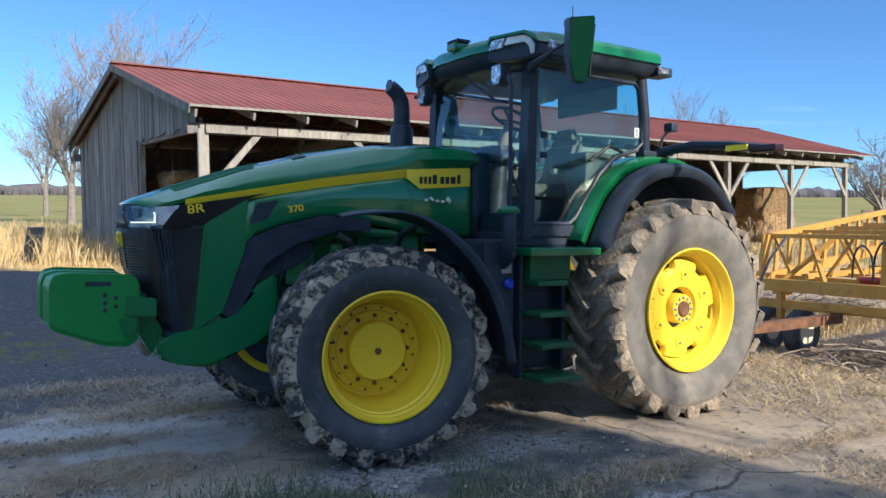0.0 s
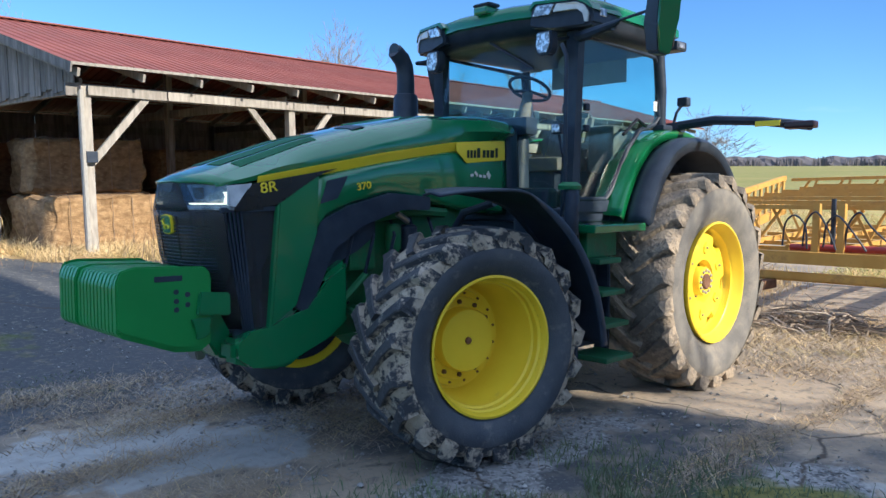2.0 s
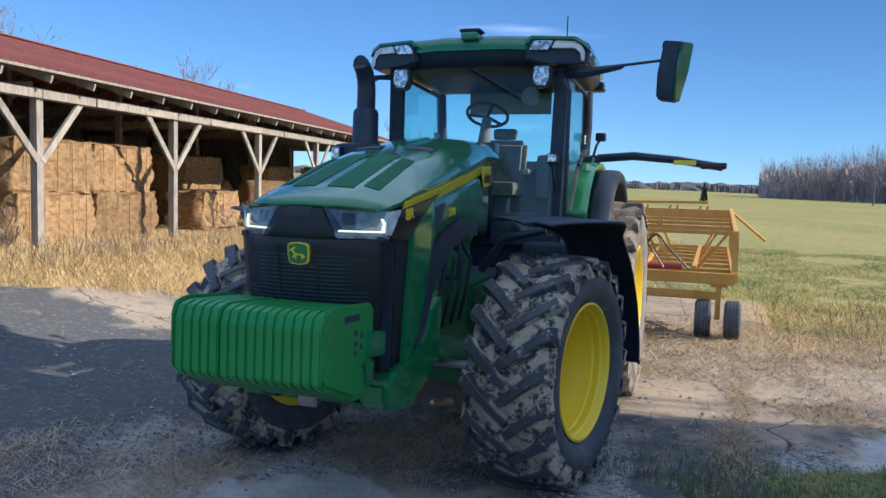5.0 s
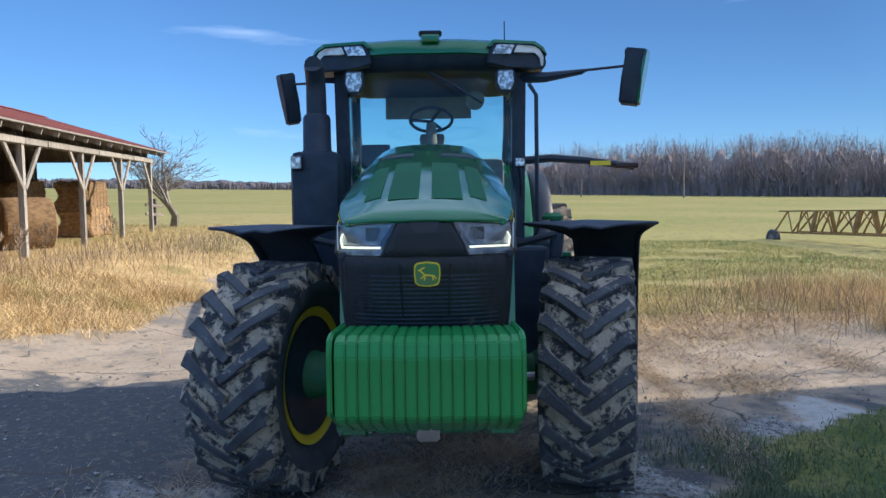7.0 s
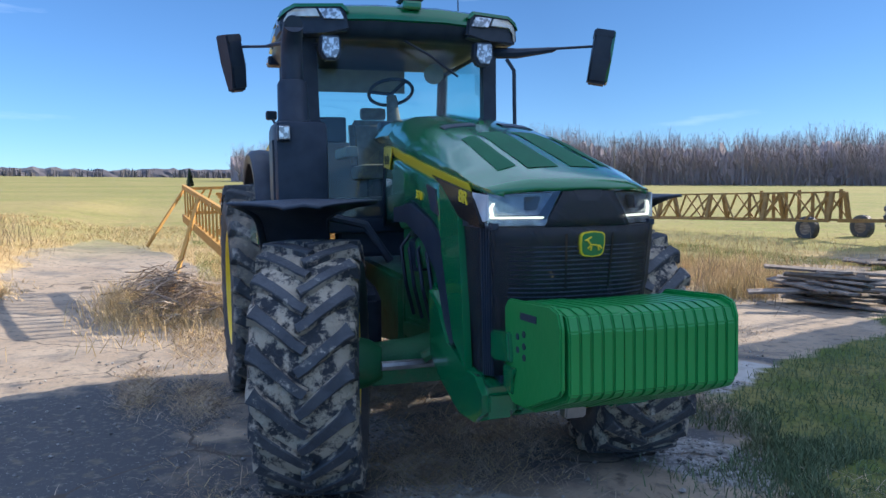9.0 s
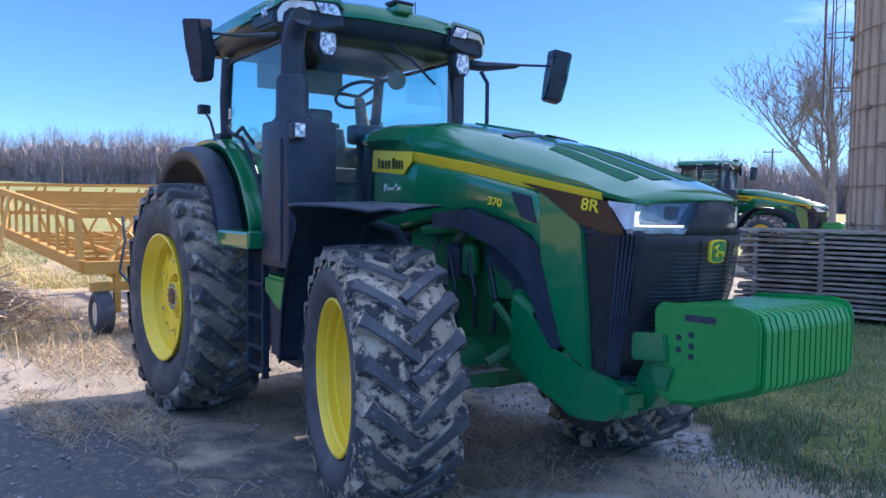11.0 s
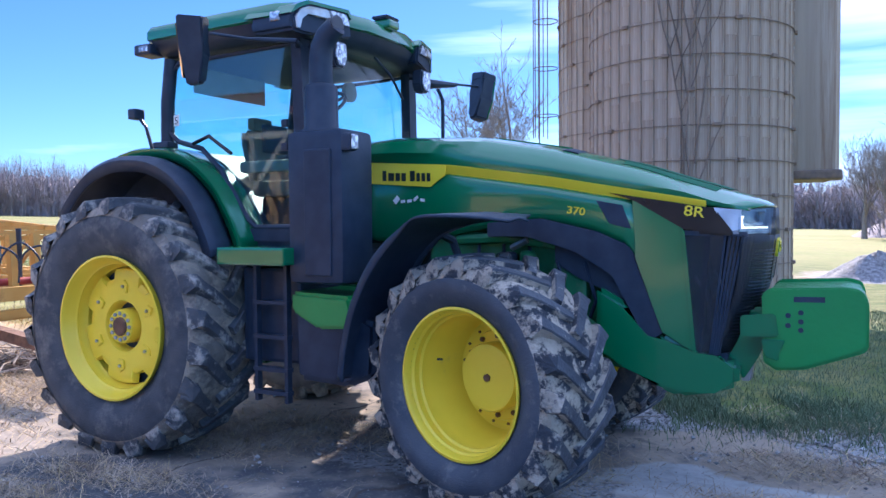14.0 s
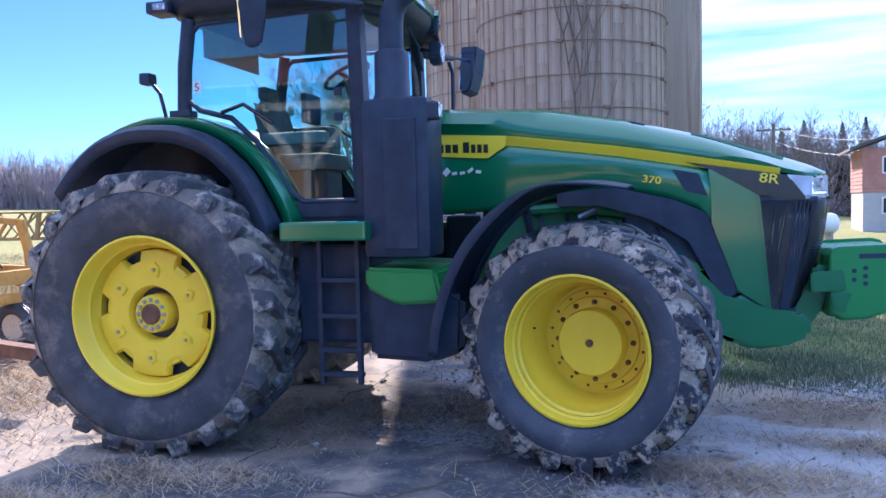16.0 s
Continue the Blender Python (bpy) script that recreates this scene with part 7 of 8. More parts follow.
def far_boom():
    """A second trussed machine across the yard."""
    a, b = Vector((-13.0, 19.4, 0)), Vector((-28.0, 16.2, 0))
    im = thing("boom_cultivator", "rusty yellow trussed boom implement on small wheels in the weeds", "farm implement", Matrix.Translation((0, 0, 0.25)))
    d = (b - a)
    side = Vector((-d.y, d.x, 0)).normalized() * 0.6

    def bar(name, p, q, w=0.07):
        return part(name, beam(bmesh.new(), p, q, w, w), DULLOCHRE, im)

    up0, up1 = Vector((0, 0, 0.55)), Vector((0, 0, 1.52))
    for sgn in (-1, 1):
        bar("chord", a + side * sgn + up0, b + side * sgn + up0, 0.08)
        bar("chord", a + side * sgn * 0.6 + up1, b + side * sgn * 0.6 + up1, 0.06)
        n = 12
        for k in range(n):
            p, q = a + d * (k / n), a + d * ((k + 0.5) / n)
            bar("lacing", p + side * sgn + up0, q + side * sgn * 0.6 + up1, 0.05)
            if k % 2 == 0:
                bar("post", p + side * sgn + up0, p + side * sgn * 0.6 + up1, 0.13)
                bar("lacing", p + side * sgn * 0.6 + up1, a + d * ((k + 0.7) / n) + side * sgn + up0, 0.06)
            bar("lacing", q + side * sgn * 0.6 + up1, a + d * ((k + 1) / n) + side * sgn + up0, 0.06)
    for k in range(8):
        p = a + d * (0.02 + 0.035 * k)
        bar("upright", p - side + up0, p - side + Vector((0, 0, 1.62 - 0.05 * (k % 3))), 0.09)
    bar("hitch", a + up0, a + Vector((3.0, 0.4, 0.6)), 0.12)
    for p, y in ((Vector((-14.0, 21.5, 0)), 0.0), (Vector((-14.3, 19.3, 0)), 0.0), (b, 0.6)):
        w = small_wheel(im, p.x, p.y - y, 0.42, 0.3, LOGWOOD)
        w.matrix_basis = pose(p.x, p.y - y, 0.25, 0, 0, 8)
    return im


far_boom()
OTHER = copy_thing(TRACTOR, pose(-10.2, 20.6, lie(-10, 20), 0, 0, 14))
OTHER.name = "tractor"
tagged(OTHER, "second green tractor parked far across the yard", "tractor")


# ---- lumber, junk, gravel, poles, house ----
def lumber_stack(cx, cy, turn, layers, across, length, label):
    rnd = random.Random(int(cx * 10) + layers)
    st = thing("lumber_stack", label, "lumber stack", pose(cx, cy, lie(cx, cy), 0, 0, turn))
    meshes = []
    for k in range(4):
        bm = box(bmesh.new(), -length / 2 * (0.9 + 0.05 * k), length / 2 * (0.94 + 0.03 * k), -0.10, 0.10, 0, 0.045, 0.006)
        meshes.append(part("plank", bm, LOGWOOD, st))
    k = 0
    for z in range(layers):
        for y in range(across):
            m = pose(rnd.uniform(-0.12, 0.12), (y - across / 2 + 0.5) * 0.23 + rnd.uniform(-0.02, 0.02), 0.1 + z * 0.085, rnd.uniform(-1.5, 1.5), rnd.uniform(-1, 1), rnd.uniform(-2, 2))
            if k < 4:
                meshes[k].matrix_basis = m
            else:
                share(meshes[k % 4], m)
            k += 1
        for x in (-0.4, 0, 0.4):
            part("spacer", box(bmesh.new(), x * length - 0.04, x * length + 0.04, -across * 0.115, across * 0.115, 0.06 + z * 0.085, 0.1 + z * 0.085), LOGWOOD, st)
    return st


lumber_stack(0.35, 9.75, 20, 17, 5, 2.6, "weathered grey lumber stacked on spacers beside the silo")


def board_heap(cx, cy, turn, count, length, label, seed):
    rnd = random.Random(seed)
    heap = thing("board_heap", label, "board heap", pose(cx, cy, lie(cx, cy), 0, 0, turn))
    first = part("plank", box(bmesh.new(), -length / 2, length / 2, -0.09, 0.09, 0, 0.04, 0.006), LOGWOOD, heap)
    for k in range(count):
        m = pose(rnd.uniform(-0.4, 0.4), rnd.uniform(-0.45, 0.45), 0.02 + 0.016 * k, rnd.uniform(-22, 22), rnd.uniform(-5, 5), rnd.uniform(-38, 38)) @ Matrix.Diagonal((rnd.uniform(0.35, 1.0), rnd.uniform(0.5, 1.4), 1, 1))
        if k == 0:
            first.matrix_basis = m
        else:
            share(first, m)
    return heap


board_heap(-1.9, 8.1, 24, 30, 1.9, "heap of grey broken boards on the slab", 3)
board_heap(-5.8, 13.8, 40, 8, 1.8, "low heap of broken boards by the weeds", 5)
board_heap(-5.4, -1.9, 60, 9, 1.6, "broken boards and scrap in the weeds", 7)
board_heap(2.9, -17.2, 10, 9, 1.6, "scrap boards beside the barn", 9)
junk = thing("scrap_panel", "dark scrap panel leaning beside the debris", "scrap panel", pose(4.35, -14.6, lie(4.35, -14.6), 0, 0, 60))
part("panel", box(bmesh.new(), -0.35, 0.35, -0.03, 0.03, 0, 0.85, 0.01, pose(0, 0, 0, -10, 0, 0)), BLACK, junk)
part("panel_edge", box(bmesh.new(), -0.37, -0.33, -0.045, 0.045, 0, 0.87, 0.005, pose(0, 0, 0, -10, 0, 0)), STEEL, junk)


def gravel_heap(cx, cy, r, h):
    bm = bmesh.new()
    rows = [[((r * f) * math.cos(a) * (1 + 0.2 * noise.noise((math.cos(a) * 2, math.sin(a) * 2, f))), (r * f) * math.sin(a), h * (0.5 + 0.5 * math.cos(math.pi * f)) * (1 + 0.25 * noise.noise((math.cos(a) * 1.5, math.sin(a) * 1.5, 4))) + 0.06 * noise.noise((f * 14 * math.cos(a), f * 14 * math.sin(a), 1))) for a in [2 * math.pi * k / 48 for k in range(48)]] for f in [i / 14 for i in range(1, 15)]]
    loft(bm, rows, True)
    bm.faces.new([v for v in bm.verts[:48]])
    ob = part("stone_heap", bm, MOUND, None, "heap of grey crushed gravel beyond the grass", smooth=True, m=pose(cx, cy, lie(cx, cy)))
    return tagged(ob, category="gravel heap")


gravel_heap(5.6, 22.0, 1.75, 0.80)


def utility_pole(az, dist, h):
    x, y = 8 + dist * math.cos(radians(az)), dist * math.sin(radians(az))
    pole = thing("utility_pole", "weathered wooden utility pole with a crossarm at the field edge", "utility pole", pose(x, y, lie(x, y), 0, 0, az + 90), "poles along the field")
    part("mast", tube(bmesh.new(), [(0, 0, -0.3), (0, 0, h)], [0.20, 0.13], 8), LOGWOOD, pole)
    part("crossarm", beam(bmesh.new(), (-1.3, 0, h - 0.5), (1.3, 0, h - 0.5), 0.12, 0.14), LOGWOOD, pole)
    for x in (-1.1, -0.4, 0.4, 1.1):
        part("insulator", turned(bmesh.new(), [(0.05, h - 0.43), (0.07, h - 0.32), (0.03, h - 0.22)], 8, "z", at=(x, 0, 0)), LIGHTGREY, pole)


for az, dist, h in ((84.6, 62, 8), (121.4, 120, 10), (149.6, 190, 11), (162.7, 200, 11), (169.8, 215, 9)):
    utility_pole(az, dist, h)


def propane_tank(x, y):
    tank = thing("gas_tank", "white horizontal gas tank on low legs by the grass", "gas tank", pose(x, y, lie(x, y), 0, 0, 12))
    part("shell", turned(bmesh.new(), [(0.02, -1.1), (0.25, -1.06), (0.40, -0.95), (0.45, -0.8), (0.45, 0.8), (0.40, 0.95), (0.25, 1.06), (0.02, 1.1)], 24, "x", at=(0, 0, 0.72)), WHITE, tank, smooth=True)
    part("dome_lid", turned(bmesh.new(), [(0.16, 1.12), (0.16, 1.26), (0.10, 1.32)], 16, "z"), LIGHTGREY, tank)
    for x in (-0.7, 0.7):
        part("leg", box(bmesh.new(), x - 0.06, x + 0.06, -0.3, 0.3, -0.05, 0.36, 0.01), LIGHTGREY, tank)


propane_tank(10.6, 30.5)


def power_line(p, q, sag):
    bm = bmesh.new()
    tube(bm, [Vector(p).lerp(Vector(q), f) - Vector((0, 0, sag * 4 * f * (1 - f))) for f in [i / 16 for i in range(17)]], 0.02, 5)
    tagged(part("power_line", bm, STEEL, None, "slack power line from the pole to the house"), category="cable")


power_line((13.9, 61.7, 7.2), (18.5, 46.5, 5.2), 0.5)
power_line((13.9, 61.7, 6.2), (18.5, 46.5, 4.3), 0.6)


def farmhouse():
    house = thing("house", "two-storey house with red siding over a pale ground floor", "house", pose(19.2, 43.5, lie(19, 43), 0, 0, -8))
    part("ground_floor", box(bmesh.new(), -3.6, 3.6, -3, 3, -0.5, 2.2, 0.02), PALEWALL, house)
    wall = part("upper_wall", box(bmesh.new(), -3.62, 3.62, -3.02, 3.02, 2.2, 4.6, 0.02), BRICKRED, house)
    for k in range(11):
        part("siding_board", box(bmesh.new(), -3.65, 3.65, -3.05, 3.05, 2.22 + 0.215 * k, 2.40 + 0.215 * k), BRICKRED, wall)
    part("roof", slab([(-4.3, 4.5), (0, 6.0), (4.3, 4.5), (4.3, 4.65), (0, 6.2), (-4.3, 4.65)], -3.5, 3.5), DARKROOF, house)
    for x, z in ((-2.2, 1.0), (-2.2, 3.2), (1.0, 3.2), (1.4, 1.0)):
        w = part("window", box(bmesh.new(), x - 0.5, x + 0.5, -3.09, -3.0, z, z + 0.95, 0.01), WHITE, house)
        part("window_pane", box(bmesh.new(), x - 0.42, x + 0.42, -3.10, -3.06, z + 0.08, z + 0.87), GLOSSY, w)


farmhouse()


def conifer(x, y, h, seed):
    rnd = random.Random(seed)
    tree = thing("conifer", "dark green conifer at the edge of the woods", "tree", pose(x, y, lie(x, y)))
    part("trunk", tube(bmesh.new(), [(0, 0, 0), (0, 0, h * 0.9)], [0.2, 0.05], 6), BARK, tree)
    V, F = [], []
    for k in range(700):
        f = rnd.random() ** 0.8
        z = h * (0.12 + 0.88 * f)
        rad = (1 - f) * h * 0.22 * rnd.uniform(0.4, 1.1) + 0.1
        a = rnd.uniform(0, 6.28)
        p = Vector((0.2 * rad * math.cos(a), 0.2 * rad * math.sin(a), z))
        q = Vector((rad * math.cos(a), rad * math.sin(a), z - rad * rnd.uniform(0.1, 0.5)))
        s = Vector((-math.sin(a), math.cos(a), 0)) * 0.16
        b = len(V)
        V.extend((tuple(p), tuple(q - s), tuple(q + Vector((0, 0, -0.15)) + s)))
        F.append((b, b + 1, b + 2))
    crown = new("crown", mesh_of("crown", V, F, CONIFER))
    crown.parent = tree


for x, y, h, seed in ((19.5, 93, 10.5, 1), (22.5, 96, 11.5, 2), (15.5, 99, 10, 3), (26.5, 95, 11, 5), (30, 99, 12, 6), (-150, 0, 3.6, 4)):
    conifer(x, y, h, seed)
fence = thing("fence_post", "short wooden fence post with rails by the barn end", "fence", pose(-30.5, -14.2, lie(-30.5, -14.2)))
part("post", beam(bmesh.new(), (0, 0, -0.2), (0, 0, 1.3), 0.18, 0.18, (0, 1, 0)), LOGWOOD, fence)
for z in (0.5, 0.95):
    part("rail", beam(bmesh.new(), (-0.9, 0.1, z), (1.2, 0.0, z + 0.05), 0.06, 0.14), LOGWOOD, fence)


# silo extras: chute, ladder cage, dead vine
part("chute", box(bmesh.new(), 1.62, 2.95, 0.55, 1.35, 2.7, 16.0, 0.28), STAVE, SILO, "half-round chute up the silo wall", smooth=True)
part("chute_band", box(bmesh.new(), 1.60, 3.02, 0.50, 1.40, 2.75, 2.95, 0.05), HOOP, SILO)
cage = part("ladder", tube(bmesh.new(), [(-2.95, -1.0, 2.6), (-2.95, -1.0, 16)], 0.02, 6), HOOP, SILO2, "caged steel ladder")
for k in range(5):
    a = radians(100 + 45 * k)
    part("cage_bar", tube(bmesh.new(), [(-2.75 + 0.38 * math.cos(a), -1.0 + 0.38 * math.sin(a), 4.5), (-2.75 + 0.38 * math.cos(a), -1.0 + 0.38 * math.sin(a), 16)], 0.016, 5), HOOP, cage)
hoop_ = part("cage_hoop", tube(bmesh.new(), [(-2.75 + 0.38 * math.cos(2 * math.pi * k / 16), -1.0 + 0.38 * math.sin(2 * math.pi * k / 16), 0) for k in range(17)], 0.016, 5), HOOP, cage)
hoop_.matrix_basis = pose(0, 0, 5.2)
for k in range(1, 8):
    share(hoop_, pose(0, 0, 5.2 + 1.45 * k))


def vine():
    rnd = random.Random(6)
    bm = bmesh.new()

    def run(a, z, da, up, r, depth):
        pts = []
        for k in range(9):
            pts.append(((2.1 + 0.05) * math.cos(radians(a)), (2.1 + 0.05) * math.sin(radians(a)), z))
            a += da + rnd.uniform(-1.6, 1.6)
            z += up * rnd.uniform(0.6, 1.2)
            if depth and k > 1 and rnd.random() < 0.62:
                run(a, z, rnd.choice((-1, 1)) * rnd.uniform(1.2, 4.5), up * rnd.uniform(0.4, 1.0), r * 0.6, depth - 1)
        tube(bm, pts, [r * (1 - 0.07 * k) for k in range(9)], 5)

    run(282, 0.1, -0.2, 0.72, 0.034, 1)
    run(280, 2.4, -1.8, 0.55, 0.022, 1)
    run(284, 3.0, 0.8, 0.6, 0.022, 1)
    part("vine", bm, TWIGS, SILO, "dead brown climbing vine")


vine()


# ---- grass, weeds, straw, stones ----
def scatter(name, label, material, count, where, blade, seed):
    """Many thin blades; blade gives height, width, lean."""
    rnd = random.Random(seed)
    V, F = [], []
    for k in range(count):
        x, y = where(rnd)
        if x is None:
            continue
        h, w, lean = blade(rnd)
        z = lie(x, y) - 0.01
        a, t = rnd.uniform(0, 6.28), rnd.uniform(0, 6.28)
        dx, dy = math.cos(a) * w, math.sin(a) * w
        lx, ly = math.cos(t) * lean * h, math.sin(t) * lean * h
        up = h * math.sqrt(max(0.05, 1 - lean * lean))
        b = len(V)
        V.extend(((x - dx, y - dy, z), (x + dx, y + dy, z), (x + dx * 0.7 + lx * 0.4, y + dy * 0.7 + ly * 0.4, z + up * 0.6), (x - dx * 0.7 + lx * 0.4, y - dy * 0.7 + ly * 0.4, z + up * 0.6), (x + lx, y + ly, z + up)))
        F.extend(((b, b + 1, b + 2, b + 3), (b + 3, b + 2, b + 4)))
    return tagged(new(name, mesh_of(name, V, F, material)), label, "grass", kind="stuff")


def patchy(x, y, s=0.6, at=0.0):
    return noise.noise((x * s, y * s, 7)) > at


def green_spots(rnd):
    x, y = rnd.uniform(-1.5, 13), rnd.uniform(0.8, 12)
    return (x, y) if cover(x, y)[0] * 0.9 + 0.15 * noise.noise((x * 2, y * 2, 1)) > rnd.uniform(0.2, 0.9) and math.hypot(x - 1.85, y - 12.2) > 2.3 else (None, None)


def yard_grass(rnd):
    x, y = rnd.uniform(2.2, 8.5), rnd.uniform(-3.5, 3.2)
    return (x, y) if patchy(x, y, 0.8, 0.22) and not (abs(y) < 1.5 and x < 4.1) else (None, None)


def dry_spots(rnd):
    x, y = rnd.uniform(-30, 6), rnd.uniform(-24, 12)
    g = cover(x, y)
    if rnd.random() > g[1] * (1.0 if patchy(x, y, 0.35, -0.25) else 0.25):
        return None, None
    if -9.8 < x < -4.2 and -1.3 < y < 2.6 or (y > 1.0 and (x < -10 or rnd.random() < 0.85)):
        return None, None
    q = BARN.inverted() @ Vector((x, y, 0))
    return (x, y) if not (-0.2 < q.x < 27 and 0.8 < q.y < 9.4) else (None, None)


def tall_weeds(rnd):
    k = rnd.randint(0, 3)
    cx, cy, sx, sy = ((-6.5, 7.0, 2.2, 1.5), (-17.0, -7.5, 3.0, 0.8), (-2.5, -8.6, 2.2, 0.4), (-9, -8.8, 4.0, 0.6))[k]
    return rnd.gauss(cx, sx), rnd.gauss(cy, sy)


def weed_bed(rnd):
    k = rnd.randint(0, 5)
    cx, cy, sx, sy = ((-6.6, 10.0, 1.3, 1.0), (-7.8, 7.6, 1.2, 0.8), (-5.4, 8.8, 0.9, 0.7), (-9.4, 9.3, 1.5, 1.2), (-3.5, 7.5, 0.30, 0.3), (-12.0, 14.0, 2.6, 1.8))[k]
    return rnd.gauss(cx, sx), rnd.gauss(cy, sy)


MATS = ((0.9, -0.1, 0.55, 0.25), (0.5, -0.75, 0.40, 0.18), (0.4, -1.75, 0.50, 0.14), (4.2, -1.15, 0.45, 0.16), (4.9, 0.65, 0.40, 0.22), (3.0, -0.4, 0.35, 0.2), (4.0, -1.75, 0.75, 0.25), (4.6, -2.6, 0.7, 0.2), (5.1, -0.35, 0.5, 0.12), (-0.9, 3.75, 0.8, 0.5), (2.8, 0.1, 0.5, 0.3), (2.35, 0.6, 0.3, 0.3), (1.6, 2.4, 0.55, 0.10), (-1.45, 1.75, 0.30, 0.45), (-2.9, 1.9, 0.5, 0.6), (-2.2, 0.2, 0.3, 0.8), (-0.6, 2.5, 0.6, 0.06), (-0.3, -2.3, 0.5, 0.1), (-3.4, 4.2, 0.6, 0.5), (-1.4, 5.1, 0.6, 0.2), (0.1, 3.3, 0.3, 0.25), (-4.8, 5.2, 1.0, 0.6), (-2.1, 3.0, 0.6, 0.25), (5.8, 2.0, 0.9, 0.4))


def litter(rnd):
    a, b, sx, sy = rnd.choice(MATS)
    return rnd.gauss(a, sx), rnd.gauss(b, sy)


def slab_edge(rnd):
    """Stalks and straw where the slab runs out towards the field."""
    y = rnd.uniform(-2.0, 8.5)
    return rnd.gauss(lerp(y, [(-2, -3.5), (1, -3.5), (3, -4.3), (6, -5.4), (9, -6.9)]), 1.2), y


def verge(rnd):
    x, y = rnd.gauss(4.3, 1.0), rnd.gauss(2.2, 0.45)
    return (x, y) if patchy(x, y, 1.1, -0.15) else (None, None)


def near_dry(rnd):
    x, y = (rnd.uniform(-9, 2.5), rnd.uniform(-12, -5)) if rnd.random() < 0.975 else (rnd.uniform(-9, -3), rnd.uniform(2.5, 9))
    return (x, y) if rnd.random() < cover(x, y)[1] * (1.0 if patchy(x, y, 0.5, -0.1) else 0.35) else (None, None)


def meadow(rnd):
    x, y = -5.5 - 22 * rnd.random() ** 1.5, rnd.uniform(-1.5, 14)
    return (x, y) if patchy(x, y, 0.4, -0.2) and (x < -10 or y > 3.2) and (x < -5 or patchy(x, y, 0.9, 0.0)) else (None, None)


scatter("lawn_grass", "short green grass at the yard's edge", BLADES, 100000, green_spots, lambda r: (r.uniform(0.03, 0.10), 0.004, r.uniform(0.2, 0.9)), 1)
scatter("yard_grass", "thin dull grass between the slabs", BLADES, 14000, yard_grass, lambda r: (r.uniform(0.015, 0.06), 0.003, r.uniform(0.4, 0.95)), 2)
scatter("verge_grass", "ragged green grass tufts beside the wheel", BLADES, 16000, verge, lambda r: (r.uniform(0.03, 0.13), 0.004, r.uniform(0.2, 0.9)), 11)
scatter("dry_grass", "matted golden dry grass", STRAW, 140000, dry_spots, lambda r: (r.uniform(0.08, 0.22) + 0.22 * r.random() ** 4, 0.0065, r.uniform(0.6, 0.99)), 3)
scatter("matted_grass", "tangled golden dry grass at the yard's edge", STRAW, 150000, near_dry, lambda r: (r.uniform(0.10, 0.30) + 0.28 * r.random() ** 3, 0.0050, r.uniform(0.62, 0.985)), 12)
scatter("meadow_grass", "yellow-green matted meadow grass", MEADOW, 150000, meadow, lambda r: (r.uniform(0.05, 0.17), 0.0055, r.uniform(0.65, 0.99)), 13)
scatter("tall_grass", "tall rust-brown grass beside the barn", STRAW, 4200, lambda r: (r.gauss(3.4, 1.2), r.uniform(-27, -13)), lambda r: (r.uniform(0.25, 0.95), 0.009, r.uniform(0.1, 0.7)), 17)
scatter("golden_weeds", "tall pale golden weeds on the old slab", STRAW, 13000, weed_bed, lambda r: (r.uniform(0.10, 0.35) + 0.35 * r.random() ** 3, 0.0045, r.uniform(0.25, 0.92)), 14)
scatter("weeds", "brown seeding weeds", TWIGS, 2600, tall_weeds, lambda r: (r.uniform(0.3, 0.8), 0.005, r.uniform(0.1, 0.7)), 4)
scatter("straw_litter", "loose straw and stalks on the concrete", STRAW, 12500, litter, lambda r: (r.uniform(0.05, 0.22), 0.0022, r.uniform(0.90, 0.998)), 5)
scatter("stalk_litter", "brown stalks and leaf mould lying on the yard", DEADWOOD, 43000, litter, lambda r: (r.uniform(0.04, 0.20), 0.0032, r.uniform(0.88, 0.998)), 18)
scatter("edge_straw", "orange straw and stalks strewn along the slab edge", STRAW, 24000, slab_edge, lambda r: (r.uniform(0.06, 0.28), 0.0036, r.uniform(0.86, 0.998)), 19)
scatter("slab_debris", "brown stalks and leaf litter along the slab edge", DEADWOOD, 22000, slab_edge, lambda r: (r.uniform(0.04, 0.25), 0.005, r.uniform(0.85, 0.995)), 16)


def brush_heap(cx, cy, rx, ry, h, count, seed, label):
    """A tangle of bent dead branches piled up, fine twigs among them."""
    rnd = random.Random(seed)
    heap = thing("brush_heap", label, "brush heap", pose(cx, cy, lie(cx, cy) - 0.02))
    for name, share_of, r0, ln in (("branch_tangle", 0.25, 0.012, 1.1), ("twig_tangle", 0.75, 0.005, 0.6)):
        bm = bmesh.new()
        for k in range(int(count * share_of)):
            a, f = rnd.uniform(0, 6.28), math.sqrt(rnd.random())
            x, y = rx * f * math.cos(a), ry * f * math.sin(a)
            z = h * (1 - f * f) * rnd.random()
            t, up = rnd.uniform(0, 6.28), rnd.uniform(-0.35, 0.6)
            d = Vector((math.cos(t), math.sin(t), up)) * ln * rnd.uniform(0.3, 1.0) * 0.5
            bow = Vector((rnd.uniform(-1, 1), rnd.uniform(-1, 1), rnd.uniform(-0.2, 1))) * 0.12 * ln
            c = Vector((x, y, z))
            pts = [c - d, c - d * 0.3 + bow, c + d * 0.4 + bow * 0.8, c + d]
            for q in pts:
                q.z = max(q.z, 0.01)
            r = r0 * rnd.uniform(0.6, 1.3)
            tube(bm, pts, [r, r * 0.9, r * 0.7, r * 0.35], 3, False)
        tagged(part(name, bm, DEADWOOD if name == "branch_tangle" else TWIGS, heap), kind="stuff")
    return heap


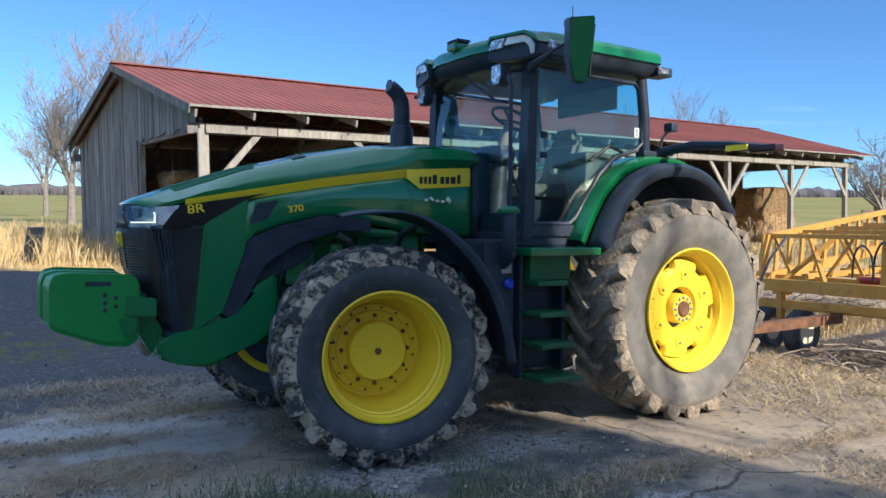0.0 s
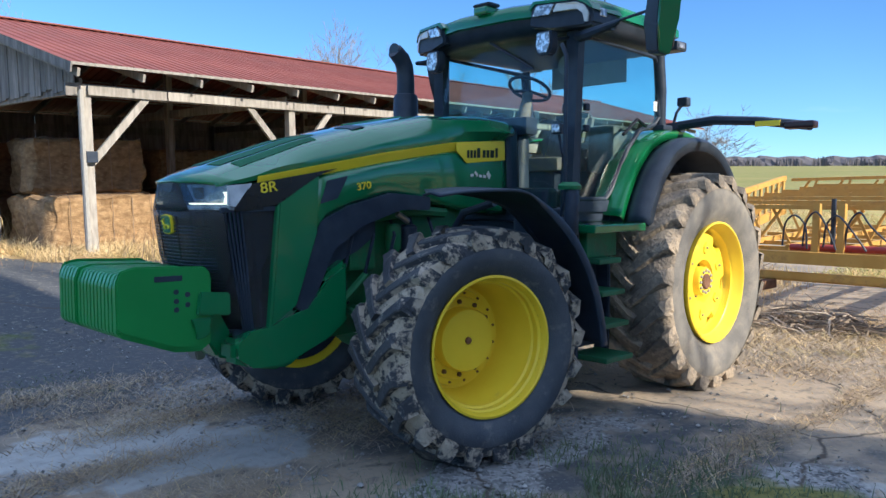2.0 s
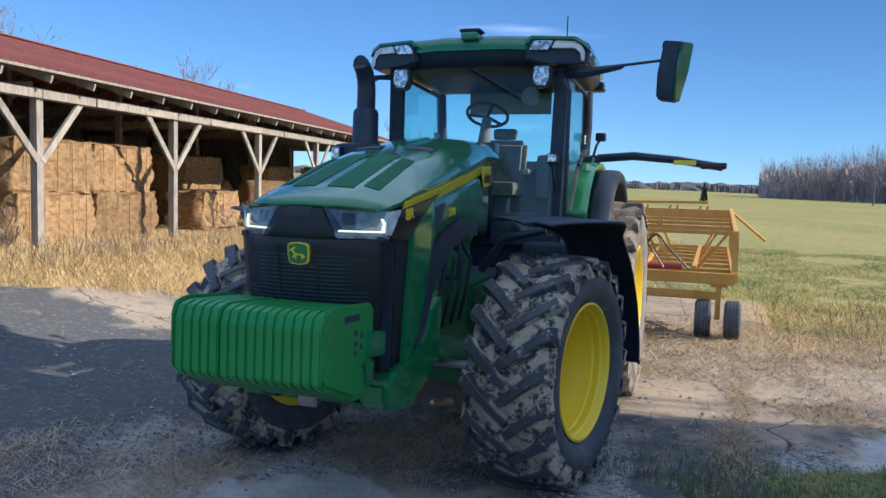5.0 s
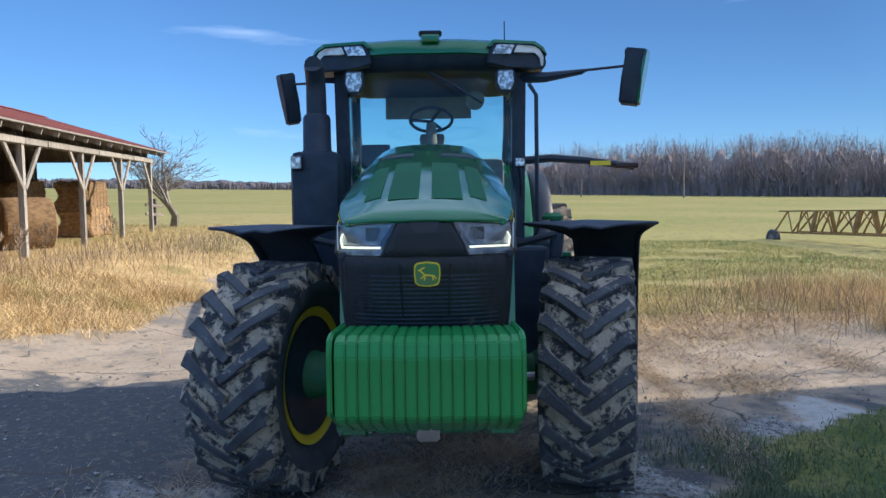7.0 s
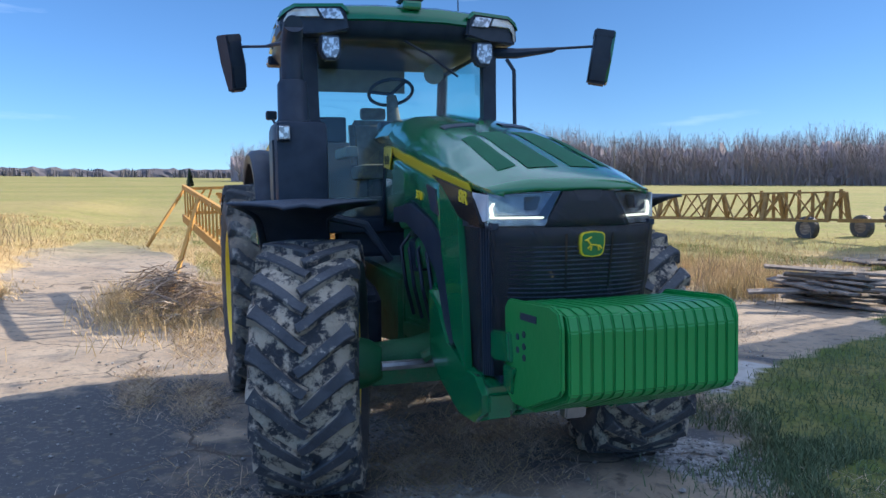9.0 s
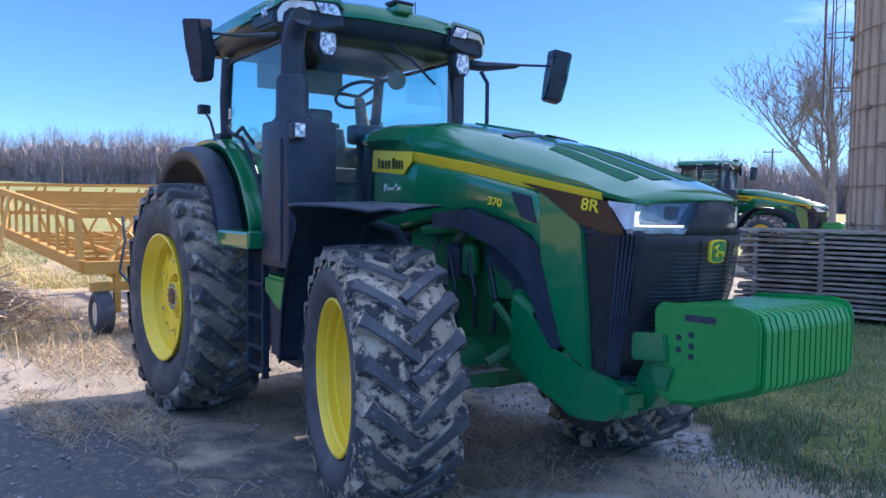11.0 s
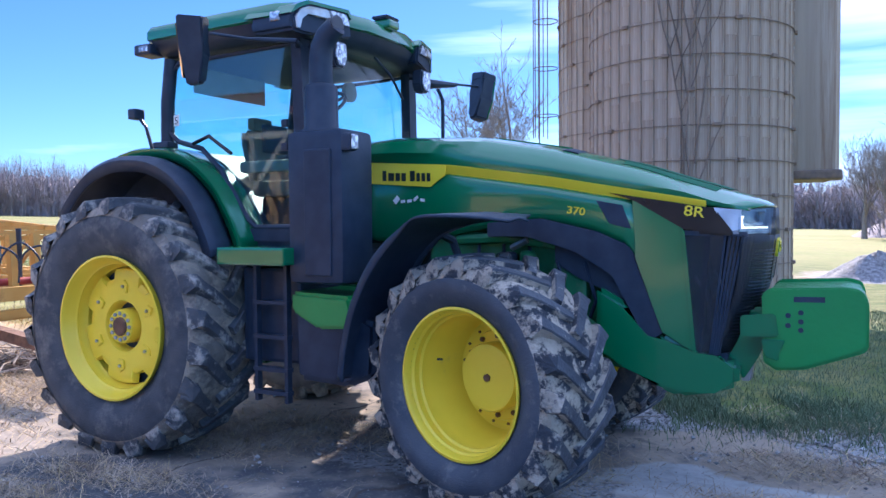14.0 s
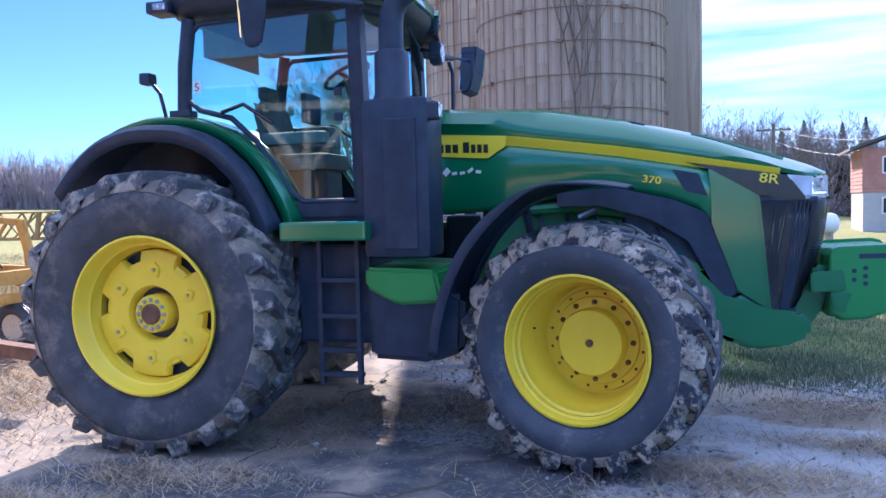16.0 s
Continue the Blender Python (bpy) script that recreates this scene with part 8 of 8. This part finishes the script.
brush_heap(-5.6, -2.0, 1.25, 0.65, 0.75, 900, 41, "heap of dead grey branches and twigs beside the implement")
brush_heap(-7.9, -2.3, 1.5, 0.7, 0.65, 600, 42, "low tangle of dead branches grown through with grass")
brush_heap(-4.0, 0.9, 0.55, 0.9, 0.32, 420, 43, "thin spread of dead twigs on the slab by the implement")
scatter("brush_grass", "dry grass grown through the brush heap", STRAW, 9000, lambda r: (r.gauss(-6.6, 1.4), r.gauss(-2.15, 0.5)), lambda r: (r.uniform(0.1, 0.5), 0.005, r.uniform(0.3, 0.95)), 15)


def dead_weed(x, y, h, seed):
    """A dried weed with upswept side branches."""
    rnd = random.Random(seed)
    weed = thing("dead_weed", "dry branching weed standing by the barn", "weed", pose(x, y, lie(x, y) - 0.02), group="weeds by the barn")
    bm = bmesh.new()
    tube(bm, [(0, 0, 0), (0.02, 0.01, h * 0.5), (rnd.uniform(-0.06, 0.06), 0.03, h)], [0.012, 0.009, 0.004], 5)
    for k in range(16):
        f = rnd.uniform(0.22, 0.9)
        a = rnd.uniform(0, 6.28)
        ln = h * 0.38 * (1.1 - f * 0.7)
        p = Vector((0.02 * f, 0.02 * f, h * f))
        q = p + Vector((math.cos(a) * 0.75, math.sin(a) * 0.75, 0.45)) * ln
        r = q + Vector((math.cos(a) * 0.25, math.sin(a) * 0.25, 0.5)) * ln * 0.6
        tube(bm, [p, q, r], [0.007, 0.006, 0.004], 4)
        for g in range(5):
            m = q.lerp(r, rnd.uniform(-0.6, 1.0))
            tube(bm, [m, m + Vector((rnd.uniform(-0.05, 0.05), rnd.uniform(-0.05, 0.05), rnd.uniform(0.03, 0.12)))], [0.005, 0.008], 4)
    part("stalk", bm, DEADWOOD if seed % 2 else TWIGS, weed)


for k, (s, d, h) in enumerate(((1.9, -0.6, 0.95), (2.7, -0.7, 0.8), (3.3, -0.5, 0.9), (2.2, -0.9, 0.6), (10.3, -0.5, 1.0), (11.1, -0.4, 0.8), (11.9, -0.6, 0.95), (12.6, -0.3, 0.75), (13.2, -0.7, 0.85), (18.9, -0.4, 1.0), (20.2, -0.3, 0.9))):
    spot = BARN @ Vector((s, d, 0))
    dead_weed(spot.x, spot.y, h, k)


def stones():
    rnd = random.Random(8)
    V, F = [], []
    for k in range(52000):
        x, y = rnd.uniform(-2, 8.0), rnd.uniform(-6.0, 4.5)
        if rnd.random() > 0.06 + 0.94 * wear_and_shade(x, y)[2] or cover(x, y)[0] > 0.25:
            continue
        r = 0.004 + 0.019 * rnd.random() ** 4
        z = lie(x, y) + r * 0.2
        b = len(V)
        for dx, dy, dz in ((1, 0, 0), (-1, 0, 0), (0, 1, 0), (0, -1, 0), (0, 0, 0.8), (0, 0, -0.8)):
            V.append((x + dx * r * rnd.uniform(0.7, 1.5), y + dy * r * rnd.uniform(0.7, 1.5), z + dz * r))
        F.extend([(b + i, b + j, b + m) for i, j in ((0, 2), (2, 1), (1, 3), (3, 0)) for m in (4, 5)])
    tagged(new("gravel", mesh_of("gravel", V, F, GRAVEL)), "scattered pale gravel on the concrete", "gravel", kind="stuff")


stones()
